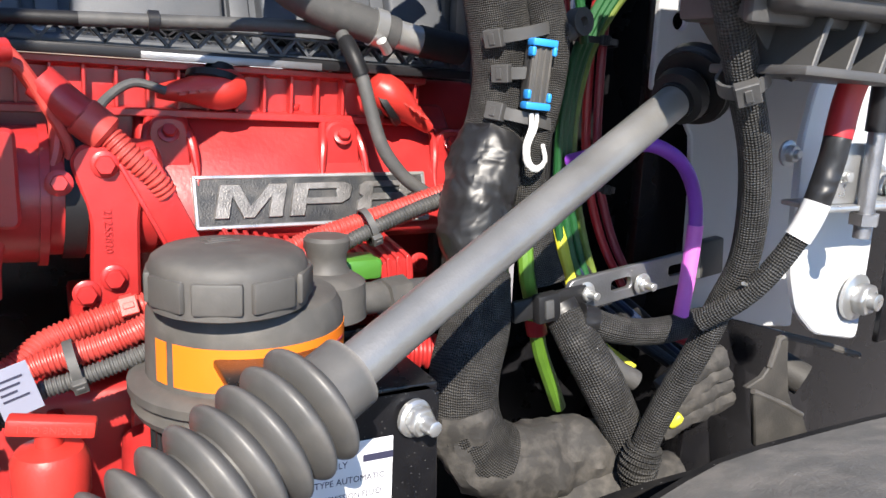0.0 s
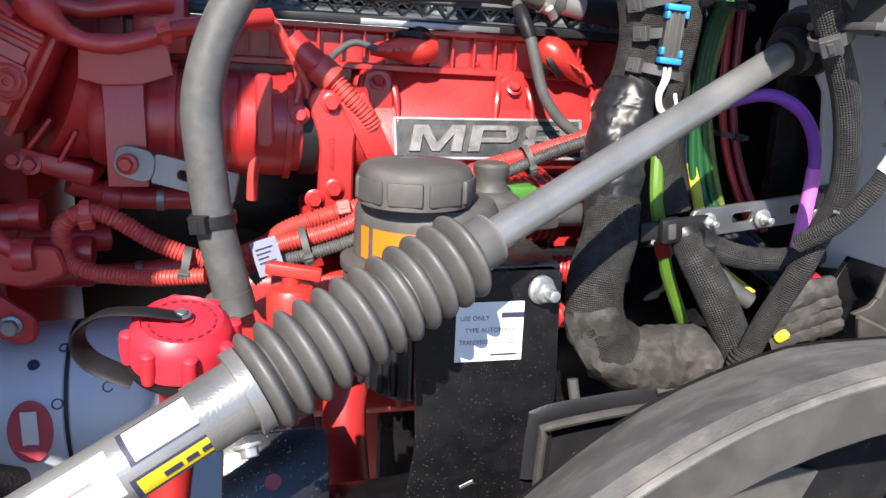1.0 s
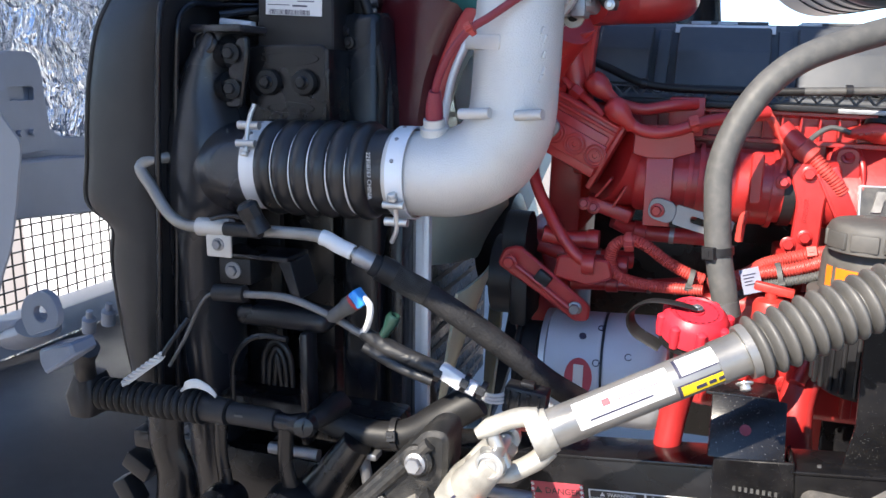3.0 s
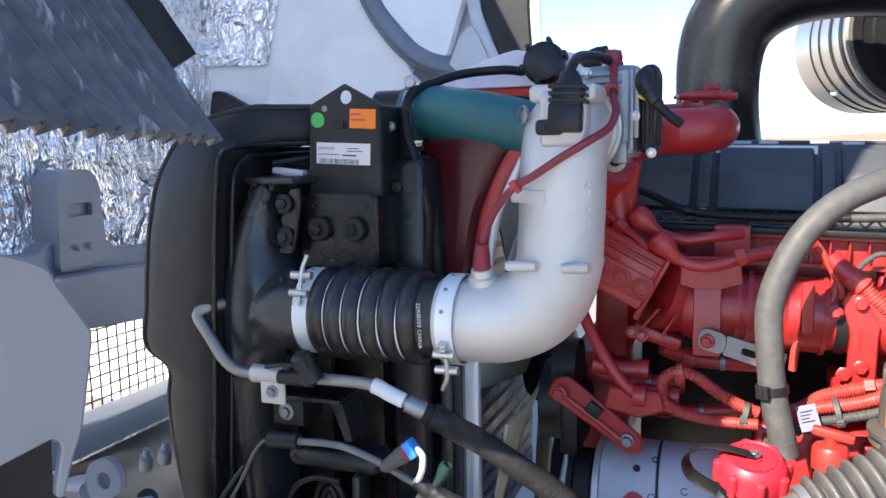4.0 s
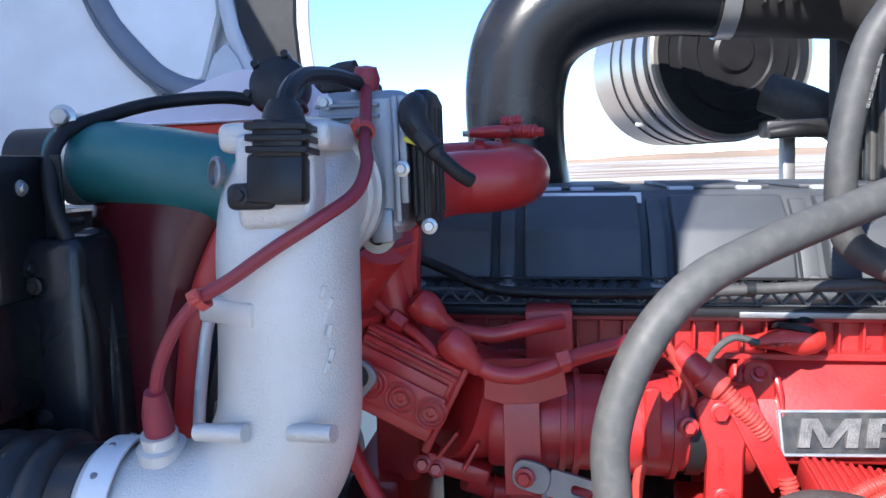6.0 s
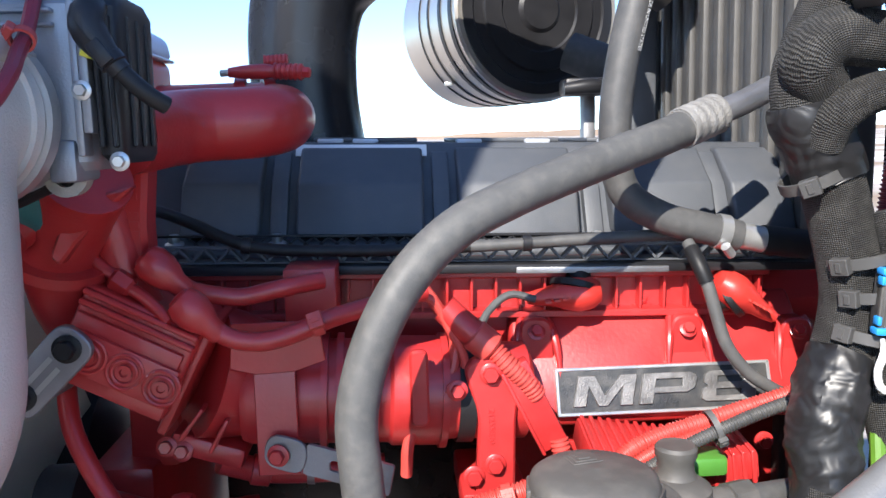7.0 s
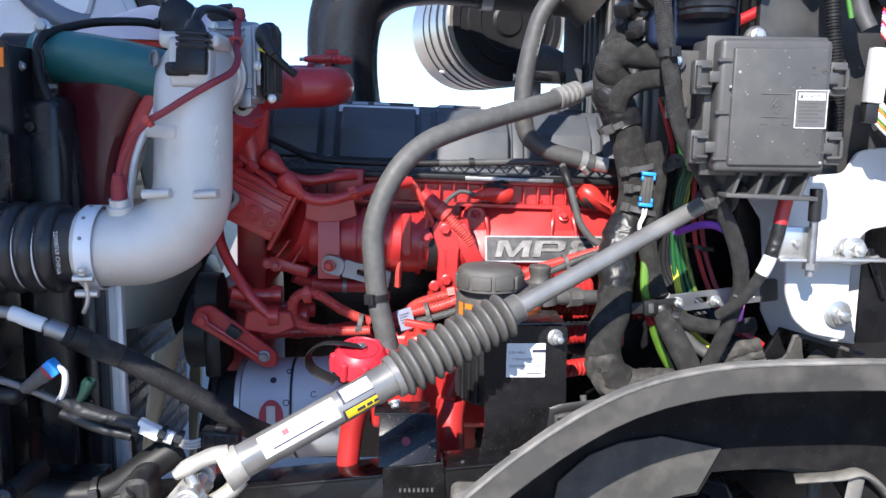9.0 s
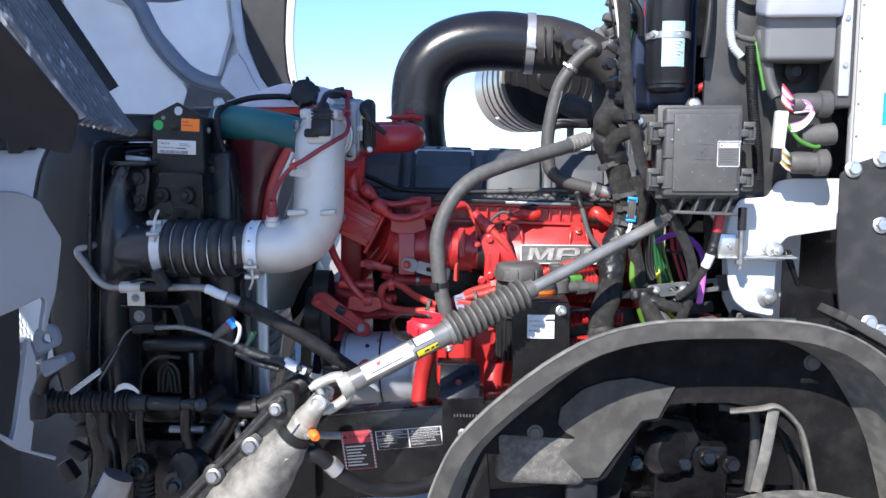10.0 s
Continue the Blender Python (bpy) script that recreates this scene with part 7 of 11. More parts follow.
# ---- grey coolant hoses over the engine ----
h1 = thing("heater_hose", (-0.05, 0.75, 1.4), "thick grey rubber hose arching in front of the engine", "hose", "grey hoses")
H1 = [(0.345, 0.940, 1.905), (0.285, 0.905, 1.886), (0.182, 0.85, 1.857), (0.083, 0.80, 1.826), (0.013, 0.765, 1.796), (-0.041, 0.742, 1.749), (-0.079, 0.73, 1.685), (-0.100, 0.722, 1.613), (-0.099, 0.718, 1.546), (-0.090, 0.715, 1.46), (-0.075, 0.71, 1.39), (-0.07, 0.71, 1.36)]
part("hose_body", sweep(H1, 0.0232, 24), HOSE, h1)
part("ferrule", sweep([(0.318, 0.925, 1.897), (0.375, 0.955, 1.916)], 0.0268, 24, 0.002, lambda s: 1 + 0.025 * math.sin(s * 420)), CHALKY, h1, "dusty crimped aluminium ferrule")
part("tail_pipe", sweep([(0.36, 0.948, 1.910), (0.42, 0.975, 1.93), (0.47, 1.0, 1.95)], 0.017, 16), STEEL_DARK, h1)
part("end_collar", sweep([(-0.077, 0.71, 1.378), (-0.071, 0.71, 1.352)], 0.028, 20, 0.004), STEEL_DARK, h1)
zip_tie((-0.092, 0.716, 1.468), (0.1, 0, -1), 0.0245, (-0.6, -1, 0.1), 0.014, 0.003)
h2 = thing("coolant_return_hose", (0.3, 1.0, 1.75), "grey rubber hose with printed words and wire clamps", "hose", "grey hoses")
H2 = [(0.395, 1.0, 2.215), (0.350, 1.0, 2.180), (0.318, 1.0, 2.14), (0.284, 1.0, 2.081), (0.257, 1.0, 1.96), (0.253, 1.0, 1.87), (0.268, 1.0, 1.81), (0.320, 1.0, 1.775), (0.385, 1.0, 1.757), (0.430, 1.0, 1.745)]
part("hose_body", sweep(H2, 0.0225, 22), HOSE_DARK, h2)
lettering("MADE IN UNITED STATES", 0.0066, Matrix.Translation((0.2965, 0.9785, 2.075)) @ pose(0, 0, 0, 90, 0, 0) @ pose(0, 0, 0, 0, 0, -104), HOSE_PRINT, h2, 0.0002, "printed_words")
part("clamp", tube_ring(0.0230, 0.0250, 0.016, (0.405, 1.0, 1.752), (1, 0, -0.22), 28), STEEL, h2)
part("clamp_screw", sweep([(0.400, 0.972, 1.735), (0.412, 0.980, 1.722)], 0.007, 10), STEEL, h2)
part("metal_end", sweep([(0.42, 1.0, 1.748), (0.47, 1.0, 1.738)], 0.019, 18), STEEL, h2)
part("rubber_end", sweep([(0.465, 1.0, 1.739), (0.53, 1.0, 1.73)], 0.021, 18), RUBBER, h2)
part("clamp", tube_ring(0.0230, 0.0250, 0.012, (0.325, 1.0, 2.150), (0.5, 0, 0.8), 28), STEEL, h2)
part("clamp_ears", sweep([(0.300, 0.985, 2.165), (0.318, 0.975, 2.148)], 0.006, 10), STEEL, h2)
sh3 = thing("breather_hose", (0.4, 0.98, 1.55), "thin grey hose hanging in front of the badge", "hose")
part("hose", sweep([(0.352, 0.985, 1.740), (0.356, 0.955, 1.715), (0.366, 0.945, 1.685), (0.375, 0.94, 1.650), (0.390, 0.935, 1.604), (0.418, 0.93, 1.567), (0.453, 0.93, 1.543), (0.475, 0.935, 1.532)], 0.0088, 12), HOSE, sh3)
part("upper_sleeve", sweep([(0.352, 0.985, 1.740), (0.356, 0.955, 1.715), (0.366, 0.945, 1.685), (0.375, 0.94, 1.650)], 0.0108, 12, span=(0.1, 0.62)), RUBBER, sh3)
fl = thing("fuel_line", (0.0, 1.05, 1.74), "black plastic line along the cover flange", "pipe")
FL = [(-0.42, 1.07, 1.80), (-0.385, 1.05, 1.800), (-0.34, 1.035, 1.785), (-0.27, 1.02, 1.755), (-0.20, 1.015, 1.744), (-0.05, 1.01, 1.740), (0.08, 1.01, 1.742), (0.30, 1.015, 1.748), (0.36, 1.02, 1.745)]
part("line", sweep(FL, 0.0085, 12, span=(0, 0.62)), RUBBER, fl)
part("dusty_line", sweep(FL, 0.0085, 12, span=(0.61, 1)), HOSE_DARK, fl)
for p, d in (((-0.26, 1.02, 1.752), (1, 0, -0.2)), ((0.13, 1.01, 1.744), (1, 0, 0))):
    part("clip", tube_ring(0.008, 0.012, 0.012, p, d, 16), BLACK, fl)
solo("slotted_bracket", join(turned(plate(rounded([(-0.115, -0.022), (-0.115, 0.022), (-0.06, 0.022), (-0.06, -0.022)], 0.02), -0.003, 0.003, 0.001, [circle(-0.094, 0, 0.008)]), pose(-0.115, 0.843, 1.492, 0, 12, -14)), turned(plate(rounded([(-0.062, -0.020), (-0.062, 0.020), (0.05, 0.020), (0.05, -0.020)], 0.004), -0.003, 0.003, 0.001, [rounded([(-0.03, -0.007), (-0.03, 0.007), (0.0, 0.007), (0.0, -0.007)], 0.006), rounded([(0.012, -0.007), (0.012, 0.007), (0.038, 0.007), (0.038, -0.007)], 0.006)]), pose(-0.115, 0.845, 1.492, 0, 12, -14))), STEEL_DARK, "slotted steel bracket bolted to the housing", "bracket")
solo("bracket_bolt", hexbolt((-0.207, 0.860, 1.510), (-0.2, -1, 0), 0.010, 0.010, 1.4), RED, "red painted bolt on the slotted bracket", "bolt")

# ---- pump with pulley ----
pump = thing("air_compressor", (-0.29, 0.90, 1.03), "pale grey cylindrical unit with a red maker plate", "compressor")
part("drum", lathe([(0, 0), (0.108, 0), (0.118, 0.006), (0.120, 0.02), (0.120, 0.115), (0.1185, 0.117), (0.1185, 0.123), (0.120, 0.125), (0.120, 0.215), (0.112, 0.235), (0.10, 0.245), (0, 0.245)], (-0.410, 0.905, 1.150), (1, 0, 0.04), 56), LIGHT_GREY, pump)
part("seam", tube_ring(0.1175, 0.1205, 0.005, (-0.290, 0.905, 1.155), (1, 0, 0.04), 56), BLACK, pump)
part("front_ring", tube_ring(0.112, 0.122, 0.012, (-0.412, 0.905, 1.150), (1, 0, 0.04), 56), STEEL, pump)
part("pulley", lathe([(0, 0), (0.095, 0), (0.100, 0.004), (0.100, 0.012), (0.092, 0.016), (0.092, 0.048), (0.100, 0.052), (0.100, 0.062), (0, 0.062)], (-0.478, 0.905, 1.148), (1, 0, 0.04), 48), RUBBER, pump, "black belt pulley")
part("maker_plate", lathe([(0.028, 0), (0.028, 0.002), (0, 0.003)], (-0.335, 0.7875, 1.170), (0, -1, 0.12), 28, 1.5), LABEL_RED, pump, "red oval maker plate")
part("plate_mark", turned(span_box(-0.010, 0.010, -0.0006, 0.0006, -0.030, 0.030, 0.0003, 1), pose(-0.335, 0.7835, 1.170)), PRINT_WHITE, pump)
for x, lift in ((-0.300, 62), (-0.243, 56), (-0.240, 33), (-0.302, 24), (-0.335, 50), (-0.215, 40)):
    up, out = math.sin(radians(lift)), math.cos(radians(lift))
    part("vent_hole", lathe([(0.0075, -0.001), (0.0075, 0.0014), (0.0055, 0.0014), (0.0055, -0.0005), (0, -0.0005)], (x, 0.905 - 0.1198 * out, 1.1545 + 0.1198 * up), (0, -out, up), 16), INK, pump)
part("mount_arm", plate(rounded([(-0.517, 1.385), (-0.502, 1.420), (-0.471, 1.426), (-0.400, 1.374), (-0.322, 1.312), (-0.325, 1.282), (-0.352, 1.278), (-0.42, 1.325)], 0.010), 0.815, 0.832, 0.004), RED, pump)
part("arm_rib", sweep([(-0.495, 0.812, 1.398), (-0.42, 0.812, 1.348), (-0.345, 0.812, 1.294)], 0.006, 10), RED, pump)
part("arm_clip", turned(span_box(-0.016, 0.016, -0.010, 0.006, -0.012, 0.012, 0.003), pose(-0.418, 0.81, 1.366, 0, 36, 0)), BLACK, pump)
bolt((-0.352, 0.812, 1.308), (0, -1, 0), STEEL_DARK, pump, 0.011, 0.012, 1.3)
bolt((-0.487, 0.80, 1.395), (0, -1, 0), RED, pump, 0.012, 0.012, 1.3)
drive = thing("belt_drive", (-0.52, 1.0, 1.1), "black pulleys and belt at the front of the engine", "belt drive")
part("crank_pulley", lathe([(0, 0), (0.13, 0), (0.13, 0.05), (0.10, 0.055), (0, 0.055)], (-0.52, 1.25, 1.12), (1, 0, 0), 40), BLACK, drive)
part("idler", lathe([(0, 0), (0.06, 0), (0.06, 0.05), (0, 0.05)], (-0.52, 0.93, 1.42), (1, 0, 0), 32), RUBBER, drive)
part("hub", lathe([(0, 0), (0.09, 0), (0.09, 0.08), (0.04, 0.10), (0, 0.10)], (-0.56, 1.0, 1.32), (1, 0, 0), 32), BLACK, drive)
part("tensioner", span_box(-0.50, -0.46, 0.86, 1.0, 1.24, 1.36, 0.01), BLACK, drive)
RED_RUNS = [([(-0.46, 0.985, 1.400), (-0.39, 0.98, 1.380), (-0.33, 0.98, 1.378), (-0.26, 1.0, 1.376)], 0.020), ([(-0.39, 1.0, 1.312), (-0.30, 1.0, 1.318), (-0.22, 1.0, 1.321), (-0.13, 1.0, 1.335)], 0.015),
            ([(-0.30, 0.95, 1.470), (-0.249, 0.97, 1.446), (-0.18, 0.97, 1.442), (-0.08, 0.98, 1.44)], 0.017), ([(-0.36, 1.08, 1.47), (-0.28, 1.10, 1.50), (-0.18, 1.1, 1.49)], 0.014)]
for p, r in RED_RUNS:
    rp = thing("red_pipe", p[0], "dark red painted pipe under the valve housing", "pipe", "front red pipes")
    part("pipe", sweep(p, r, 16), RED, rp)
    part("collar", lathe([(r, -0.014), (r * 1.25, -0.012), (r * 1.25, 0.012), (r, 0.014)], p[1], Vector(p[2]) - Vector(p[0]), 20), RED, rp)
    part("clip", tube_ring(r, r * 1.12, 0.010, p[2], Vector(p[2]) - Vector(p[1]), 20), STEEL_DARK, rp)
for i, p in enumerate(([(-0.47, 0.90, 1.62), (-0.45, 0.86, 1.55), (-0.40, 0.83, 1.47), (-0.36, 0.82, 1.42), (-0.33, 0.82, 1.40)], [(-0.43, 0.85, 1.45), (-0.38, 0.86, 1.44), (-0.33, 0.87, 1.44)], [(-0.40, 0.86, 1.39), (-0.33, 0.87, 1.395), (-0.27, 0.87, 1.39)])):
    rp = thing("red_pipe", p[0], "dark red painted pipe at the front of the engine", "pipe", "front red pipes")
    part("pipe", sweep(p, (0.012, 0.017, 0.015)[i], 14), RED, rp)
    part("ferrule", lathe([(0.020, -0.012), (0.022, 0), (0.020, 0.012)], p[-1], (1, 0, 0), 16), RED, rp)
solo("mount_plate", plate(rounded([(-0.40, 1.37), (-0.39, 1.415), (-0.29, 1.41), (-0.28, 1.375), (-0.33, 1.355)], 0.01), 0.815, 0.835, 0.004), RED, "dark red bracket plate over the pump", "bracket")

# ---- black brackets and the frame ----
bp = thing("steel_bracket", (0.2, 0.56, 1.14), "black painted steel plate bracket with a fluid label", "bracket")
part("plate_face", plate(rounded([(0.112, 1.15), (0.128, 1.24), (0.122, 1.43), (0.135, 1.445), (0.275, 1.452), (0.285, 1.44), (0.290, 1.29), (0.278, 1.17), (0.27, 1.15)], 0.006), 0.548, 0.555, 0.0015), SPOTTED, bp)
part("plate_lip", span_box(0.124, 0.284, 0.548, 0.66, 1.444, 1.452, 0.002), SPOTTED, bp)
part("plate_side", span_box(0.281, 0.289, 0.553, 0.63, 1.18, 1.44, 0.002), SPOTTED, bp)
part("foot", turned(span_box(-0.085, 0.085, -0.004, 0.004, -0.05, 0.05, 0.002), pose(0.19, 0.53, 1.11, -24, 0, 0)), SPOTTED, bp)
bolt((0.262, 0.547, 1.424), (0.25, -1, 0), STEEL, bp, 0.013, 0.014, 1.25, 0.016)
part("drain_slit", turned(span_box(-0.009, 0.009, -0.0006, 0.001, -0.0022, 0.0022, 0.0005, 1), pose(0.189, 0.5475, 1.189, 0, -24, 0)), STEEL_DARK, bp)
lm = facing(0.206, 0.5462, 1.377, 0, 0, 0)
lb = part("fluid_label", block((0.077, 0.069, 0.0008), lm, 0.0003, 1), LABEL_WHITE, bp, "white fluid label")
lettering("USE ONLY", 0.0078, lm @ Matrix.Translation((-0.034, 0.016, 0.0006)), INK, lb, 0.0001, squeeze=0.92)
bars([(0.0125, 0.019, 0.026, 0.006)], lm @ Matrix.Translation((0, 0, 0.0006)), INK, lb)
lettering("TYPE AUTOMATIC", 0.0078, lm @ Matrix.Translation((-0.028, 0.002, 0.0006)), INK, lb, 0.0001, squeeze=0.92)
lettering("TRANSMISSION FLUID", 0.0078, lm @ Matrix.Translation((-0.034, -0.012, 0.0006)), INK, lb, 0.0001, squeeze=0.82)
bars([(0.002, -0.027, 0.030, 0.002)], lm @ Matrix.Translation((0, 0, 0.0006)), INK, lb)
b2 = thing("step_bracket", (-0.03, 0.72, 1.0), "black folded steel bracket with water spots", "bracket")
part("upper_face", turned(span_box(-0.058, 0.058, -0.003, 0.003, -0.052, 0.052, 0.002), pose(-0.026, 0.562, 1.206, -32, 0, -1) @ Matrix.Shear("XZ", 4, (-0.18, 0.0))), SPOTTED, b2)
part("lower_face", plate([(-0.075, 1.163), (0.046, 1.174), (0.066, 0.86), (-0.075, 0.86)], 0.528, 0.535, 0.002), SPOTTED, b2)
part("top_lip", span_box(-0.094, 0.020, 0.588, 0.66, 1.248, 1.254, 0.002), SPOTTED, b2)
part("side_fold", plate([(0.040, 1.17), (0.046, 1.174), (0.066, 0.86), (0.058, 0.86)], 0.535, 0.60, 0.001), SPOTTED, b2)
part("bolt_hole", lathe([(0.009, 0), (0.009, 0.0016), (0, 0.001)], (-0.029, 0.558, 1.206), (0, -0.85, 0.53), 16), WINE, b2)
for k in range(8):
    part("stamped_digit", span_box(-0.0420 + 0.0090 * k, -0.0375 + 0.0090 * k, 0.5265, 0.5278, 1.1130, 1.1210, 0, 1), HOSE_DARK, b2)
for bx, bz in ((-0.017, 1.065), (0.049, 1.073)):
    bolt((bx, 0.528, bz), (-0.15, -1, 0.1), STEEL_DARK, b2, 0.0082, 0.014, 1.5)
solo("bracket_bolt", hexbolt((0.075, 0.66, 1.06), (0, -0.4, 1), 0.016, 0.018, 1.4, 0.02), STEEL_DARK, "heavy dull bolt beside the bracket", "bolt", "frame bolts")
solo("bracket_bolt", hexbolt((-0.02, 0.685, 0.945), (0, -1, 0.2), 0.013, 0.014, 1.5), STEEL_DARK, "heavy dull bolt beside the bracket", "bolt", "frame bolts")

ft = thing("dusty_casting", (0.1, 0.56, 1.1), "dusty grey casting under the black bracket", "casting")
part("base", crumple(span_box(0.060, 0.33, 0.480, 0.60, 1.04, 1.132, 0.016, 4), 0.003, 20), DUSTY_SPOT, ft)
part("boss", crumple(span_box(0.064, 0.118, 0.540, 0.62, 1.08, 1.148, 0.010, 3), 0.003, 20), DUSTY_SPOT, ft)
part("apron", crumple(span_box(0.075, 0.33, 0.445, 0.51, 0.95, 1.100, 0.030, 4), 0.010, 14), DUSTY_SPOT, ft)
bolt((0.090, 0.556, 1.148), (0, 0, 1), STEEL_DARK, ft, 0.0095, 0.014, 1.5)

RM = pose(-0.20, 0.562, 1.02, 0, -8, -6)
rail = thing("frame_rail", (-0.2, 0.6, 0.85), "black painted chassis rail with safety labels", "chassis rail")
part("web", turned(span_box(-0.62, 0.42, 0.0, 0.010, -0.16, 0.10, 0.003), RM), BLACK_PAINT, rail)
part("top_flange", turned(span_box(-0.62, 0.42, 0.0, 0.09, 0.092, 0.102, 0.003), RM), BLACK_PAINT, rail)
part("bottom_flange", turned(span_box(-0.62, 0.42, 0.0, 0.09, -0.162, -0.152, 0.003), RM), BLACK_PAINT, rail)
FM = RM @ pose(0, -0.001, 0, 90, 0, 0)
dg = part("danger_label", block((0.098, 0.118, 0.0008), FM @ Matrix.Translation((-0.130, -0.012, 0)), 0.0003, 1), LABEL_RED, rail, "red and black danger label with a torn corner")
part("danger_panel", block((0.086, 0.078, 0.0006), FM @ Matrix.Translation((-0.130, -0.029, 0.0006)), 0.0002, 1), LABEL_BLACK, dg)
for k in range(12):
    for sgn in (-1, 1):
        part("stripe", block((0.005, 0.006, 0.0004), FM @ Matrix.Translation((-0.130 + sgn * 0.0455, -0.066 + 0.0098 * k, 0.0007)) @ pose(0, 0, 0, 0, 0, 30), 0, 1), PRINT_WHITE, dg)
lettering("▲ DANGER", 0.0165, FM @ Matrix.Translation((-0.130, 0.030, 0.0008)), LABEL_BLACK, dg, 0.0001, "word", "CENTER")
bars([(-0.168, 0.000 - 0.0095 * k, 0.060 - 0.008 * (k % 3), 0.0042) for k in range(7)], FM @ Matrix.Translation((0, 0, 0.0012)), PRINT_WHITE, dg)
wn = part("warning_label", block((0.200, 0.058, 0.0008), FM @ Matrix.Translation((0.028, 0.012, 0)), 0.0003, 1), PRINT_WHITE, rail, "black bilingual warning label with white frame")
for cx2, w2 in ((-0.0215, 0.0945), (0.077, 0.0945)):
    part("panel", block((w2, 0.0125, 0.0006), FM @ Matrix.Translation((cx2, 0.0325, 0.0006)), 0, 1), LABEL_BLACK, wn)
    part("panel", block((w2, 0.0085, 0.0006), FM @ Matrix.Translation((cx2, 0.0205, 0.0006)), 0, 1), LABEL_BLACK, wn)
    part("panel", block((w2, 0.0310, 0.0006), FM @ Matrix.Translation((cx2, -0.0005, 0.0006)), 0, 1), LABEL_BLACK, wn)
lettering("▲ WARNING", 0.0105, FM @ Matrix.Translation((-0.020, 0.0325, 0.0011)), PRINT_WHITE, wn, 0.0001, "word", "CENTER")
lettering("▲ AVERTISSEMENT", 0.0105, FM @ Matrix.Translation((0.077, 0.0325, 0.0011)), PRINT_WHITE, wn, 0.0001, "word", "CENTER", 0.9)
lettering("CLUTCH FAN", 0.0065, FM @ Matrix.Translation((-0.020, 0.0205, 0.0011)), PRINT_WHITE, wn, 0.0001, "word", "CENTER")
lettering("EMBRAYAGE DU VENTILATEUR", 0.0062, FM @ Matrix.Translation((0.077, 0.0205, 0.0011)), PRINT_WHITE, wn, 0.0001, "word", "CENTER", 0.85)
for k, s in enumerate(("FAN MAY START TO", "ROTATE WITHOUT", "WARNING.")):
    lettering(s, 0.0065, FM @ Matrix.Translation((-0.066, 0.0095 - 0.0085 * k, 0.0011)), PRINT_WHITE, wn, 0.0001, "word")
for k, s in enumerate(("LE VENTILATEUR PEUT SE", "METTRE À TOURNER SANS", "AVERTISSEMENT.")):
    lettering(s, 0.0065, FM @ Matrix.Translation((0.033, 0.0095 - 0.0085 * k, 0.0011)), PRINT_WHITE, wn, 0.0001, "word", squeeze=0.95)

# ---- wiring trunk beside the engine ----
hn = thing("main_harness", (0.43, 0.80, 1.3), "thick wiring harness in grey knit sleeving and black tape", "wiring harness")
V1 = [(0.500, 0.80, 2.30), (0.485, 0.80, 2.18), (0.455, 0.80, 2.06), (0.415, 0.80, 1.96), (0.420, 0.80, 1.90), (0.447, 0.80, 1.84), (0.466, 0.80, 1.775), (0.480, 0.80, 1.71), (0.478, 0.80, 1.66), (0.462, 0.795, 1.61)]
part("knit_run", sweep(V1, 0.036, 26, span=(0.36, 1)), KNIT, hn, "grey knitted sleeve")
part("taped_joint", crumple(sweep(V1, 0.0415, 26, 0.003, span=(0.545, 0.68)), 0.004, 34), TAPE, hn)
part("taped_top", crumple(sweep(V1, 0.034, 24, span=(0, 0.38)), 0.010, 30), TAPE, hn)
V2 = [(0.470, 0.795, 1.63), (0.452, 0.785, 1.59), (0.440, 0.775, 1.55), (0.437, 0.765, 1.51), (0.436, 0.755, 1.46)]
part("taped_bend", crumple(sweep(V2, [0.040, 0.042, 0.041, 0.039, 0.038], 26, 0.004), 0.006, 34), TAPE, hn, "shiny crumpled black tape")
V3 = [(0.436, 0.755, 1.48), (0.425, 0.735, 1.43), (0.405, 0.72, 1.38), (0.405, 0.715, 1.33), (0.425, 0.71, 1.29), (0.47, 0.705, 1.265)]
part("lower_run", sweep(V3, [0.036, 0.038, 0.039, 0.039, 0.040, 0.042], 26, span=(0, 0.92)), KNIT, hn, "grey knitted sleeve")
part("cloth_bend", crumple(sweep([(0.40, 0.715, 1.345), (0.41, 0.712, 1.30), (0.445, 0.71, 1.268), (0.50, 0.705, 1.262), (0.56, 0.70, 1.262), (0.61, 0.69, 1.26)], [0.038, 0.042, 0.045, 0.046, 0.044, 0.030], 24, 0.005, lambda s: 1 + 0.015 * math.sin(s * 90)), 0.010, 28), CLOTH, hn, "grey cloth tape wrap")
V4 = [(0.432, 0.79, 1.93), (0.405, 0.77, 1.965), (0.425, 0.76, 1.990), (0.48, 0.755, 1.985), (0.56, 0.755, 1.978), (0.63, 0.75, 1.972)]
part("upper_branch", sweep(V4, [0.030, 0.034, 0.032, 0.030, 0.029, 0.029], 24, span=(0, 0.80)), KNIT, hn)
part("branch_tape", sweep(V4, 0.0285, 22, span=(0.79, 0.88)), TAPE, hn)
part("branch_end", sweep(V4, 0.026, 22, span=(0.87, 1)), HOSE, hn)
V5 = [(0.425, 0.775, 1.875), (0.430, 0.76, 1.905), (0.46, 0.75, 1.928), (0.52, 0.745, 1.938), (0.60, 0.745, 1.938), (0.66, 0.745, 1.94)]
part("side_branch", sweep(V5, [0.022, 0.023, 0.022, 0.021, 0.020, 0.020], 20, span=(0, 0.62)), KNIT, hn)
part("side_cloth", sweep(V5, 0.0215, 20, span=(0.58, 0.88)), CLOTH, hn)
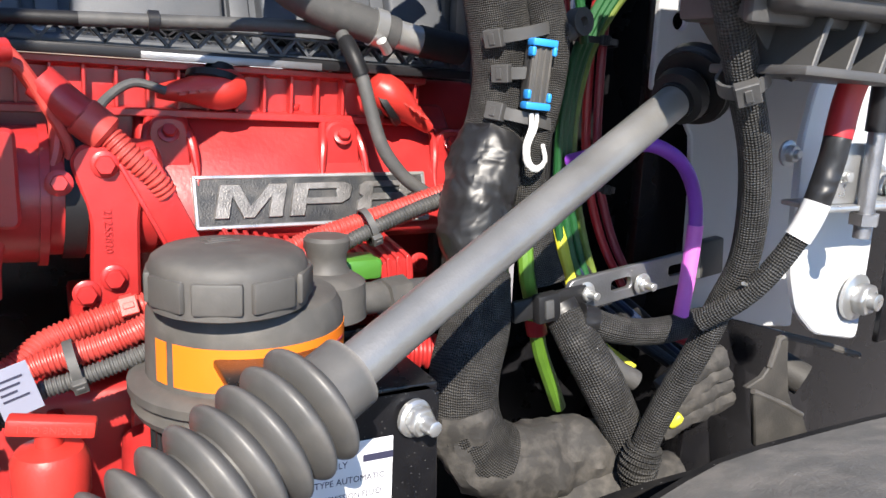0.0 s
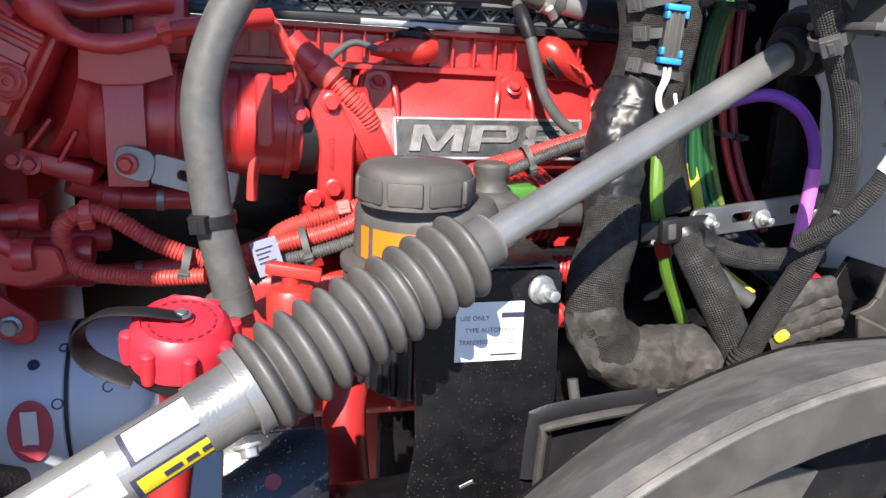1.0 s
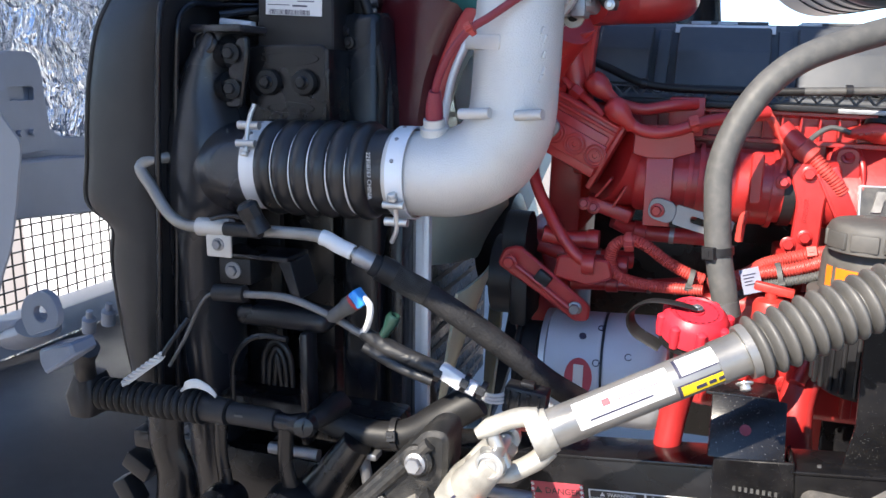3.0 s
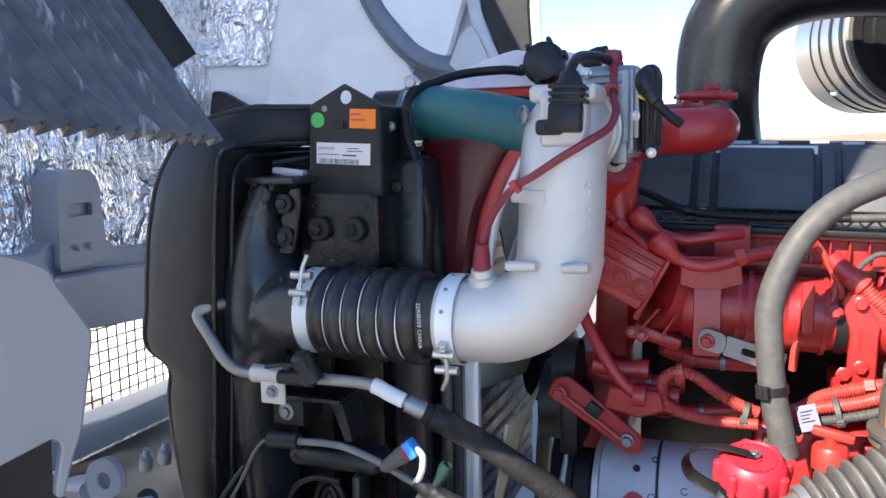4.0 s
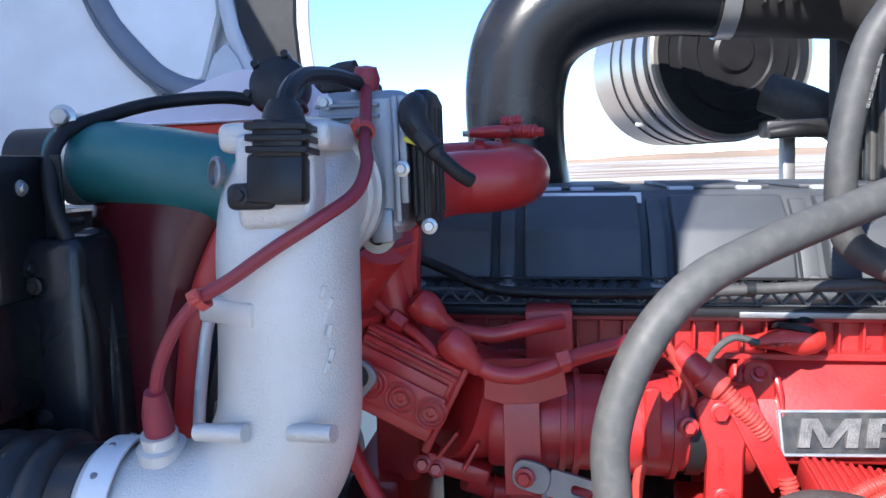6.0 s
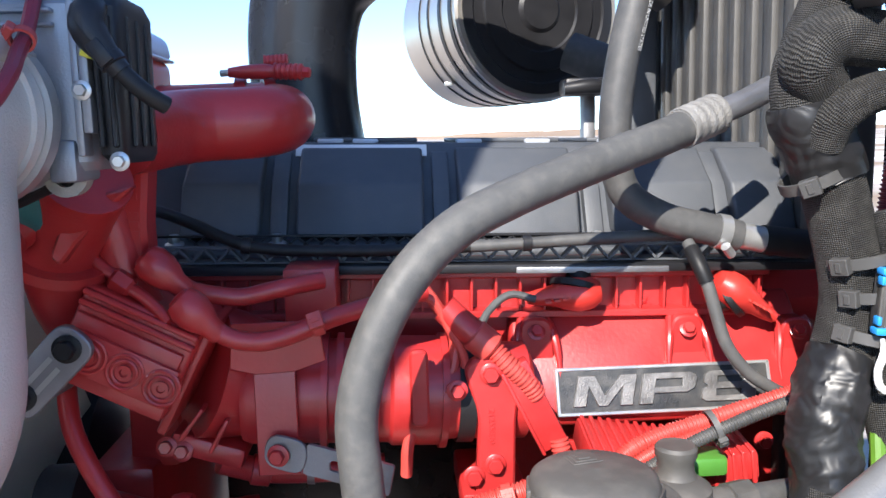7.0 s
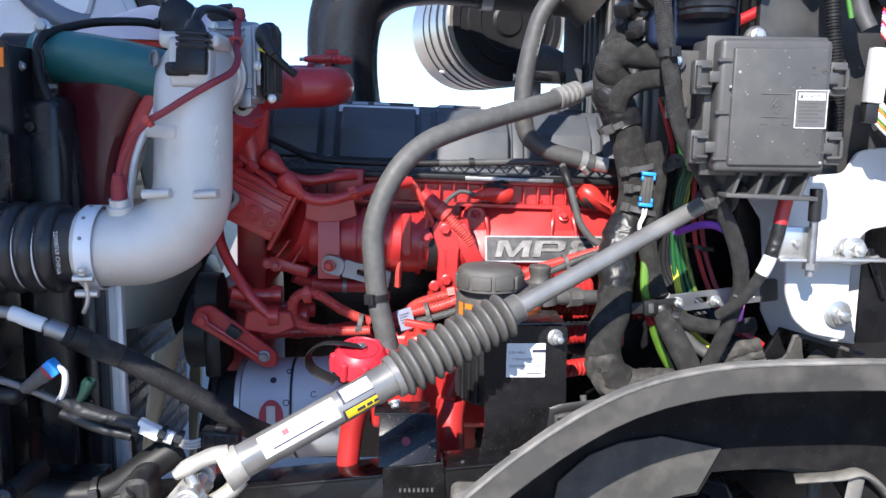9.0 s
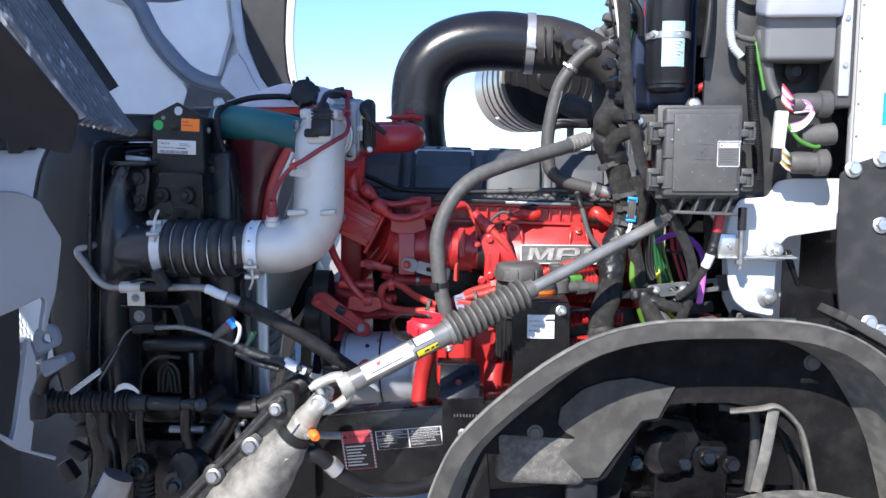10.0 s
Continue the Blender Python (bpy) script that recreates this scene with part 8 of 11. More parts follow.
for k in range(5):
    part("wire", sweep([(0.635, 0.735 + 0.005 * k, 1.942 - 0.004 * (k % 3)), (0.68, 0.735 + 0.005 * k, 1.944), (0.72, 0.74, 1.95)], 0.003, 8), WHITE_WIRE, hn)
V6 = [(0.505, 0.775, 1.80), (0.518, 0.765, 1.74), (0.515, 0.765, 1.68), (0.505, 0.775, 1.60), (0.52, 0.775, 1.52), (0.535, 0.76, 1.46)]
part("inner_run", sweep(V6, 0.021, 18), KNIT, hn)
for (x, y, z), d, r, hd in (((0.417, 0.80, 1.838), (0.45, 0, -1), 0.037, (-0.9, -1, 0.3)), ((0.476, 0.795, 1.748), (0.25, 0, -1), 0.046, (-1.6, -1, 0)), ((0.485, 0.79, 1.705), (0.1, 0, -1), 0.043, (-1.6, -1, 0)), ((0.482, 0.79, 1.652), (-0.2, 0, -1), 0.044, (-1.8, -1, 0))):
    zip_tie((x + 0.012, y, z), d, r, hd, 0.013, 0.003, GREY_BOX)
clip = thing("harness_clip", (0.55, 0.80, 1.74), "dusty black harness clip on a stud", "clip")
part("clip_arm", sweep([(0.515, 0.765, 1.742), (0.545, 0.775, 1.748), (0.560, 0.785, 1.758)], [0.012, 0.010, 0.014], 12), HOSE_DARK, clip)
part("clip_eye", lathe_closed([(0.006, -0.008), (0.016, -0.008), (0.016, 0.008), (0.006, 0.008)], (0.562, 0.775, 1.762), (0.2, -1, 0.1), 20), HOSE_DARK, clip)
bc = thing("blue_connector", (0.486, 0.75, 1.69), "grey inline connector with bright blue locks and white wires", "connector")
part("connector_body", turned(span_box(-0.012, 0.012, -0.010, 0.010, -0.036, 0.036, 0.003), pose(0.490, 0.748, 1.700, 0, 4, -6)), GREY_BOX, bc)
for k in range(4):
    part("rib", turned(span_box(-0.012 + 0.007 * k, -0.009 + 0.007 * k, -0.012, 0.0, -0.030, 0.030, 0.001, 1), pose(0.490, 0.748, 1.700, 0, 4, -6)), GREY_CAP, bc)
for z, s in ((1.735, 1), (1.668, -1)):
    part("blue_lock", turned(join(span_box(-0.015, 0.015, -0.013, 0.004, -0.004, 0.004, 0.002), span_box(-0.015, -0.010, -0.013, 0.0, -0.011 * s - 0.004, -0.011 * s + 0.006, 0.002), span_box(0.010, 0.015, -0.013, 0.0, -0.009 * s - 0.004, -0.009 * s + 0.006, 0.002)), pose(0.490 + 0.07 * (z - 1.70), 0.745, z, 0, 4, -6)), BLUE, bc)
for k in range(2):
    part("wire", sweep([(0.484 + 0.007 * k, 0.742, 1.660), (0.482 + 0.006 * k, 0.738, 1.645), (0.474 + 0.004 * k, 0.735, 1.625), (0.478 + 0.003 * k, 0.735, 1.605 + 0.003 * k), (0.492, 0.737, 1.598 + 0.003 * k), (0.506, 0.742, 1.608), (0.508, 0.752, 1.625)], 0.0026, 8), WHITE_WIRE, bc)

# colour-coded cables behind the trunk
random.seed(11)
def cable(pts, r, material, label, name="cable"):
    return solo(name, sweep(pts, r, 10, 0.012), material, label, "cable", "cables behind the harness")


for k in range(4):
    dx = 0.012 * k
    cable([(0.72 + dx, 0.82, 1.96), (0.664 + dx, 0.82, 1.855), (0.612 + dx * 0.7, 0.82, 1.772), (0.586 + dx * 0.6, 0.82, 1.705), (0.578 + dx * 0.6, 0.82, 1.61), (0.590 + dx, 0.82, 1.50), (0.62 + dx, 0.80, 1.40)], 0.0056, YELLOW_GREEN if k == 3 else GREEN, "green insulated cable in the bundle")
cable([(0.535, 0.80, 1.90), (0.556, 0.80, 1.855), (0.578, 0.80, 1.79), (0.590, 0.80, 1.74)], 0.006, GREEN, "green insulated cable in the bundle")
cable([(0.530, 0.81, 1.90), (0.545, 0.81, 1.855), (0.562, 0.81, 1.80), (0.57, 0.81, 1.75)], 0.006, RED_WIRE, "red insulated cable in the bundle")
for k in range(5):
    dx = 0.010 * k
    cable([(0.56 + dx * 1.4, 0.85 + 0.01 * (k % 3), 2.0), (0.572 + dx * 1.2, 0.85, 1.88), (0.570 + dx, 0.85, 1.74), (0.555 + dx, 0.84 - 0.006 * (k % 2), 1.60), (0.565 + dx, 0.83, 1.49), (0.64 + dx * 1.5, 0.78, 1.40), (0.72 + dx, 0.74, 1.34)], 0.0058, (RUBBER, BLACK, RUBBER, BLUE_SHADE, RUBBER)[k], "black insulated cable in the bundle")
for k in range(2):
    dx = 0.018 * k
    cable([(0.655 + dx, 0.84, 2.05), (0.640 + dx, 0.84, 1.86), (0.630 + dx, 0.84, 1.75), (0.636 + dx, 0.84, 1.60), (0.66 + dx, 0.83, 1.50), (0.69 + dx, 0.80, 1.42)], 0.0058, WINE if k else RED_WIRE, "red insulated cable in the bundle")
cable([(0.515, 0.80, 1.62), (0.500, 0.76, 1.495), (0.510, 0.76, 1.449), (0.521, 0.76, 1.410), (0.529, 0.76, 1.378), (0.549, 0.76, 1.332), (0.575, 0.775, 1.29)], 0.0095, OLIVE_CABLE, "dull green cable with a red band")
solo("red_band", sweep([(0.519, 0.76, 1.418), (0.524, 0.76, 1.398)], 0.0125, 12), RED_WIRE, "red tape band on the green cable", "tape band")
cable([(0.59, 0.83, 1.52), (0.600, 0.80, 1.44), (0.615, 0.77, 1.38), (0.66, 0.74, 1.34)], 0.008, YELLOW, "yellow cable low in the bundle")
cable([(0.612, 0.83, 1.70), (0.605, 0.84, 1.62)], 0.006, YELLOW, "short yellow cable in the bundle")
solo("wine_conduit", loom([(0.62, 0.93, 1.90), (0.60, 0.93, 1.70), (0.60, 0.93, 1.50)], 0.016, 0.006), WINE, "dark red corrugated conduit behind the cables", "conduit")
zip_tie((0.620, 0.845, 1.745), (0.05, 0, 1), 0.042, (0, -1, 0), 0.008)
zip_tie((0.655, 0.85, 1.56), (0.15, 0, 1), 0.030, (0, -1, 0), 0.008)
pc = thing("purple_cable", (0.69, 0.70, 1.42), "purple cable looping down into a pink sleeve", "cable")
PP = [(0.58, 0.80, 1.60), (0.613, 0.72, 1.628), (0.647, 0.70, 1.621), (0.681, 0.70, 1.593), (0.699, 0.70, 1.545), (0.697, 0.70, 1.475), (0.692, 0.70, 1.418)]
part("cable", sweep(PP, 0.0085, 12, span=(0, 0.68)), PURPLE, pc)
part("pink_sleeve", sweep(PP, 0.0098, 12, span=(0.67, 1)), PINK, pc, "pink shrink sleeve")

sb = thing("slotted_rail", (0.62, 0.73, 1.45), "dusty slotted steel bracket with two studs", "bracket")
SR = pose(0.625, 0.735, 1.459, 0, -6, 4)
part("rail", turned(plate(rounded([(-0.085, -0.020), (-0.085, 0.020), (0.155, 0.020), (0.155, -0.020)], 0.014), -0.004, 0.004, 0.001, [rounded([(-0.020, -0.007), (-0.020, 0.007), (0.012, 0.007), (0.012, -0.007)], 0.006), rounded([(0.075, -0.007), (0.075, 0.007), (0.120, 0.007), (0.120, -0.007)], 0.006)]), SR), STEEL_DARK, sb)
part("strap", turned(span_box(-0.165, -0.06, -0.008, 0.0, -0.013, 0.013, 0.003), SR), RUBBER, sb)
part("buckle", turned(span_box(-0.140, -0.108, -0.020, -0.004, -0.017, 0.017, 0.004), SR), RUBBER, sb)
part("buckle_slot", turned(span_box(-0.132, -0.120, -0.023, -0.018, -0.011, 0.011, 0.002), SR), HOSE_DARK, sb)
for x, z in ((0.566, 1.454), (0.650, 1.458)):
    bolt((x, 0.727, z), (0.1, -1, 0), STEEL, sb, 0.010, 0.007, 1.3, 0.014)
part("end_ear", turned(span_box(0.13, 0.175, -0.005, 0.012, -0.022, 0.028, 0.004), SR), GREY_BOX, sb)

seamed = None
for nm, pts, r, mt in (("sleeved_branch", [(0.530, 0.73, 1.44), (0.545, 0.70, 1.40), (0.568, 0.68, 1.352), (0.590, 0.665, 1.30), (0.60, 0.66, 1.265)], [0.021, 0.025, 0.026, 0.025, 0.019], BRAID), ("sleeved_branch", [(0.545, 0.71, 1.43), (0.60, 0.70, 1.412), (0.66, 0.70, 1.405), (0.73, 0.70, 1.412)], [0.018, 0.0165, 0.0165, 0.016], BRAID), ("sleeved_branch", [(0.56, 0.72, 1.41), (0.60, 0.71, 1.365), (0.63, 0.70, 1.345)], 0.013, HOSE_DARK)):
    br = thing("sleeved_branch", pts[0], "grey sleeved branch of the harness", "wiring", "harness branches")
    part("sleeve", sweep(pts, r, 18), mt, br)
    part("end_wrap", sweep(pts[:2], (r[0] if isinstance(r, list) else r) * 1.06, 18, span=(0, 0.35)), TAPE, br)
    seamed = seamed or br
part("seam", sweep([(0.548, 0.676, 1.405), (0.572, 0.655, 1.352), (0.598, 0.641, 1.290)], 0.0015, 6), WHITE_WIRE, seamed)
plug = thing("taped_plugs", (0.70, 0.68, 1.36), "cluster of grey taped plugs with a yellow seal", "connector")
for k in range(4):
    part("plug", crumple(sweep([(0.645, 0.67, 1.292 + 0.016 * k), (0.68, 0.665, 1.308 + 0.018 * k), (0.745 - 0.006 * k, 0.66, 1.325 + 0.017 * k)], [0.016, 0.018, 0.013], 14, 0.006), 0.006, 40), CLOTH, plug)
part("yellow_seal", lathe([(0.006, 0), (0.0075, 0.003), (0.0075, 0.014), (0.005, 0.018), (0, 0.019)], (0.649, 0.655, 1.304), (0.5, -0.4, 0.7), 18), YELLOW, plug)
part("pink_lead", sweep([(0.70, 0.73, 1.39), (0.735, 0.72, 1.375), (0.76, 0.72, 1.36)], 0.008, 10), RED_WIRE, plug)
part("clay_base", sweep([(0.50, 0.70, 1.20), (0.58, 0.68, 1.215), (0.68, 0.67, 1.225)], [0.05, 0.045, 0.03], 16), CLOTH, plug)

# braided hose hanging in front
bh = thing("braided_conduit", (0.57, 0.55, 1.2), "black braided sleeve hanging from the fuse box to the frame", "conduit")
BH = [(0.405, 0.48, 2.30), (0.412, 0.48, 2.15), (0.424, 0.475, 2.02), (0.448, 0.48, 1.905), (0.470, 0.488, 1.83), (0.510, 0.498, 1.765), (0.552, 0.512, 1.70), (0.592, 0.528, 1.64), (0.622, 0.548, 1.575), (0.635, 0.565, 1.52), (0.632, 0.585, 1.47), (0.622, 0.60, 1.415), (0.603, 0.62, 1.347), (0.588, 0.63, 1.291), (0.59, 0.64, 1.24)]
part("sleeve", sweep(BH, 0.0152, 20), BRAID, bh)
part("gathered_end", sweep([(0.590, 0.628, 1.300), (0.587, 0.632, 1.275), (0.590, 0.64, 1.24)], [0.020, 0.022, 0.014], 18, 0.003, lambda s: 1 + 0.10 * math.sin(s * 900)), BRAID, bh)
part("wire_twist", sweep([(0.612, 0.540, 1.510), (0.630, 0.545, 1.504), (0.655, 0.55, 1.500)], 0.002, 8), STEEL, bh)
zip_tie((0.548, 0.511, 1.705), (0.65, 0.2, -1), 0.0195, (-0.8, -1, -0.3), 0.013, 0.003, HOSE_DARK)
zip_tie((0.434, 0.478, 1.965), (0.1, 0, -1), 0.0190, (0.3, -1, 0), 0.012, 0.003)
# battery lead
bl = thing("battery_cable", (0.66, 0.51, 1.5), "red battery lead in black tape with a white band", "cable")
BL = [(0.690, 0.50, 1.735), (0.686, 0.51, 1.695), (0.679, 0.51, 1.655), (0.674, 0.51, 1.628), (0.661, 0.515, 1.575), (0.640, 0.53, 1.525), (0.622, 0.55, 1.490), (0.60, 0.58, 1.46)]
part("red_boot", sweep(BL, 0.0132, 16, span=(0.05, 0.27)), RED_WIRE, bl, "red terminal boot")
part("tape", sweep(BL, 0.0128, 16, span=(0.25, 0.47)), TAPE, bl)
part("white_band", sweep(BL, 0.0132, 16, span=(0.45, 0.60)), LABEL_WHITE, bl, "white printed band")
part("sleeve", sweep(BL, 0.0112, 16, span=(0.58, 1)), BRAID, bl)

# ---- fuse box ----
fx0, fx1, fz0, fz1 = 0.512, 0.713, 1.756, 1.988
fb = thing("fuse_box", (0.61, 0.48, 1.70), "weathered grey plastic fuse box with side latches", "fuse box")
part("lid", span_box(fx0, fx1, 0.428, 0.470, fz0, fz1, 0.010, 3), GREY_BOX, fb)
part("lid_inner", span_box(fx0 + 0.022, fx1 - 0.010, 0.422, 0.432, fz0 + 0.012, fz1 - 0.016, 0.006, 3), BOX_SPOT, fb)
part("base", span_box(fx0 - 0.006, fx1 + 0.006, 0.470, 0.555, fz0 - 0.004, fz1 + 0.004, 0.006, 2), GREY_BOX, fb)
part("rim", span_box(fx0 - 0.012, fx1 + 0.008, 0.464, 0.476, fz0 - 0.008, fz1 + 0.008, 0.004, 2), GREY_BOX, fb)
for x, s in ((fx0 - 0.022, -1), (fx1 + 0.022, 1)):
    for z in (1.922, 1.800):
        la = part("latch", span_box(x - 0.016, x + 0.016, 0.446, 0.470, z - 0.030, z + 0.030, 0.004, 2), GREY_BOX, fb, "grey snap latch")
        part("latch_loop", join(span_box(x - 0.014, x + 0.014, 0.436, 0.446, z + 0.014, z + 0.020, 0.002, 1), span_box(x - 0.014, x + 0.014, 0.436, 0.446, z - 0.020, z - 0.014, 0.002, 1), span_box(x + s * 0.008, x + s * 0.014, 0.436, 0.446, z - 0.020, z + 0.020, 0.002, 1)), GREY_BOX, la)
        part("latch_tongue", span_box(x - s * 0.018 - 0.012, x - s * 0.018 + 0.012, 0.432, 0.440, z - 0.010, z + 0.010, 0.003, 2), GREY_BOX, la)
for z in (1.95, 1.86, 1.78):
    part("side_rib", span_box(fx0 - 0.004, fx0 + 0.02, 0.424, 0.434, z - 0.003, z + 0.003, 0.001, 1), GREY_BOX, fb)
fm2 = facing(0.676, 0.4212, 1.868)
fl2 = part("warning_label", block((0.054, 0.064, 0.0008), fm2, 0.0003, 1), mat("grey_warning_label", (0.10, 0.10, 0.10), 0.5, 0, 0.1, 60, 0.1), fb, "worn grey warning label")
part("label_head", block((0.048, 0.013, 0.0006), fm2 @ Matrix.Translation((0, 0.022, 0.0006)), 0, 1), PRINT_WHITE, fl2)
lettering("▲ WARNING", 0.0085, fm2 @ Matrix.Translation((0, 0.022, 0.0011)), INK, fl2, 0.0001, "word", "CENTER", 0.85)
bars([(-0.022, 0.010 - 0.0062 * k, 0.044 - 0.008 * (k % 2), 0.0030) for k in range(6)], fm2 @ Matrix.Translation((0, 0, 0.0006)), GREY_CAP, fl2)
part("label_border", join(block((0.057, 0.0016, 0.0010), fm2 @ Matrix.Translation((0, 0.0325, 0)), 0, 1), block((0.057, 0.0016, 0.0010), fm2 @ Matrix.Translation((0, -0.0325, 0)), 0, 1), block((0.0016, 0.066, 0.0010), fm2 @ Matrix.Translation((-0.028, 0, 0)), 0, 1), block((0.0016, 0.066, 0.0010), fm2 @ Matrix.Translation((0.028, 0, 0)), 0, 1)), PRINT_WHITE, fl2)
em = facing(0.612, 0.4212, 1.868)
part("embossed_symbol", join(block((0.052, 0.0016, 0.0012), em @ Matrix.Translation((0, 0.026, 0)), 0, 1), block((0.052, 0.0016, 0.0012), em @ Matrix.Translation((0, -0.014, 0)), 0, 1), block((0.0030, 0.020, 0.0012), em @ Matrix.Translation((-0.002, 0.010, 0)) @ pose(0, 0, 0, 0, 0, -30), 0, 1), block((0.0030, 0.016, 0.0012), em @ Matrix.Translation((0.005, 0.0, 0)) @ pose(0, 0, 0, 0, 0, -30), 0, 1), block((0.013, 0.0026, 0.0012), em @ Matrix.Translation((0.001, 0.005, 0)), 0, 1), block((0.010, 0.0022, 0.0012), em @ Matrix.Translation((-0.02, -0.026, 0)), 0, 1), block((0.010, 0.0022, 0.0012), em @ Matrix.Translation((0.02, -0.026, 0)), 0, 1)), GREY_CAP, fb, smooth=False)
for z in (1.934, 1.793):
    lettering("2 ←", 0.020, facing(0.672, 0.4213, z), GREY_CAP, fb, 0.0008, "embossed_mark")
for x, z in ((0.705, 1.90), (0.700, 1.775), (0.53, 1.905), (0.545, 1.93)):
    part("rivet", lathe([(0.003, 0), (0.0025, 0.0012), (0, 0.0014)], (x, 0.4215, z), (0, -1, 0), 10), STEEL, fb)
part("hanger", sweep([(0.585, 0.50, 1.985), (0.592, 0.50, 2.005), (0.610, 0.50, 2.008), (0.622, 0.50, 1.985)], 0.009, 12), GREY_BOX, fb)
bolt((0.602, 0.488, 2.000), (0, -1, 0.2), STEEL, fb, 0.009, 0.008)
# ribbed tray under the box
for k in range(4):
    part("tray_rib", turned(span_box(-0.003, 0.003, -0.05, 0.05, -0.024, 0.024, 0.001, 1), pose(0.565 + 0.042 * k, 0.50, 1.733, 0, 18, 0)), GREY_BOX, fb)
part("tray", plate(rounded([(0.535, 1.754), (0.72, 1.754), (0.705, 1.705), (0.58, 1.712)], 0.006), 0.50, 0.56, 0.002), GREY_BOX, fb)
part("tray_edge", turned(span_box(-0.085, 0.085, -0.055, 0.05, -0.004, 0.004, 0.002), pose(0.630, 0.50, 1.711, 0, 2, 0)), GREY_BOX, fb)
for p in ((0.462, 0.515, 1.955), (0.468, 0.515, 1.878)):
    e = part("mount_ear", lathe_closed([(0.007, -0.005), (0.018, -0.005), (0.018, 0.005), (0.007, 0.005)], p, (0, -1, 0), 22), GREY_BOX, fb)
    part("ear_bolt", hexbolt((p[0], p[1] - 0.005, p[2]), (0, -1, 0), 0.009, 0.008, 1.2), STEEL, e)
part("mount_strip", span_box(0.452, 0.510, 0.520, 0.535, 1.85, 1.975, 0.004), GREY_BOX, fb)
gm = thing("shaft_grommet", (0.53, 0.53, 1.70), "black rubber bearing where the shaft meets the firewall", "bearing")
part("ring", lathe_closed([(0.0195, -0.010), (0.027, -0.008), (0.029, 0.004), (0.024, 0.014), (0.0195, 0.014)], on_shaft(0.575), SD, 28), RUBBER, gm)
part("housing", lathe([(0.0, 0), (0.036, 0), (0.042, 0.006), (0.042, 0.018), (0.036, 0.030), (0.022, 0.034), (0, 0.034)], on_shaft(0.592), SD, 36), BLACK, gm)
part("bearing_rim", tube_ring(0.032, 0.039, 0.008, on_shaft(0.594), SD, 36), RUBBER, gm)
part("knuckle", sweep([(0.585, 0.50, 1.712), (0.60, 0.49, 1.728)], [0.010, 0.014], 12), RUBBER, gm)

# ---- firewall and cab corner ----
fw = thing("firewall", (0.85, 0.62, 1.4), "white painted cab firewall panel with openings", "firewall", kind="structure")
part("panel", plate(rounded([(0.795, 1.420), (0.760, 1.450), (0.742, 1.495), (0.735, 1.56), (0.73, 1.64), (0.74, 1.70), (0.765, 1.742), (0.84, 1.748), (0.865, 1.792), (0.91, 1.80), (1.05, 1.80), (1.05, 1.66), (0.90, 1.635), (0.872, 1.60), (0.872, 1.405)], 0.012), 0.590, 0.600, 0.002), WHITE, fw)
part("deep_panel", plate([(0.70, 1.69), (0.70, 1.85), (1.02, 1.85), (1.02, 1.34), (0.82, 1.36), (0.79, 1.42), (0.785, 1.55), (0.775, 1.63), (0.74, 1.68)], 0.800, 0.810, 0.002, [circle(0.735, 1.775, 0.011), circle(0.795, 1.778, 0.011)]), WHITE, fw)
# Black plate put in for the shaded gap beside the fuse box.
part("recess_shade", span_box(0.76, 0.90, 0.640, 0.650, 1.72, 1.95, 0.002), BLACK, fw)
# Black backing sheets stand in for the dark depth behind the openings.
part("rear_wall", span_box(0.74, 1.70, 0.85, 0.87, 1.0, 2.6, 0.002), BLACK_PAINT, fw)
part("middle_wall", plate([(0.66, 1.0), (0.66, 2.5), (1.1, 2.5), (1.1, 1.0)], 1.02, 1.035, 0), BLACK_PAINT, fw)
for p, s in (((0.853, 0.588, 1.594), 0.018), ((0.850, 0.588, 1.462), 0.020), ((0.706, 0.588, 1.632), 0.010)):
    bolt(p, (0.1, -1, 0), STEEL, fw, s, s, 1.4, s * 0.6)
hb = thing("hinge_bracket", (0.80, 0.55, 1.58), "zinc plated angle bracket with a long pin", "bracket")
part("tab", span_box(0.690, 0.764, 0.530, 0.536, 1.586, 1.648, 0.003), STEEL, hb)
part("long_bolt", sweep([(0.750, 0.520, 1.722), (0.750, 0.520, 1.552)], 0.0085, 14), STEEL_DARK, hb)
part("bolt_sleeve", sweep([(0.750, 0.520, 1.722), (0.750, 0.520, 1.66)], 0.012, 14), BLACK, hb)
part("lock_nut", lathe([(0.008, 0), (0.015, 0), (0.015, 0.012), (0.008, 0.012)], (0.750, 0.520, 1.566), (0, 0, 1), 6), STEEL_DARK, hb)
part("tab_pin", hexbolt((0.722, 0.530, 1.615), (0, -1, 0), 0.006, 0.008, 1.2), STEEL, hb)
part("shelf", span_box(0.690, 0.905, 0.520, 0.575, 1.580, 1.586, 0.002), STEEL, hb)
part("pin", sweep([(0.775, 0.53, 1.583), (0.845, 0.53, 1.578), (0.90, 0.55, 1.585)], 0.005, 10), STEEL, hb)
bolt((0.855, 0.560, 1.600), (0.1, -1, 0.05), STEEL, hb, 0.016, 0.022, 1.5, 0.010)
gw = thing("black_gusset", (0.92, 0.56, 1.4), "black painted gusset plate on the cab corner", "bracket")
part("gusset", plate([(0.885, 1.405), (0.885, 1.60), (0.905, 1.60), (0.935, 1.50), (1.06, 1.47), (1.06, 1.405)], 0.572, 0.580, 0.001), BLACK_PAINT, gw)
part("edge_fold", sweep([(0.888, 0.568, 1.60), (0.905, 0.567, 1.56), (0.93, 0.567, 1.50)], 0.006, 8), BLACK_PAINT, gw)
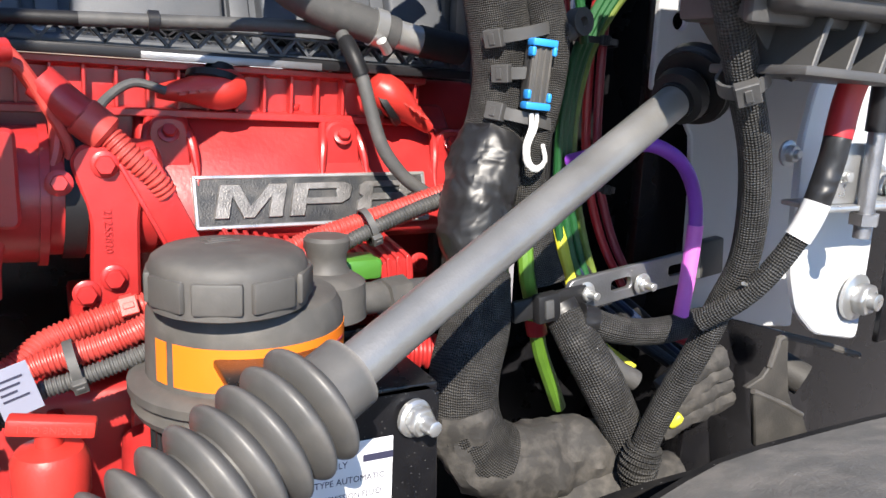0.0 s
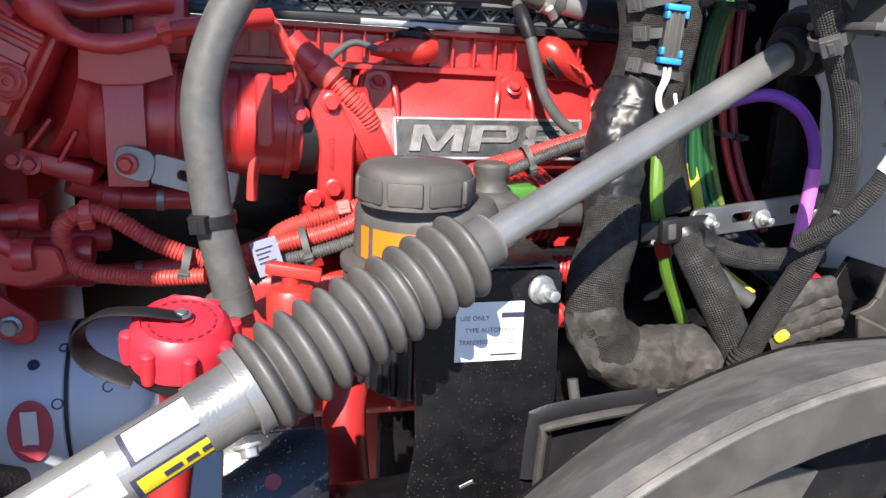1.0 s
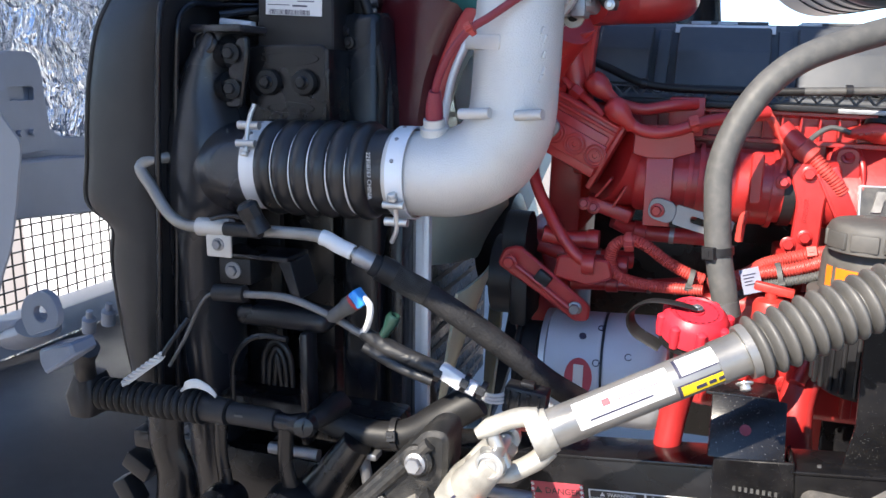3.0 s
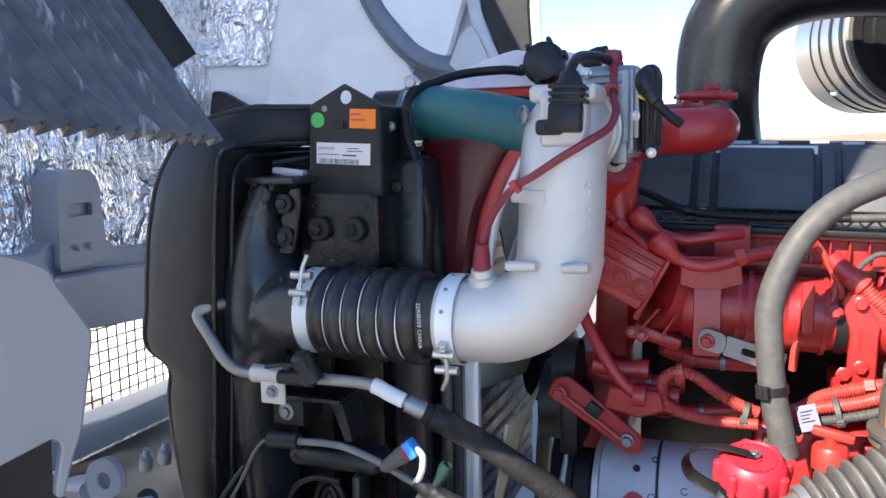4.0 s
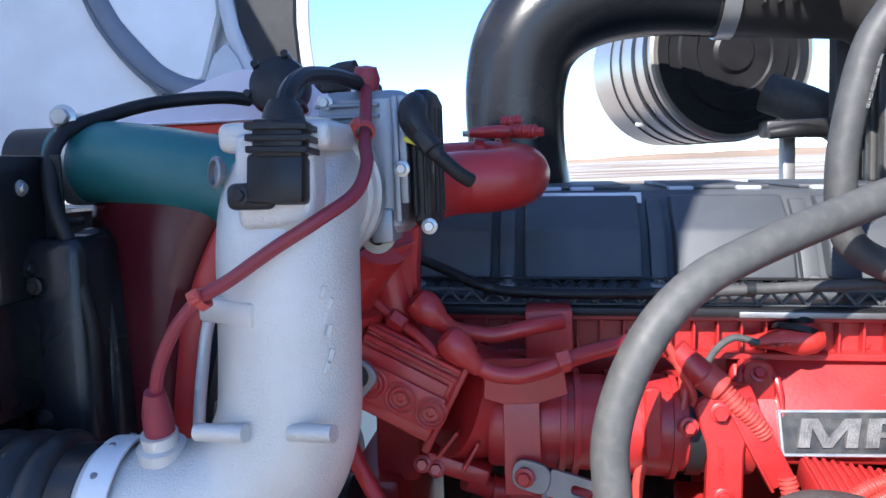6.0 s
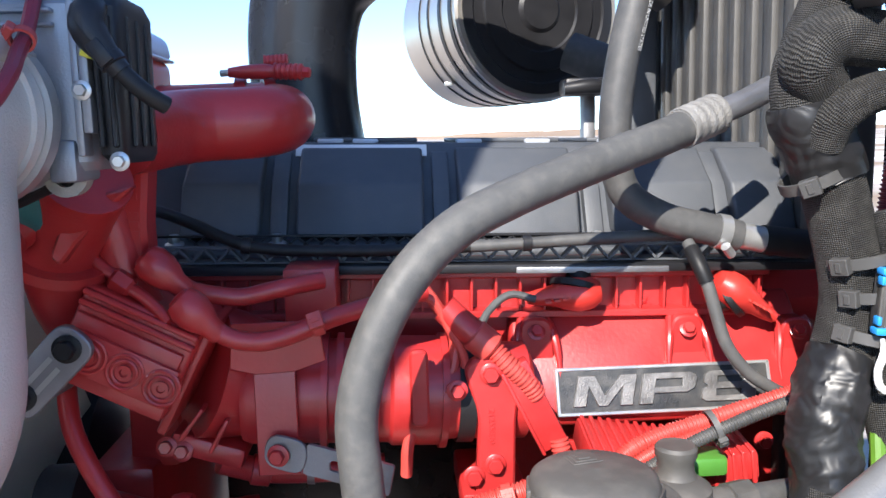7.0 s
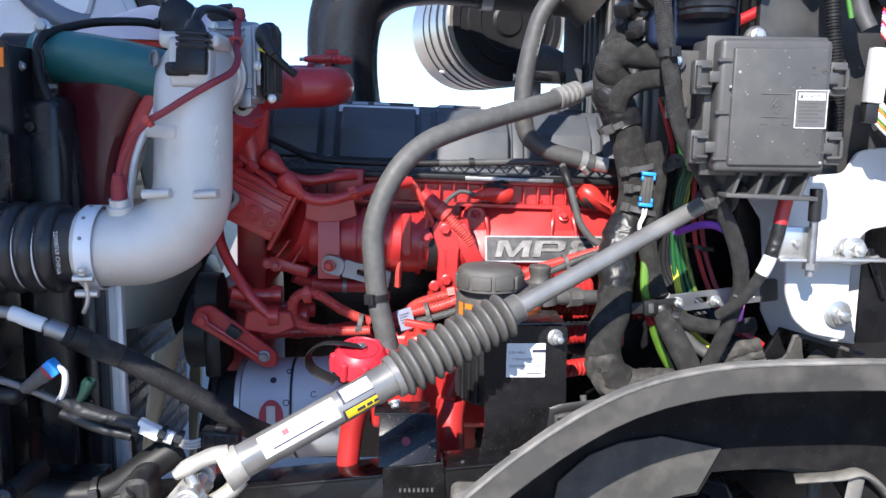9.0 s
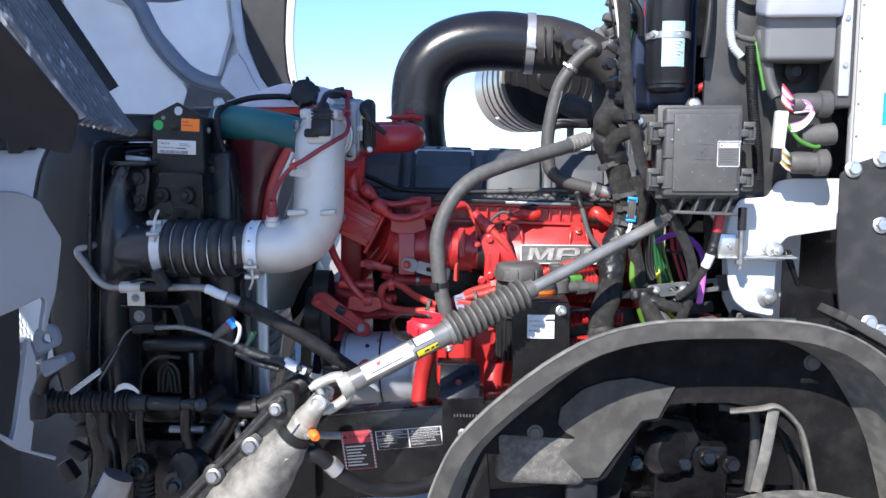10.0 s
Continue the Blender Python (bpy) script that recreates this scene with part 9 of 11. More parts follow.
lowb = thing("pedal_bracket", (0.86, 0.63, 1.25), "dusty black pressed bracket under the firewall", "bracket")
part("web", plate([(0.739, 1.347), (0.754, 1.274), (0.86, 1.25), (0.831, 1.302)], 0.616, 0.624, 0.0015), FENDER, lowb)
part("horn", plate([(0.739, 1.347), (0.765, 1.357), (0.780, 1.376), (0.788, 1.402), (0.801, 1.404), (0.806, 1.37), (0.815, 1.33), (0.831, 1.302)], 0.628, 0.636, 0.0015), FENDER, lowb)
part("folded_edge", sweep([(0.739, 0.618, 1.347), (0.79, 0.618, 1.324), (0.831, 0.618, 1.302)], 0.0035, 8), GREY_CAP, lowb)
part("top_edge", sweep([(0.776, 0.630, 1.368), (0.784, 0.630, 1.395), (0.793, 0.630, 1.405), (0.86, 0.63, 1.388), (0.94, 0.63, 1.362)], 0.0045, 8, 0.01), GREY_CAP, lowb)
# Black plate stands in for the shade inside the bracket's hollow.
part("hollow_shade", plate([(0.735, 1.15), (0.745, 1.30), (0.80, 1.40), (0.94, 1.36), (0.99, 1.15)], 0.72, 0.73, 0.001), BLACK_PAINT, lowb)
part("stub", sweep([(0.86, 0.69, 1.34), (0.88, 0.66, 1.325)], 0.022, 16), FENDER, lowb)

gp = thing("hood_stop_plate", (1.05, 0.45, 1.38), "grey painted steel plate with plated bolts", "bracket")
part("plate", plate([(0.975, 1.815), (1.0, 1.838), (1.10, 1.872), (1.30, 1.88), (1.30, 1.40), (1.13, 1.40), (1.03, 1.385), (0.995, 1.43), (0.978, 1.572)], 0.445, 0.455, 0.002), mat("grey_plate_paint", (0.026, 0.027, 0.029), 0.62, 0, 0.2, 30, 0.2, 0.06, spec=0.25), gp)
part("fold", turned(span_box(-0.05, 0.05, -0.06, 0.0, -0.004, 0.004, 0.002), pose(1.035, 0.45, 1.41, 0, 8, 0)), STEEL_DARK, gp)
for x, z in ((1.005, 1.828), (1.075, 1.855), (1.085, 1.682), (1.07, 1.42), (1.10, 1.395)):
    bolt((x, 0.444, z), (0, -1, 0.1), STEEL, gp, 0.016, 0.016, 1.35)
cab = thing("cab_side", (1.2, 0.55, 1.6), "white painted cab side with a small blue sticker", "cab", kind="structure")
part("side_panel", span_box(1.022, 2.2, 0.50, 0.54, 1.60, 3.2, 0.012, 3), WHITE, cab)
part("door_edge", span_box(1.022, 1.034, 0.488, 0.50, 1.62, 3.2, 0.003), WHITE, cab)
part("blue_sticker", span_box(1.098, 1.16, 0.4985, 0.4995, 1.945, 2.03, 0, 1), BLUE, cab)
for k in range(9):
    part("rivet", lathe([(0.004, 0), (0.003, 0.002), (0, 0.003)], (1.028, 0.488, 1.66 + 0.085 * k), (0, -1, 0), 10), STEEL_DARK, cab)

# ---- services over the fuse box ----
cn = thing("filter_canister", (0.552, 0.60, 2.05), "black filter canister with a pale label and steel strap", "filter")
part("can", lathe([(0.0, 2.040), (0.046, 2.042), (0.054, 2.052), (0.054, 2.060), (0.0575, 2.064), (0.0575, 2.078), (0.060, 2.082), (0.060, 2.42), (0, 2.42)], (0.555, 0.625, 0), (0, 0, 1), 40), BLACK_GLOSS, cn)
bm = bmesh.new()
prev = None
for k in range(13):
    a = radians(243 + 5.2 * k)
    q = [bm.verts.new((0.555 + math.cos(a) * r, 0.625 + math.sin(a) * r, z)) for r in (0.0602, 0.0608) for z in (2.108, 2.23)]
    if prev:
        bm.faces.new((prev[2], prev[3], q[3], q[2]))
        bm.faces.new((prev[1], q[1], q[3], prev[3]))
        bm.faces.new((prev[0], prev[2], q[2], q[0]))
        bm.faces.new((prev[0], q[0], q[1], prev[1]))
    prev = q
cl = part("pale_label", bm, LABEL_BLUE, cn, "pale blue label with lines of print")
bars([(-0.018, 0.04 - 0.009 * k, 0.034 - 0.006 * (k % 3), 0.003) for k in range(9)], facing(0.566, 0.5638, 2.165), PRINT_WHITE, cl)
part("strap", tube_ring(0.0610, 0.0630, 0.018, (0.555, 0.625, 2.195), (0, 0, 1), 36), STEEL, cn, "steel strap")
bolt((0.507, 0.582, 2.195), (-0.6, -0.8, 0), STEEL, cn, 0.008, 0.010)
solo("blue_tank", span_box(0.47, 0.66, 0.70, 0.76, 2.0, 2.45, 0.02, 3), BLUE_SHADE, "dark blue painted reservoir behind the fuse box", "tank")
hv = thing("heater_housing", (0.86, 0.52, 2.1), "grey moulded heater housing on the firewall", "heater housing")
part("housing", span_box(0.785, 0.975, 0.50, 0.60, 2.115, 2.50, 0.014, 3), mat("pale_grey_housing_plastic", (0.17, 0.172, 0.175), 0.45, 0, 0.12, 20, 0.1, 0.03), hv)
part("upper_step", turned(span_box(-0.10, 0.10, -0.05, 0.05, -0.06, 0.06, 0.012, 3), pose(0.87, 0.50, 2.29, 14, 0, 0)), LIGHT_GREY, hv)
part("corner_post", span_box(0.965, 1.015, 0.49, 0.60, 1.99, 2.5, 0.01, 3), GREY_BOX, hv)
part("side_flange", span_box(0.972, 1.0, 0.482, 0.492, 2.02, 2.45, 0.003), LIGHT_GREY, hv)
for z in (2.22, 2.10):
    bolt((0.985, 0.482, z), (0, -1, 0), STEEL, hv, 0.006, 0.006)
solo("service_panel", span_box(0.66, 1.02, 0.62, 0.64, 1.72, 2.55, 0.004), mat("dark_service_panel", (0.028, 0.029, 0.031), 0.5, 0, 0.2, 20, 0.2, 0.1), "dark grey firewall panel behind the hoses", "panel", kind="structure")
rg = thing("round_grommet", (0.905, 0.57, 2.05), "round black rubber grommet on the firewall", "grommet")
part("outer", lathe_closed([(0.016, -0.006), (0.030, -0.006), (0.032, 0.004), (0.016, 0.010)], (0.900, 0.585, 2.095), (0, -1, 0), 28), RUBBER, rg)
part("core", lathe([(0.016, 0), (0.014, 0.004), (0, 0.004)], (0.900, 0.585, 2.095), (0, -1, 0), 20), BLACK, rg)
for nm, z, m2, ws in (("bulkhead_plug", 2.000, GREY_BOX, (RED_WIRE, WHITE_WIRE, WHITE_WIRE, PINK)), ("bulkhead_plug", 1.845, GREY_CAP, (WHITE_WIRE, ORANGE, LIME, WHITE_WIRE))):
    t = thing(nm, (0.9, 0.5, z), "grey round bulkhead plug fed by many thin wires", "connector", "bulkhead plugs")
    part("plug_body", lathe([(0.0, -0.045), (0.026, -0.045), (0.030, -0.030), (0.030, 0.02), (0.036, 0.024), (0.036, 0.05), (0.030, 0.056), (0, 0.056)], (0.905, 0.50, z), (1, 0, 0.0), 28), m2, t)
    for k in range(9):
        zz = z - 0.022 + 0.0055 * k
        part("wire", sweep([(0.862, 0.49 + 0.004 * (k % 3), zz), (0.845, 0.48, zz + 0.008), (0.83, 0.49, zz + 0.03)], 0.0028, 6), ws[k % 4], t)
gl = thing("lock_lever_plug", (0.93, 0.5, 1.90), "dark plug with a lime green lead", "connector")
part("body", lathe([(0, -0.05), (0.028, -0.05), (0.030, 0.04), (0, 0.04)], (0.935, 0.505, 1.918), (1, 0, 0.1), 24), GREY_CAP, gl)
part("green_lead", sweep([(0.838, 0.49, 1.960), (0.852, 0.48, 1.935), (0.875, 0.475, 1.905), (0.91, 0.475, 1.888), (0.93, 0.48, 1.888)], 0.0055, 10), LIME, gl)
wp = thing("white_plug", (0.82, 0.49, 1.90), "white plastic lever plug on the firewall", "connector")
part("body", turned(span_box(-0.016, 0.016, -0.012, 0.012, -0.05, 0.05, 0.004), pose(0.828, 0.49, 1.932, 0, 4, 0)), WHITE_WIRE, wp)
part("cap", turned(span_box(-0.014, 0.014, -0.012, 0.012, -0.022, 0.022, 0.004), pose(0.825, 0.495, 1.868, 0, 4, 0)), BLACK, wp)
for nm, pts, r, mt, lb2 in (
        ("vent_hose", [(0.655, 0.58, 2.45), (0.655, 0.57, 2.30), (0.648, 0.56, 2.20), (0.64, 0.56, 2.13)], 0.011, RUBBER, "thin black hose beside the canister"),
        ("vent_hose", [(0.43, 0.60, 2.45), (0.44, 0.60, 2.32), (0.47, 0.60, 2.26), (0.48, 0.62, 2.2)], 0.009, RUBBER, "thin black hose beside the canister"),
        ("relay_lead", [(0.72, 0.58, 2.32), (0.76, 0.58, 2.30), (0.80, 0.57, 2.31)], 0.012, BLACK, "black moulded lead under the heater housing"),
        ("relay_lead", [(0.785, 0.56, 2.20), (0.80, 0.55, 2.14), (0.815, 0.54, 2.06), (0.83, 0.53, 2.02)], 0.016, HOSE_DARK, "black moulded lead under the heater housing"),
        ("green_lead", [(0.775, 0.56, 2.19), (0.785, 0.55, 2.12), (0.80, 0.54, 2.04)], 0.005, LIME, "thin green lead on the firewall"),
        ("sensor_lead", [(0.72, 0.57, 2.20), (0.74, 0.565, 2.185), (0.78, 0.56, 2.175)], 0.009, HOSE_DARK, "grey rubber lead on the firewall")):
    solo(nm, sweep(pts, r, 12), mt, lb2, "hose", "firewall leads")
solo("pale_conduit", loom([(0.742, 0.56, 2.45), (0.712, 0.56, 2.34), (0.705, 0.555, 2.24), (0.712, 0.55, 2.165), (0.738, 0.55, 2.13)], 0.011, 0.006), mat("pale_blue_conduit_plastic", (0.45, 0.50, 0.54), 0.5), "pale corrugated conduit hanging on the firewall", "conduit")
hang = thing("upper_clutter", (0.45, 0.75, 2.1), "black clips and fittings on the harness top", "clips")
for k, (x, z) in enumerate(((0.42, 2.26), (0.44, 2.20), (0.455, 2.14), (0.43, 2.08), (0.46, 2.04))):
    part("clip", turned(span_box(-0.025, 0.025, -0.02, 0.02, -0.014, 0.014, 0.004), pose(x, 0.74, z, 0, 20 * (k % 3) - 20, 12 * k)), BLACK, hang)
part("yellow_tag", span_box(0.40, 0.425, 0.73, 0.735, 2.30, 2.33, 0.001), YELLOW, hang)
part("red_fitting", sweep([(0.40, 0.74, 2.345), (0.425, 0.74, 2.35)], 0.008, 10), RED_WIRE, hang)
part("blue_clip", span_box(0.472, 0.492, 0.735, 0.75, 2.075, 2.10, 0.003), BLUE, hang)
part("lever", turned(span_box(-0.035, 0.035, -0.01, 0.01, -0.013, 0.013, 0.003), pose(0.60, 0.73, 1.905, 0, -6, 0)), GREY_CAP, hang)
part("lever_block", span_box(0.625, 0.675, 0.725, 0.76, 1.885, 1.925, 0.004), BLACK, hang)
solo("red_feed", sweep([(0.52, 0.80, 2.06), (0.58, 0.79, 2.045), (0.66, 0.78, 2.055), (0.74, 0.78, 2.09)], 0.013, 12), RED_WIRE, "red feed cable crossing behind the fuse box", "cable")
random.seed(21)
for k in range(14):
    x, z = 0.40 + 0.075 * random.random(), 2.02 + 0.30 * random.random()
    part("clip", turned(span_box(-0.018, 0.018, -0.016, 0.016, -0.007 - 0.006 * random.random(), 0.010, 0.003), pose(x, 0.70 + 0.05 * random.random(), z, 0, random.uniform(-40, 40), random.uniform(-30, 30))), random.choice((BLACK, RUBBER, GREY_CAP)), hang)
for k in range(7):
    x = 0.395 + 0.016 * k
    part("wire", sweep([(x, 0.715, 2.36), (x + 0.012, 0.70, 2.28 - 0.01 * (k % 3)), (x + 0.03 - 0.006 * k, 0.71, 2.19), (x + 0.04 - 0.01 * k, 0.73, 2.10)], 0.003 + 0.001 * (k % 2), 6), (RUBBER, WHITE_WIRE, RUBBER, WHITE_WIRE, GREEN, RUBBER, WINE)[k], hang)
for k in range(3):
    part("coupling", lathe([(0.012, -0.02), (0.018, -0.018), (0.018, 0.0), (0.015, 0.004), (0.015, 0.018), (0, 0.02)], (0.405 + 0.03 * k, 0.70, 2.13 + 0.06 * k), (0.3, -1, 0.3 * k), 14), BLACK, hang)

solo("loom_column", loom([(0.765, 0.56, 2.16), (0.768, 0.555, 2.08), (0.775, 0.55, 2.0), (0.790, 0.55, 1.90), (0.80, 0.56, 1.80)], 0.014, 0.006), RUBBER, "black corrugated loom hanging on the firewall", "conduit")
for k in range(8):
    solo("plug_wire", sweep([(0.862, 0.485, 2.012 - 0.005 * k), (0.885 + 0.003 * k, 0.468, 2.006 - 0.004 * k), (0.900 - 0.002 * k, 0.463, 1.985 - 0.006 * k), (0.880 - 0.003 * k, 0.468, 1.955 - 0.004 * k), (0.852, 0.48, 1.945 - 0.002 * k)], 0.0026, 6), WHITE_WIRE if k % 3 else PINK, "thin pale wire looping at the bulkhead plug", "wire", "bulkhead wires")

# ---- big intake pipe and air cleaner on the far side ----
ip = thing("air_intake_pipe", (-0.1, 1.6, 1.85), "large matt black air intake pipe bending over the engine", "intake pipe")
IP = [(0.215, 1.60, 2.312), (0.12, 1.60, 2.322), (0.03, 1.60, 2.322), (-0.07, 1.60, 2.305), (-0.150, 1.60, 2.265), (-0.205, 1.60, 2.200), (-0.228, 1.60, 2.11), (-0.230, 1.60, 2.00), (-0.220, 1.60, 1.90), (-0.20, 1.60, 1.80)]
part("pipe_body", sweep(IP, [0.116, 0.117, 0.117, 0.116, 0.115, 0.113, 0.110, 0.108, 0.108, 0.108], 48, 0.015), BLACK_GLOSS, ip)
part("clamp", tube_ring(0.117, 0.121, 0.034, (0.222, 1.60, 2.312), (1, 0, -0.05), 48), STEEL, ip, "steel band clamp")
part("clamp_bolt", sweep([(0.205, 1.48, 2.285), (0.24, 1.485, 2.28)], 0.008, 10), STEEL, ip)
part("rubber_adapter", sweep([(0.20, 1.60, 2.313), (0.30, 1.60, 2.305), (0.40, 1.60, 2.285), (0.50, 1.60, 2.25), (0.56, 1.60, 2.20)], [0.116, 0.114, 0.105, 0.085, 0.075], 40), ADAPTER, ip)
part("adapter_port", sweep([(0.33, 1.48, 2.32), (0.36, 1.42, 2.30), (0.36, 1.30, 2.26)], 0.03, 18), ADAPTER, ip)
for k in range(3):
    part("adapter_rib", span_box(0.27 + 0.03 * k, 0.276 + 0.03 * k, 1.475, 1.50, 2.24, 2.36, 0.002, 1), ADAPTER, ip)
solo("breather_hose", sweep([(0.375, 1.02, 2.235), (0.40, 1.01, 2.212), (0.41, 1.1, 2.22), (0.38, 1.28, 2.26)], 0.024, 18), HOSE_DARK, "short grey breather hose at the intake", "hose")

am = thing("air_cleaner", (0.25, 2.3, 1.95), "banded silver air cleaner drum, a black disc for its dark open end", "air cleaner")
AD = Vector((0.30, -0.95, 0.0)).normalized()
A0 = Vector((0.335, 2.02, 2.215))
part("drum", lathe([(0.205, -0.42), (0.235, -0.40), (0.235, 0.0), (0.228, 0.006), (0.215, 0.004), (0, 0.004)], A0, AD, 64), mat("satin_silver_drum", (0.62, 0.58, 0.52), 0.3, 0.8, 0.12, 20, 0.1, 0.05), am)
for h, w2 in ((-0.03, 0.022), (-0.105, 0.018), (-0.19, 0.010), (-0.26, 0.006)):
    part("dark_band", tube_ring(0.2345, 0.2375, w2, A0 + AD * h, AD, 64), BLACK, am)
# Black disc stands in for the shaded inside of the open end.
part("end_disc", lathe([(0, 0), (0.216, 0), (0.216, 0.006), (0.19, 0.008), (0.185, 0.002), (0.16, 0.002), (0.155, 0.009), (0.11, 0.009), (0.105, 0.003), (0.06, 0.003), (0.05, 0.012), (0, 0.012)], A0 + AD * 0.003, AD, 56), BLACK, am)
part("clip", turned(span_box(-0.012, 0.012, -0.006, 0.006, -0.006, 0.006, 0.002), Matrix.Translation(A0 - AD * 0.22 + Vector((-0.16, -0.06, -0.175)))), STEEL, am)
part("inner_bracket", span_box(0.34, 0.50, 1.72, 1.80, 1.98, 2.02, 0.01), BLACK, am)
part("inlet_stub", sweep([(0.40, 1.95, 2.1), (0.50, 1.90, 2.05), (0.58, 1.9, 2.0)], 0.05, 20), HOSE_DARK, am)
st = thing("cleaner_stand", (0.5, 1.75, 1.7), "dark grey steel stand behind the engine", "stand")
part("post", span_box(0.50, 0.56, 1.75, 1.80, 1.6, 2.4, 0.008), GREY_PLASTIC, st)
part("post", span_box(0.40, 0.43, 1.80, 1.84, 1.6, 2.0, 0.006), STEEL_DARK, st)
part("arm", sweep([(0.30, 1.55, 1.985), (0.36, 1.55, 1.99), (0.42, 1.58, 1.985)], [0.012, 0.016, 0.012], 12), BLACK, st)
solo("engine_backing", join(span_box(0.60, 0.66, 1.05, 2.0, 1.0, 2.6, 0.01), *[span_box(0.588, 0.605, 1.10 + 0.075 * k, 1.135 + 0.075 * k, 1.0, 2.6, 0.006) for k in range(12)]), GREY_BOX, "dark grey ribbed liner behind the engine", "firewall", kind="structure")

# ---- wheel arch liner, wheel ----
ARCH = [(-0.150, 0.80), (-0.092, 1.005), (-0.038, 1.130), (0.030, 1.211), (0.130, 1.301), (0.235, 1.377), (0.338, 1.428), (0.463, 1.458), (0.60, 1.466), (0.78, 1.465), (0.90, 1.441), (0.995, 1.390), (1.06, 1.320), (1.16, 1.14), (1.24, 0.86)]
def arch(inset, n=44):
    """The arch's outline, drawn in by a distance."""
    c = [Vector((x, 0, z)) for x, z in ARCH]
    pts = spline(c, 0.01)
    pts = [pts[int(k * (len(pts) - 1) / n)] for k in range(n + 1)]
    out = []
    for k, q in enumerate(pts):
        t = (pts[min(k + 1, n)] - pts[max(k - 1, 0)]).normalized()
        out.append((q.x + t.z * inset, q.z - t.x * inset))
    return out


ar = thing("wheel_arch_liner", (0.55, 0.4, 1.0), "weathered dark grey plastic wheel arch liner", "wheel arch")
def ring_shell(ia, ib, y0, y1, n=44):
    bm = bmesh.new()
    A, B = arch(ia, n), arch(ib, n)
    rows = [[bm.verts.new((x, y, z)) for x, z in P] for P, y in ((A, y0), (A, y1), (B, y1), (B, y0))]
    for i in range(4):
        a, b = rows[i], rows[(i + 1) % 4]
        for k in range(n):
            bm.faces.new((a[k], a[k + 1], b[k + 1], b[k]))
    bm.faces.new([r[0] for r in rows])
    bm.faces.new([r[-1] for r in rows])
    bmesh.ops.recalc_face_normals(bm, faces=bm.faces)
    return bm


def along(inset, y):
    return [(x, y, z) for x, z in arch(inset)]


part("front_flange", bevelled(ring_shell(0.0, 0.046, 0.223, 0.231), 0.002, 1), FENDER, ar)
part("arch_top", ring_shell(-0.001, 0.006, 0.229, 0.250), DUSTY_EDGE, ar, "dusty pale top edge of the liner")
part("rolled_bead", sweep(along(-0.001, 0.224), 0.0038, 8, 0.03), DUSTY_EDGE, ar)
part("back_bead", sweep(along(0.002, 0.250), 0.0022, 8, 0.03), DUSTY_EDGE, ar)
def sunk(pts):
    """The liner's inner edge drops lower towards the front of the truck."""
    return [(x, z - 0.048 * max(0.0, min(1.0, (0.52 - x) / 0.32))) for x, z in pts]


def liner_roof():
    """The sloping shell from the flange back to the inner wall."""
    bm = bmesh.new()
    rows = [[bm.verts.new((x, y, z)) for x, z in (sunk(arch(inset)) if y > 0.3 else arch(inset))] for inset, y in ((0.005, 0.247), (0.080, 0.452), (0.088, 0.450), (0.013, 0.245))]
    for a, b in zip(rows, rows[1:] + rows[:1]):
        for k in range(len(a) - 1):
            bm.faces.new((a[k], a[k + 1], b[k + 1], b[k]))
    bmesh.ops.recalc_face_normals(bm, faces=bm.faces)
    return bm


part("liner_roof", liner_roof(), DUSTY_EDGE, ar)
part("inner_wall", plate(sunk(arch(0.078)) + [(1.16, 0.62), (0.99, 0.62), (0.96, 0.95), (0.88, 1.10), (0.80, 1.18), (0.715, 1.193), (0.60, 1.190), (0.553, 1.186), (0.528, 1.140), (0.482, 1.133), (0.386, 0.972), (0.36, 0.960), (0.308, 0.967), (0.260, 1.026), (0.05, 1.035), (-0.05, 0.80)], 0.448, 0.454, 0), LINER_SPOT, ar)
# Added plate in the outline of the sunlit patch on the inner wall.
part("dusty_sun_patch", plate([(0.565, 1.237), (0.522, 1.149), (0.477, 1.14), (0.365, 0.976), (0.319, 0.972), (0.263, 1.031), (0.255, 1.047), (0.288, 1.072), (0.297, 1.089), (0.269, 1.104), (0.249, 1.128), (0.256, 1.173), (0.313, 1.225), (0.374, 1.250), (0.45, 1.262)], 0.438, 0.444, 0.001), SUN_PATCH, ar, "dusty paler plate on the liner, cut to its sunlit patch")
part("wall_post", span_box(0.28, 0.37, 0.48, 0.52, 0.55, 1.05, 0.01), LINER, ar)
hole = rounded([(0.41, 0.70), (0.45, 0.88), (0.50, 1.08), (0.61, 1.163), (0.74, 1.148), (0.84, 1.13), (0.92, 1.09), (0.96, 0.95), (0.99, 0.70)], 0.03)
part("back_panel", plate(arch(0.180) + [(1.24, 0.55), (-0.14, 0.55)], 0.574, 0.584, 0, [hole]), LINER_SPOT, ar)
for x, z in ((0.930, 1.308), (0.188, 1.098)):
    bolt((x, 0.448, z), (0, -1, 0), GREY_BOX, ar, 0.018, 0.006, 1.25)
part("slot", span_box(0.90, 0.95, 0.445, 0.449, 1.250, 1.266, 0.003), BLACK_PAINT, ar)
part("rear_step", turned(span_box(-0.10, 0.16, -0.01, 0.16, -0.02, 0.004, 0.004), pose(1.02, 0.27, 1.425, 0, 30, 0)), FENDER, ar)
part("rear_return", turned(span_box(-0.02, 0.30, -0.01, 0.16, -0.004, 0.004, 0.002), pose(1.07, 0.28, 1.33, 0, 62, 0)), FENDER, ar)

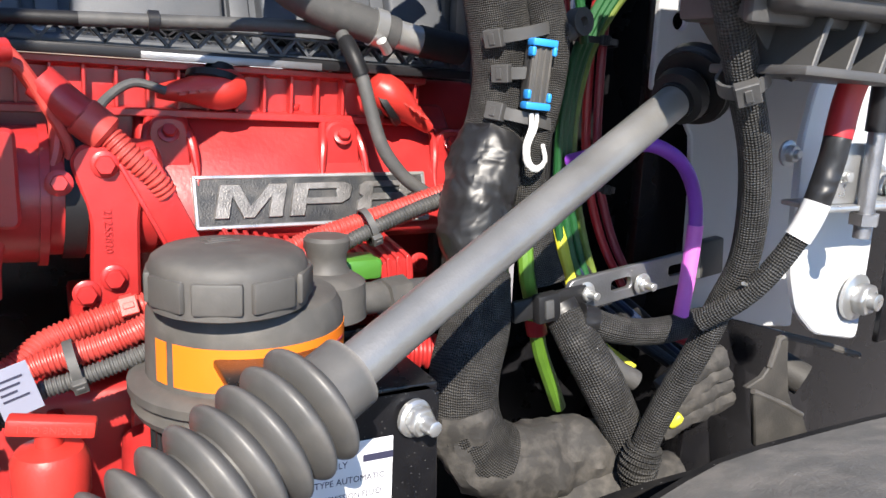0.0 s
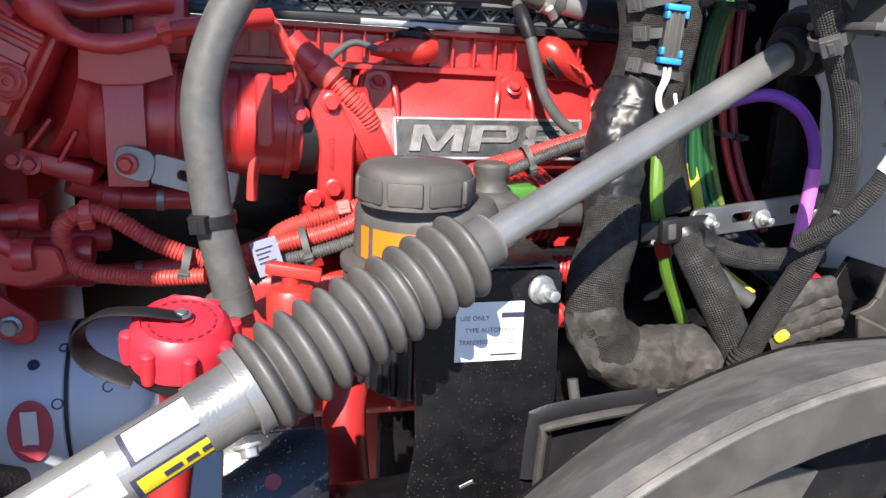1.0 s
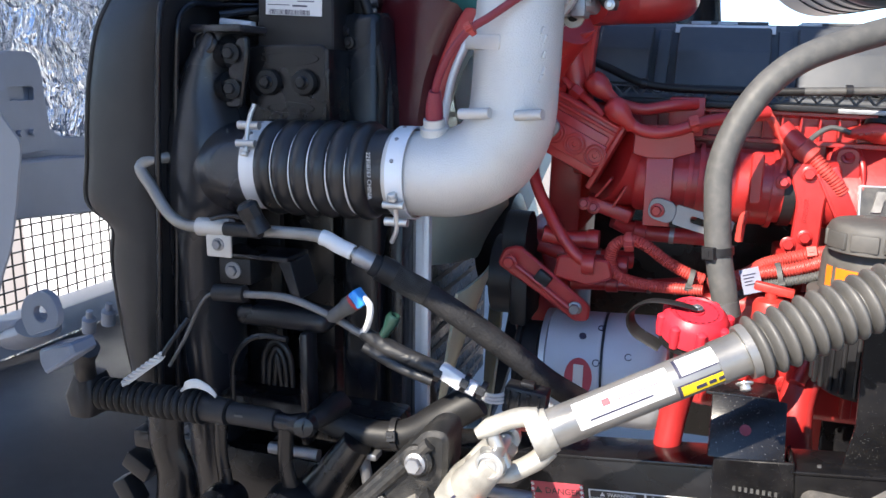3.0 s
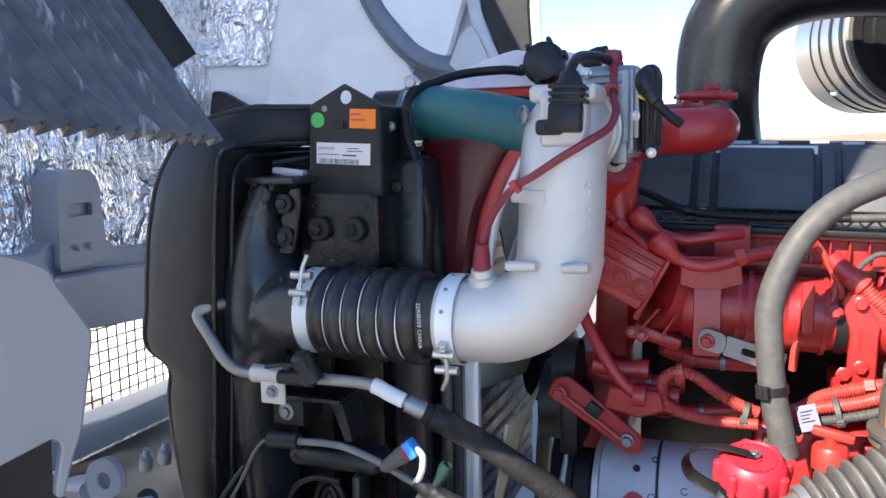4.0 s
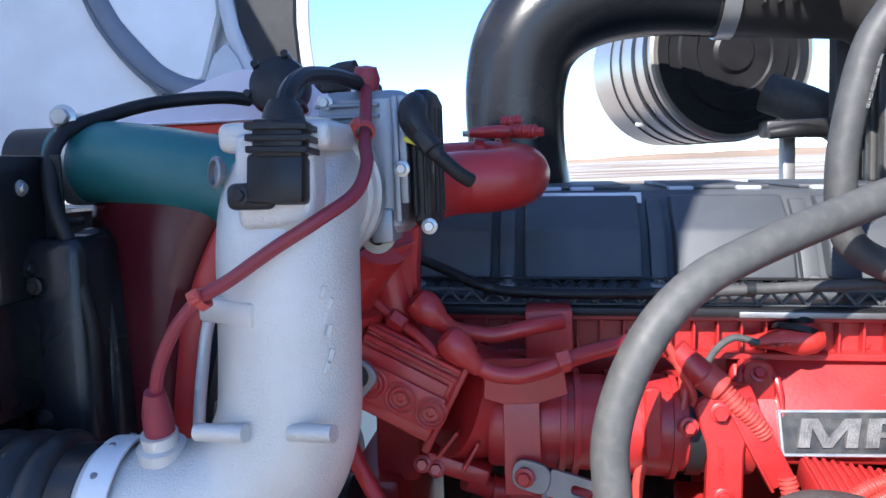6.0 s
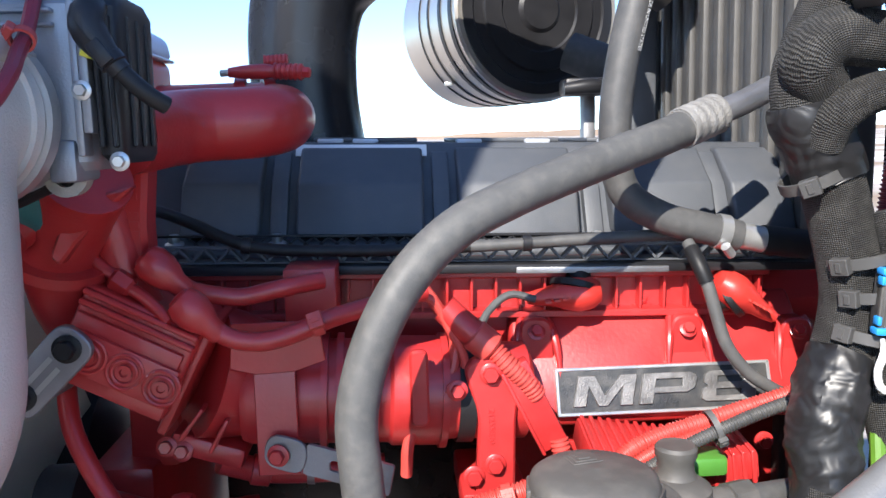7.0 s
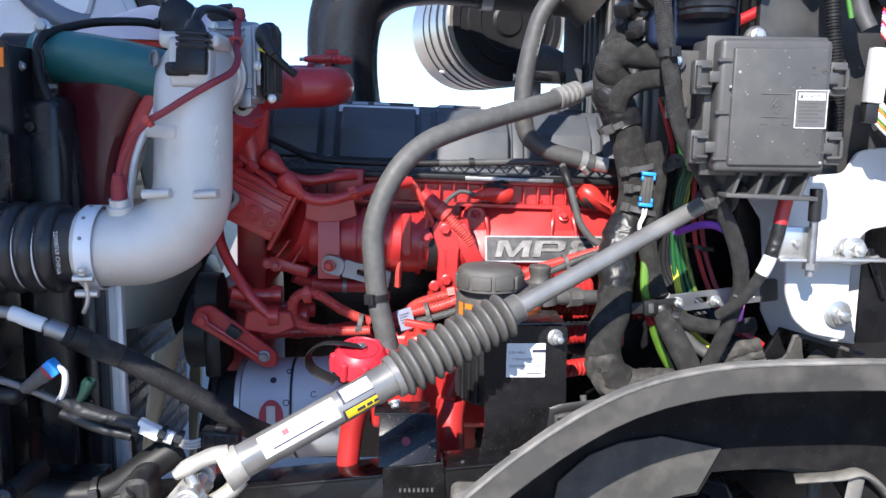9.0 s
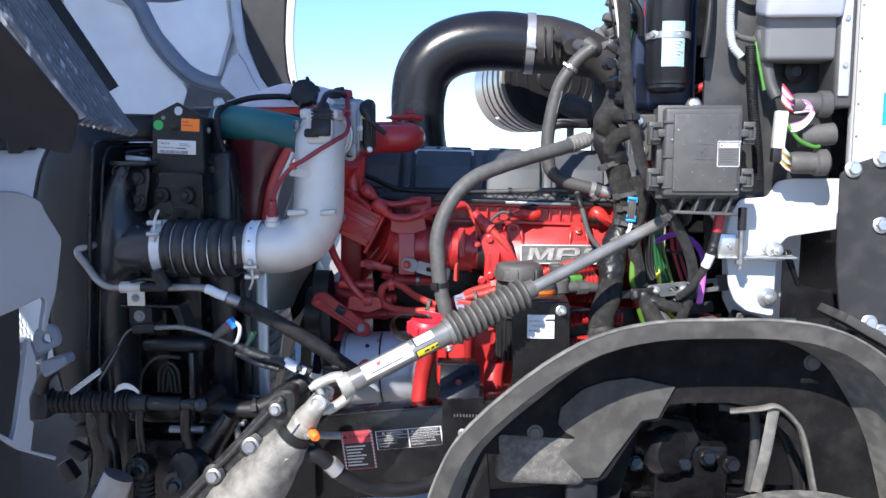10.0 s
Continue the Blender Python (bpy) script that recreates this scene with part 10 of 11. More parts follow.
wh = thing("road_wheel", (0.85, 0.2, 0.507), "worn front wheel with a dusty black tyre", "wheel")
part("tyre", lathe([(0.30, -0.13), (0.40, -0.148), (0.475, -0.145), (0.495, -0.125), (0.500, -0.06), (0.500, 0.06), (0.495, 0.125), (0.475, 0.145), (0.40, 0.148), (0.30, 0.13)], (0.85, 0.17, 0.507), (0, 1, 0), 72), mat("dusty_tyre_rubber", (0.05, 0.048, 0.046), 0.85, 0, 0.3, 40, 0.5, 0.5), wh)
for k in range(4):
    part("tread_rib", tube_ring(0.496, 0.507, 0.050, (0.85, 0.07 + 0.066 * k, 0.507), (0, 1, 0), 72), mat("worn_tread_rubber", (0.10, 0.097, 0.09), 0.9, 0, 0.3, 50, 0.6, 0.6) if k == 0 else bpy.data.materials["worn_tread_rubber"], wh)
part("rim", lathe([(0.30, -0.12), (0.285, -0.10), (0.27, 0.0), (0.10, 0.02), (0, 0.02)], (0.85, 0.17, 0.507), (0, 1, 0), 48), STEEL, wh)
part("hub", lathe([(0.11, -0.10), (0.10, -0.16), (0, -0.16)], (0.85, 0.215, 0.507), (0, 1, 0), 32), STEEL_DARK, wh)
# suspension seen through the arch
su = thing("front_suspension", (0.7, 0.75, 0.6), "black sprung suspension parts behind the wheel", "suspension")
part("spring_pack", join(*[span_box(0.2 + 0.03 * k, 1.3 - 0.03 * k, 0.66, 0.74, 0.78 + 0.022 * k, 0.798 + 0.022 * k, 0.003, 1) for k in range(3)]), BLACK_PAINT, su)
part("axle_block", span_box(0.56, 0.78, 0.64, 0.82, 0.70, 1.0, 0.015), BLACK_PAINT, su)
for k in range(5):
    bolt((0.50 + 0.07 * k, 0.62, 0.95 + 0.02 * (k % 2)), (0, -1, 0.3), BLACK_PAINT, su, 0.020, 0.03, 1.3)
part("brake_chamber", lathe([(0, 0), (0.07, 0), (0.08, 0.03), (0.08, 0.09), (0.06, 0.12), (0, 0.12)], (0.56, 0.70, 0.98), (0.4, -0.9, 0.1), 28), BLACK_PAINT, su)
part("hanger", plate([(0.53, 1.05), (0.55, 1.10), (0.66, 1.08), (0.69, 1.02), (0.62, 0.90)], 0.62, 0.66, 0.006), BLACK_PAINT, su)
for k in range(2):
    part("air_hose", sweep([(0.83 + 0.03 * k, 0.62, 1.125 - 0.01 * k), (0.89 + 0.03 * k, 0.60, 1.10), (0.93 + 0.025 * k, 0.585, 1.03), (0.955 + 0.02 * k, 0.57, 0.94), (0.965, 0.56, 0.85)], 0.016, 14), RUBBER, su)
part("grey_strap", sweep([(0.722, 0.46, 1.165), (0.794, 0.435, 1.182), (0.835, 0.43, 1.190), (0.88, 0.43, 1.155), (0.91, 0.43, 1.10), (0.945, 0.43, 0.955)], 0.020, 14, flat=0.35), DUSTY_EDGE, su, "pale dusty strap")
part("grey_strap", sweep([(0.828, 0.43, 1.182), (0.820, 0.43, 1.12), (0.808, 0.43, 1.04), (0.790, 0.43, 0.95)], 0.016, 14, flat=0.35), DUSTY_EDGE, su, "pale dusty strap")
part("air_hose", sweep([(0.74, 0.62, 1.13), (0.80, 0.61, 1.125), (0.835, 0.60, 1.11), (0.84, 0.60, 1.0), (0.83, 0.6, 0.88)], 0.014, 12), HOSE_DARK, su)
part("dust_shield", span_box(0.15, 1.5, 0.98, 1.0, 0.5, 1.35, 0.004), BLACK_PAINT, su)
arm = thing("arch_support", (0.33, 0.62, 1.1), "dusty black tray below the harness", "tray")
part("tray", plate(rounded([(0.262, 1.205), (0.268, 1.268), (0.385, 1.284), (0.400, 1.268), (0.46, 1.13), (0.30, 1.13)], 0.015), 0.545, 0.551, 0.002), BLACK, arm)
part("tray_rim", sweep([(0.262, 0.515, 1.190), (0.266, 0.515, 1.262), (0.275, 0.515, 1.274), (0.385, 0.515, 1.288), (0.398, 0.515, 1.276), (0.455, 0.515, 1.15)], 0.0055, 8, 0.01), FENDER, arm)
part("tray_wall", sweep([(0.264, 0.532, 1.200), (0.268, 0.532, 1.266), (0.276, 0.532, 1.276), (0.385, 0.532, 1.288), (0.399, 0.532, 1.276), (0.455, 0.532, 1.15)], 0.016, 8, 0.01, flat=0.25), BLACK, arm)
part("tray_strut", turned(span_box(-0.03, 0.03, -0.006, 0.006, -0.09, 0.09, 0.003), pose(0.275, 0.58, 1.12, 0, 18, 0)), HOSE_DARK, arm)
part("bottom", turned(span_box(-0.2, 0.2, -0.01, 0.10, -0.01, 0.01, 0.003), pose(0.44, 0.6, 1.10, 0, -14, 0)), BLACK_PAINT, arm)
solo("loop_hose", sweep([(0.34, 0.62, 1.28), (0.345, 0.60, 1.21), (0.325, 0.59, 1.165), (0.29, 0.585, 1.14)], 0.007, 10), HOSE_DARK, "thin grey hose looping behind the bracket", "hose")

# ---- chassis nose at the lower front ----
strut = thing("hood_strut", (-0.9, 0.30, 1.2), "black hood strut with a ribbed rubber boot", "strut")
part("ribbed_boot", sweep([(-1.135, 0.36, 1.191), (-0.915, 0.36, 1.195)], 0.0285, 26, 0.002, lambda s: 0.76 + 0.30 * abs(math.sin(math.pi * s / 0.0150)) ** 0.7), RUBBER, strut)
part("boot_cuff", sweep([(-0.918, 0.36, 1.195), (-0.868, 0.36, 1.193)], [0.024, 0.0225], 24), BLACK, strut)
part("rod", sweep([(-0.88, 0.36, 1.194), (-0.74, 0.36, 1.192)], 0.0145, 20), BLACK_GLOSS, strut)
part("sleeve", sweep([(-0.862, 0.36, 1.193), (-0.775, 0.36, 1.192)], 0.0190, 20), BLACK, strut)
bars([(0.0, 0.0, 0.016, 0.004)], facing(-0.845, 0.340, 1.199), HOSE_DARK, strut, 0.0006, "moulded_mark")
part("ball_end", lathe([(0, -0.022), (0.016, -0.018), (0.022, 0), (0.016, 0.018), (0, 0.022)], (-0.722, 0.36, 1.192), (0.3, -1, 0.2), 20), BLACK_GLOSS, strut)
part("end_socket", sweep([(-0.75, 0.36, 1.192), (-0.715, 0.36, 1.192)], [0.015, 0.022], 16), BLACK_GLOSS, strut)
part("ball_stud", sweep([(-0.722, 0.36, 1.192), (-0.708, 0.40, 1.196), (-0.70, 0.45, 1.20)], [0.016, 0.018, 0.022], 14), BLACK, strut)
part("boot_head", loft([(1.150, -1.19, -1.14, 0.33, 0.40), (1.19, -1.195, -1.128, 0.325, 0.40), (1.225, -1.18, -1.14, 0.335, 0.39)], 20, 4), BLACK, strut)
part("hinge_link", sweep([(-1.165, 0.362, 1.20), (-1.14, 0.33, 1.26), (-1.09, 0.29, 1.305)], 0.018, 12), BLACK, strut)
nose = thing("front_crossmember", (-0.8, 0.45, 0.9), "black chassis nose with levers and hood latch parts", "chassis")
part("beam", span_box(-1.15, -0.45, 0.55, 0.68, 0.82, 1.02, 0.015), BLACK_PAINT, nose)
part("upper_beam", span_box(-1.0, -0.62, 0.52, 0.60, 1.08, 1.15, 0.012), BLACK_PAINT, nose)
for x0, x1, w2 in ((-1.02, -1.01, 0.036), (-0.905, -0.905, 0.013), (-0.775, -0.77, 0.015)):
    part("lever", sweep([(x0, 0.39, 1.185), (x0 - 0.003, 0.39, 1.10), (x1, 0.395, 1.03), (x1 - 0.006, 0.40, 0.90)], [w2, w2, w2 * 1.2, w2 * 1.6], 14, flat=0.6), BLACK_PAINT, nose)
for p in ((-0.905, 0.385, 1.00), (-0.80, 0.385, 0.96), (-1.015, 0.38, 0.92)):
    part("pivot", lathe([(0, -0.03), (0.034, -0.03), (0.040, 0), (0.034, 0.03), (0, 0.03)], p, (0, -1, 0.15), 24), BLACK_PAINT, nose)
    bolt((p[0], p[1] - 0.03, p[2]), (0, -1, 0.15), BLACK_PAINT, nose, 0.016, 0.014)
part("knuckle", lathe([(0, 0), (0.055, 0.0), (0.065, 0.02), (0.065, 0.06), (0.05, 0.085), (0, 0.09)], (-0.755, 0.44, 0.985), (-0.3, -1, 0.2), 28), BLACK_PAINT, nose)
part("knuckle_arm", sweep([(-0.755, 0.44, 1.0), (-0.70, 0.43, 1.08), (-0.66, 0.43, 1.14)], [0.05, 0.035, 0.028], 16), BLACK_PAINT, nose)
part("coil", sweep([(-0.905, 0.40, 0.99), (-0.907, 0.40, 0.90)], 0.030, 18, 0.003, lambda s: 0.85 + 0.15 * abs(math.sin(math.pi * s / 0.014))), RUBBER, nose)
for x, z, l in ((-0.80, 1.085, 0.10), (-0.53, 1.072, 0.13), (-0.40, 1.075, 0.09)):
    part("bright_rod", sweep([(x - l / 2, 0.46, z), (x + l / 2, 0.46, z)], 0.011, 14), STEEL_DARK, nose)
part("latch_fork", sweep([(-0.655, 0.44, 1.115), (-0.645, 0.44, 1.06), (-0.64, 0.44, 1.00)], [0.011, 0.010, 0.015], 12), STEEL_DARK, nose)
part("latch_head", span_box(-0.675, -0.625, 0.43, 0.46, 1.108, 1.120, 0.003), STEEL_DARK, nose)
part("tail_hose", sweep([(-0.735, 0.44, 1.175), (-0.69, 0.455, 1.152), (-0.63, 0.46, 1.146), (-0.575, 0.465, 1.155), (-0.52, 0.475, 1.188), (-0.46, 0.49, 1.225)], [0.026, 0.025, 0.024, 0.027, 0.031, 0.030], 18), RUBBER, nose)
zip_tie((-0.600, 0.462, 1.150), (1, 0.1, 0.15), 0.0265, (0, -1, 0.3), 0.011)
foot = thing("nose_fittings", (-1.1, 0.35, 0.95), "pale and black clips and wires at the truck nose", "fittings")
for k in range(5):
    ph = k * math.tau / 5
    part("wire", sweep([(-1.075 + 0.0085 * q, 0.35 + 0.006 * math.cos(1.1 * q + ph), 1.222 + 0.0062 * q + 0.006 * math.sin(1.1 * q + ph)) for q in range(11)], 0.0030, 6, 0.004), WHITE_WIRE, foot)
    part("pale_wire", sweep([(-0.955, 0.35 + 0.003 * k, 1.224 + 0.001 * k), (-0.940, 0.345, 1.233 + 0.0025 * k), (-0.920, 0.345, 1.238 + 0.003 * k), (-0.900, 0.35, 1.231 + 0.002 * k), (-0.890, 0.355, 1.220 + 0.001 * k)], 0.0024, 6), WHITE_WIRE, foot)
part("dark_lead", sweep([(-0.99, 0.35, 1.284), (-0.975, 0.36, 1.31), (-0.955, 0.38, 1.345)], 0.004, 8), BLACK, foot)
for k in range(3):
    part("clip", turned(span_box(-0.03, 0.03, -0.02, 0.02, -0.018, 0.018, 0.006), pose(-1.06 - 0.03 * k, 0.40, 1.10 - 0.06 * k, 0, 30 * k, 0)), BLACK, foot)
bump = thing("hinge_casting", (-1.0, 0.3, 0.85), "dull steel hinge casting at the truck nose", "hinge")
part("arm", sweep([(-0.92, 0.28, 1.02), (-0.95, 0.28, 0.95), (-0.98, 0.28, 0.88), (-1.02, 0.28, 0.80)], [0.04, 0.045, 0.055, 0.06], 18, flat=0.7), STEEL_DARK, bump)
part("eye", lathe_closed([(0.018, -0.03), (0.045, -0.03), (0.045, 0.03), (0.018, 0.03)], (-0.965, 0.26, 0.915), (0, -1, 0.1), 24), STEEL_DARK, bump)
bolt((-0.965, 0.225, 0.915), (0, -1, 0.1), STEEL_DARK, bump, 0.018, 0.018)

# ---- the hood, tilted forward ----
def foil_material():
    """Bright foil pressed into fine wavy creases over broad puckers."""
    m = mat("crinkled_foil", (0.95, 0.95, 0.96), 0.16, 0.80, 0.05, 20, 0)
    nt = m.node_tree
    tc = nt.nodes.new("ShaderNodeTexCoord")
    bend = nt.nodes.new("ShaderNodeTexNoise")
    bend.inputs["Scale"].default_value, bend.inputs["Detail"].default_value = 2.6, 3
    sway = nt.nodes.new("ShaderNodeVectorMath")
    sway.operation = "MULTIPLY_ADD"
    sway.inputs[1].default_value = (0.35, 0.35, 0.35)
    nt.links.new(tc.outputs["Object"], bend.inputs["Vector"])
    nt.links.new(bend.outputs["Color"], sway.inputs[0])
    nt.links.new(tc.outputs["Object"], sway.inputs[2])
    heights = []
    for scale, size, detail in (((34, 34, 5), 1.0, 2), ((7, 7, 6), 1.0, 3)):
        mp = nt.nodes.new("ShaderNodeMapping")
        mp.inputs["Scale"].default_value = scale
        n = nt.nodes.new("ShaderNodeTexNoise")
        n.inputs["Scale"].default_value, n.inputs["Detail"].default_value, n.inputs["Roughness"].default_value = size, detail, 0.6
        nt.links.new(sway.outputs[0], mp.inputs[0])
        nt.links.new(mp.outputs[0], n.inputs["Vector"])
        heights.append(n.outputs["Fac"])
    last = None
    for h, d in zip(heights, (0.030, 0.10)):
        b = nt.nodes.new("ShaderNodeBump")
        b.inputs["Strength"].default_value, b.inputs["Distance"].default_value = 1.0, d
        nt.links.new(h, b.inputs["Height"])
        if last:
            nt.links.new(last, b.inputs["Normal"])
        last = b.outputs[0]
    nt.links.new(last, nt.nodes["Principled BSDF"].inputs["Normal"])
    return m


FOIL = foil_material()


def translucent_skin():
    """White gelcoat on thin fibreglass: daylight on its outer side shines through to the inner side."""
    m = mat("white_translucent_fibreglass", (0.82, 0.84, 0.86), 0.4, 0, 0.08, 12, 0.1)
    nt = m.node_tree
    glow = nt.nodes.new("ShaderNodeBsdfTranslucent")
    glow.inputs["Color"].default_value = (0.80, 0.84, 0.90, 1)
    mix = nt.nodes.new("ShaderNodeMixShader")
    mix.inputs[0].default_value = 0.5
    nt.links.new(nt.nodes["Principled BSDF"].outputs[0], mix.inputs[1])
    nt.links.new(glow.outputs[0], mix.inputs[2])
    nt.links.new(mix.outputs[0], nt.nodes["Material Output"].inputs["Surface"])
    return m


# Only on unseen panels; lets sunlight through to brighten the hood's inside.
SKIN = translucent_skin()
hood = thing("tilted_hood", (-2.4, 1.5, 0.5), "tilted truck hood seen from inside with foil lining", "hood")
part("far_side_wall", plate([(-3.7, 0.5), (-3.7, 3.5), (-1.15, 3.5), (-1.18, 2.8), (-1.20, 2.40), (-1.12, 2.15), (-1.05, 2.0), (-1.2, 1.2), (-2.6, 0.5)], 2.68, 2.72, 0.004), FIBRE, hood)
part("smooth_panel", plate(rounded([(-2.20, 2.76), (-1.80, 2.64), (-1.70, 2.46), (-1.55, 2.17), (-1.62, 1.85), (-2.42, 1.85)], 0.03), 2.655, 2.685, 0.008), FIBRE, hood)
part("foil_lining", plate(rounded([(-3.6, 3.1), (-2.23, 2.80), (-2.35, 2.295), (-2.74, 2.31), (-2.85, 2.16), (-2.98, 1.2), (-3.6, 1.2)], 0.02), 2.660, 2.682, 0.006), FOIL, hood, "crinkled foil heat lining")
BEAM = [(-3.5, 2.98), (-3.25, 2.86), (-3.0, 2.80), (-2.80, 2.83), (-2.65, 2.93), (-2.40, 2.90), (-2.15, 2.84), (-1.93, 2.765), (-1.82, 2.675), (-1.745, 2.52), (-1.64, 2.38), (-1.53, 2.285), (-1.44, 2.25), (-1.30, 2.22)]
part("frame_beam", sweep([(x, 2.635, z) for x, z in BEAM], 0.052, 18, 0.03), BLUE_GREY, hood, "blue-grey moulded hood frame")
part("beam_flange", sweep([(x - 0.012, 2.655, z - 0.02) for x, z in BEAM], 0.074, 4, 0.03, flat=0.3), BLUE_GREY, hood)
part("frame_web", plate(rounded([(-3.5, 3.0), (-3.5, 3.5), (-2.0, 3.5), (-1.95, 2.93), (-2.4, 2.93), (-2.7, 2.97), (-2.9, 2.86), (-3.1, 2.86)], 0.03), 2.645, 2.665, 0.006), BLUE_GREY, hood)
part("bright_window", plate(rounded([(-1.80, 2.71), (-1.73, 2.745), (-1.60, 2.745), (-1.50, 2.79), (-1.42, 2.95), (-1.36, 2.95), (-1.325, 2.70), (-1.306, 2.525), (-1.329, 2.456), (-1.384, 2.286), (-1.422, 2.274), (-1.541, 2.334), (-1.694, 2.506)], 0.02), 2.610, 2.655, 0.012), FIBRE, hood)
part("round_cover", lathe([(0.20, 0), (0.20, 0.02), (0.17, 0.035), (0, 0.04)], (-1.67, 2.64, 2.93), (0, -1, 0), 40), WHITE, hood)
part("window_frame", sweep([(-1.78, 2.63, 2.70), (-1.62, 2.63, 2.70), (-1.50, 2.63, 2.74), (-1.42, 2.63, 2.86)], 0.03, 14), BLUE_GREY, hood)
part("lower_corner", plate(rounded([(-1.585, 2.15), (-1.546, 2.245), (-1.513, 2.31), (-1.407, 2.257), (-1.344, 2.287), (-1.208, 2.212), (-1.20, 2.10), (-1.3, 1.9), (-1.6, 1.9)], 0.03), 2.60, 2.66, 0.01), GREY_PLASTIC, hood)
# far wheel arch of the hood, edge on
ae = [(-1.22, 3.5), (-1.235, 2.90), (-1.225, 2.65), (-1.20, 2.45), (-1.13, 2.27), (-1.02, 2.12)]
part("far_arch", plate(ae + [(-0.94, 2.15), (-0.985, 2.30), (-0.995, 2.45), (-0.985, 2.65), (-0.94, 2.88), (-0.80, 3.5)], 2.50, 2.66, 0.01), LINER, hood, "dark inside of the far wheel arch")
part("arch_strip", sweep([(x - 0.03, 2.52, z) for x, z in ae], 0.030, 12, 0.03, flat=0.4), LIGHT_GREY, hood)
part("arch_gusset", plate(rounded([(-1.345, 2.24), (-1.295, 2.356), (-1.249, 2.393), (-1.214, 2.349), (-1.169, 2.248), (-1.11, 2.17), (-1.25, 2.15)], 0.008), 2.50, 2.54, 0.006), LIGHT_GREY, hood)
part("bright_edge", sweep([(-0.94, 2.52, 2.12), (-0.968, 2.52, 2.30), (-0.978, 2.52, 2.45), (-0.965, 2.52, 2.65), (-0.92, 2.52, 2.88), (-0.78, 2.52, 3.5)], 0.026, 12, 0.03, flat=0.5), WHITE, hood)
pk = part("latch_pocket", plate(rounded([(-2.69, 1.89), (-2.64, 2.18), (-2.60, 2.185), (-2.43, 2.10), (-2.435, 1.89)], 0.03), 2.60, 2.66, 0.008), BLACK, hood, "black latch pocket")
part("latch_bolt", lathe([(0.05, 0), (0.05, 0.02), (0.03, 0.022), (0.03, 0.01), (0, 0.01)], (-2.51, 2.60, 2.03), (0, -1, 0), 24), STEEL, pk)
# front inner wall, blue-grey with foil and grille
part("front_wall", plate([(1.0, 0.5), (1.0, 3.6), (2.7, 3.6), (2.7, 0.5)], 0, 0.04, 0, [rounded([(1.20, 0.80), (1.30, 1.28), (2.6, 1.22), (2.6, 0.80)], 0.02)]), FOIL, hood, "crinkled foil heat lining")
bpy.data.objects["front_wall"].matrix_basis = Matrix.Translation((-2.70, 0, 0)) @ pose(0, 0, 0, 0, 0, 90)
def on_front(name, poly, d0, d1, material, label="", bevel=0.01, holes=()):
    """A relief on the front wall: (y, z) outline, d0 to d1 metres before the wall."""
    bm = plate(poly, -d1, -d0, bevel, list(holes)) if holes else plate(poly, -d1, -d0, bevel)
    return part(name, turned(bm, Matrix.Translation((-2.70, 0, 0)) @ pose(0, 0, 0, 0, 0, 90)), material, hood, label)


on_front("moulded_frame", rounded([(1.05, 1.20), (1.05, 1.54), (1.46, 1.52), (1.53, 1.56), (1.78, 1.56), (1.86, 1.50), (2.36, 1.46), (2.44, 1.60), (2.66, 1.66), (2.66, 1.20)], 0.02), 0.002, 0.10, BLUE_GREY, "blue-grey moulded frame", 0.006)
on_front("frame_pad", rounded([(1.53, 1.44), (1.55, 1.80), (1.59, 1.83), (1.71, 1.83), (1.75, 1.79), (1.78, 1.46)], 0.03), 0.0, 0.13, BLUE_GREY, "", 0.015, [rounded([(1.59, 1.65), (1.59, 1.70), (1.71, 1.70), (1.71, 1.65)], 0.012)])
on_front("pad_floor", [(1.575, 1.64), (1.575, 1.71), (1.725, 1.71), (1.725, 1.64)], 0.0, 0.105, BLUE_GREY, "", 0.002)
on_front("frame_ledge", rounded([(1.05, 1.26), (1.05, 1.44), (1.80, 1.43), (2.66, 1.34), (2.66, 1.16), (1.80, 1.20)], 0.02), 0.10, 0.20, BLUE_GREY)
for y in (1.62, 1.68):
    part("frame_stud", lathe([(0.014, 0), (0.012, 0.03), (0, 0.03)], (-2.58, y, 1.53), (1, 0, 0), 14), BLUE_GREY, hood)
# wire mesh grille
gm2 = []
for k in range(26):
    y = 1.22 + 0.055 * k
    gm2.append(span_box(-2.71, -2.705, y - 0.003, y + 0.003, 0.80, 1.30, 0, 1))
for k in range(11):
    z = 0.80 + 0.05 * k
    gm2.append(span_box(-2.705, -2.70, 1.20, 2.64, z - 0.003, z + 0.003, 0, 1))
part("mesh_grille", join(*gm2), BLACK, hood, "black wire mesh grille", smooth=False)
part("lower_tray", span_box(-2.52, -1.30, 0.35, 2.50, 0.70, 0.715, 0.004), BLACK, hood, "black tray under the grille")
part("grille_sill", span_box(-2.72, -2.55, 1.0, 2.7, 0.70, 0.82, 0.02), BLUE_GREY, hood)
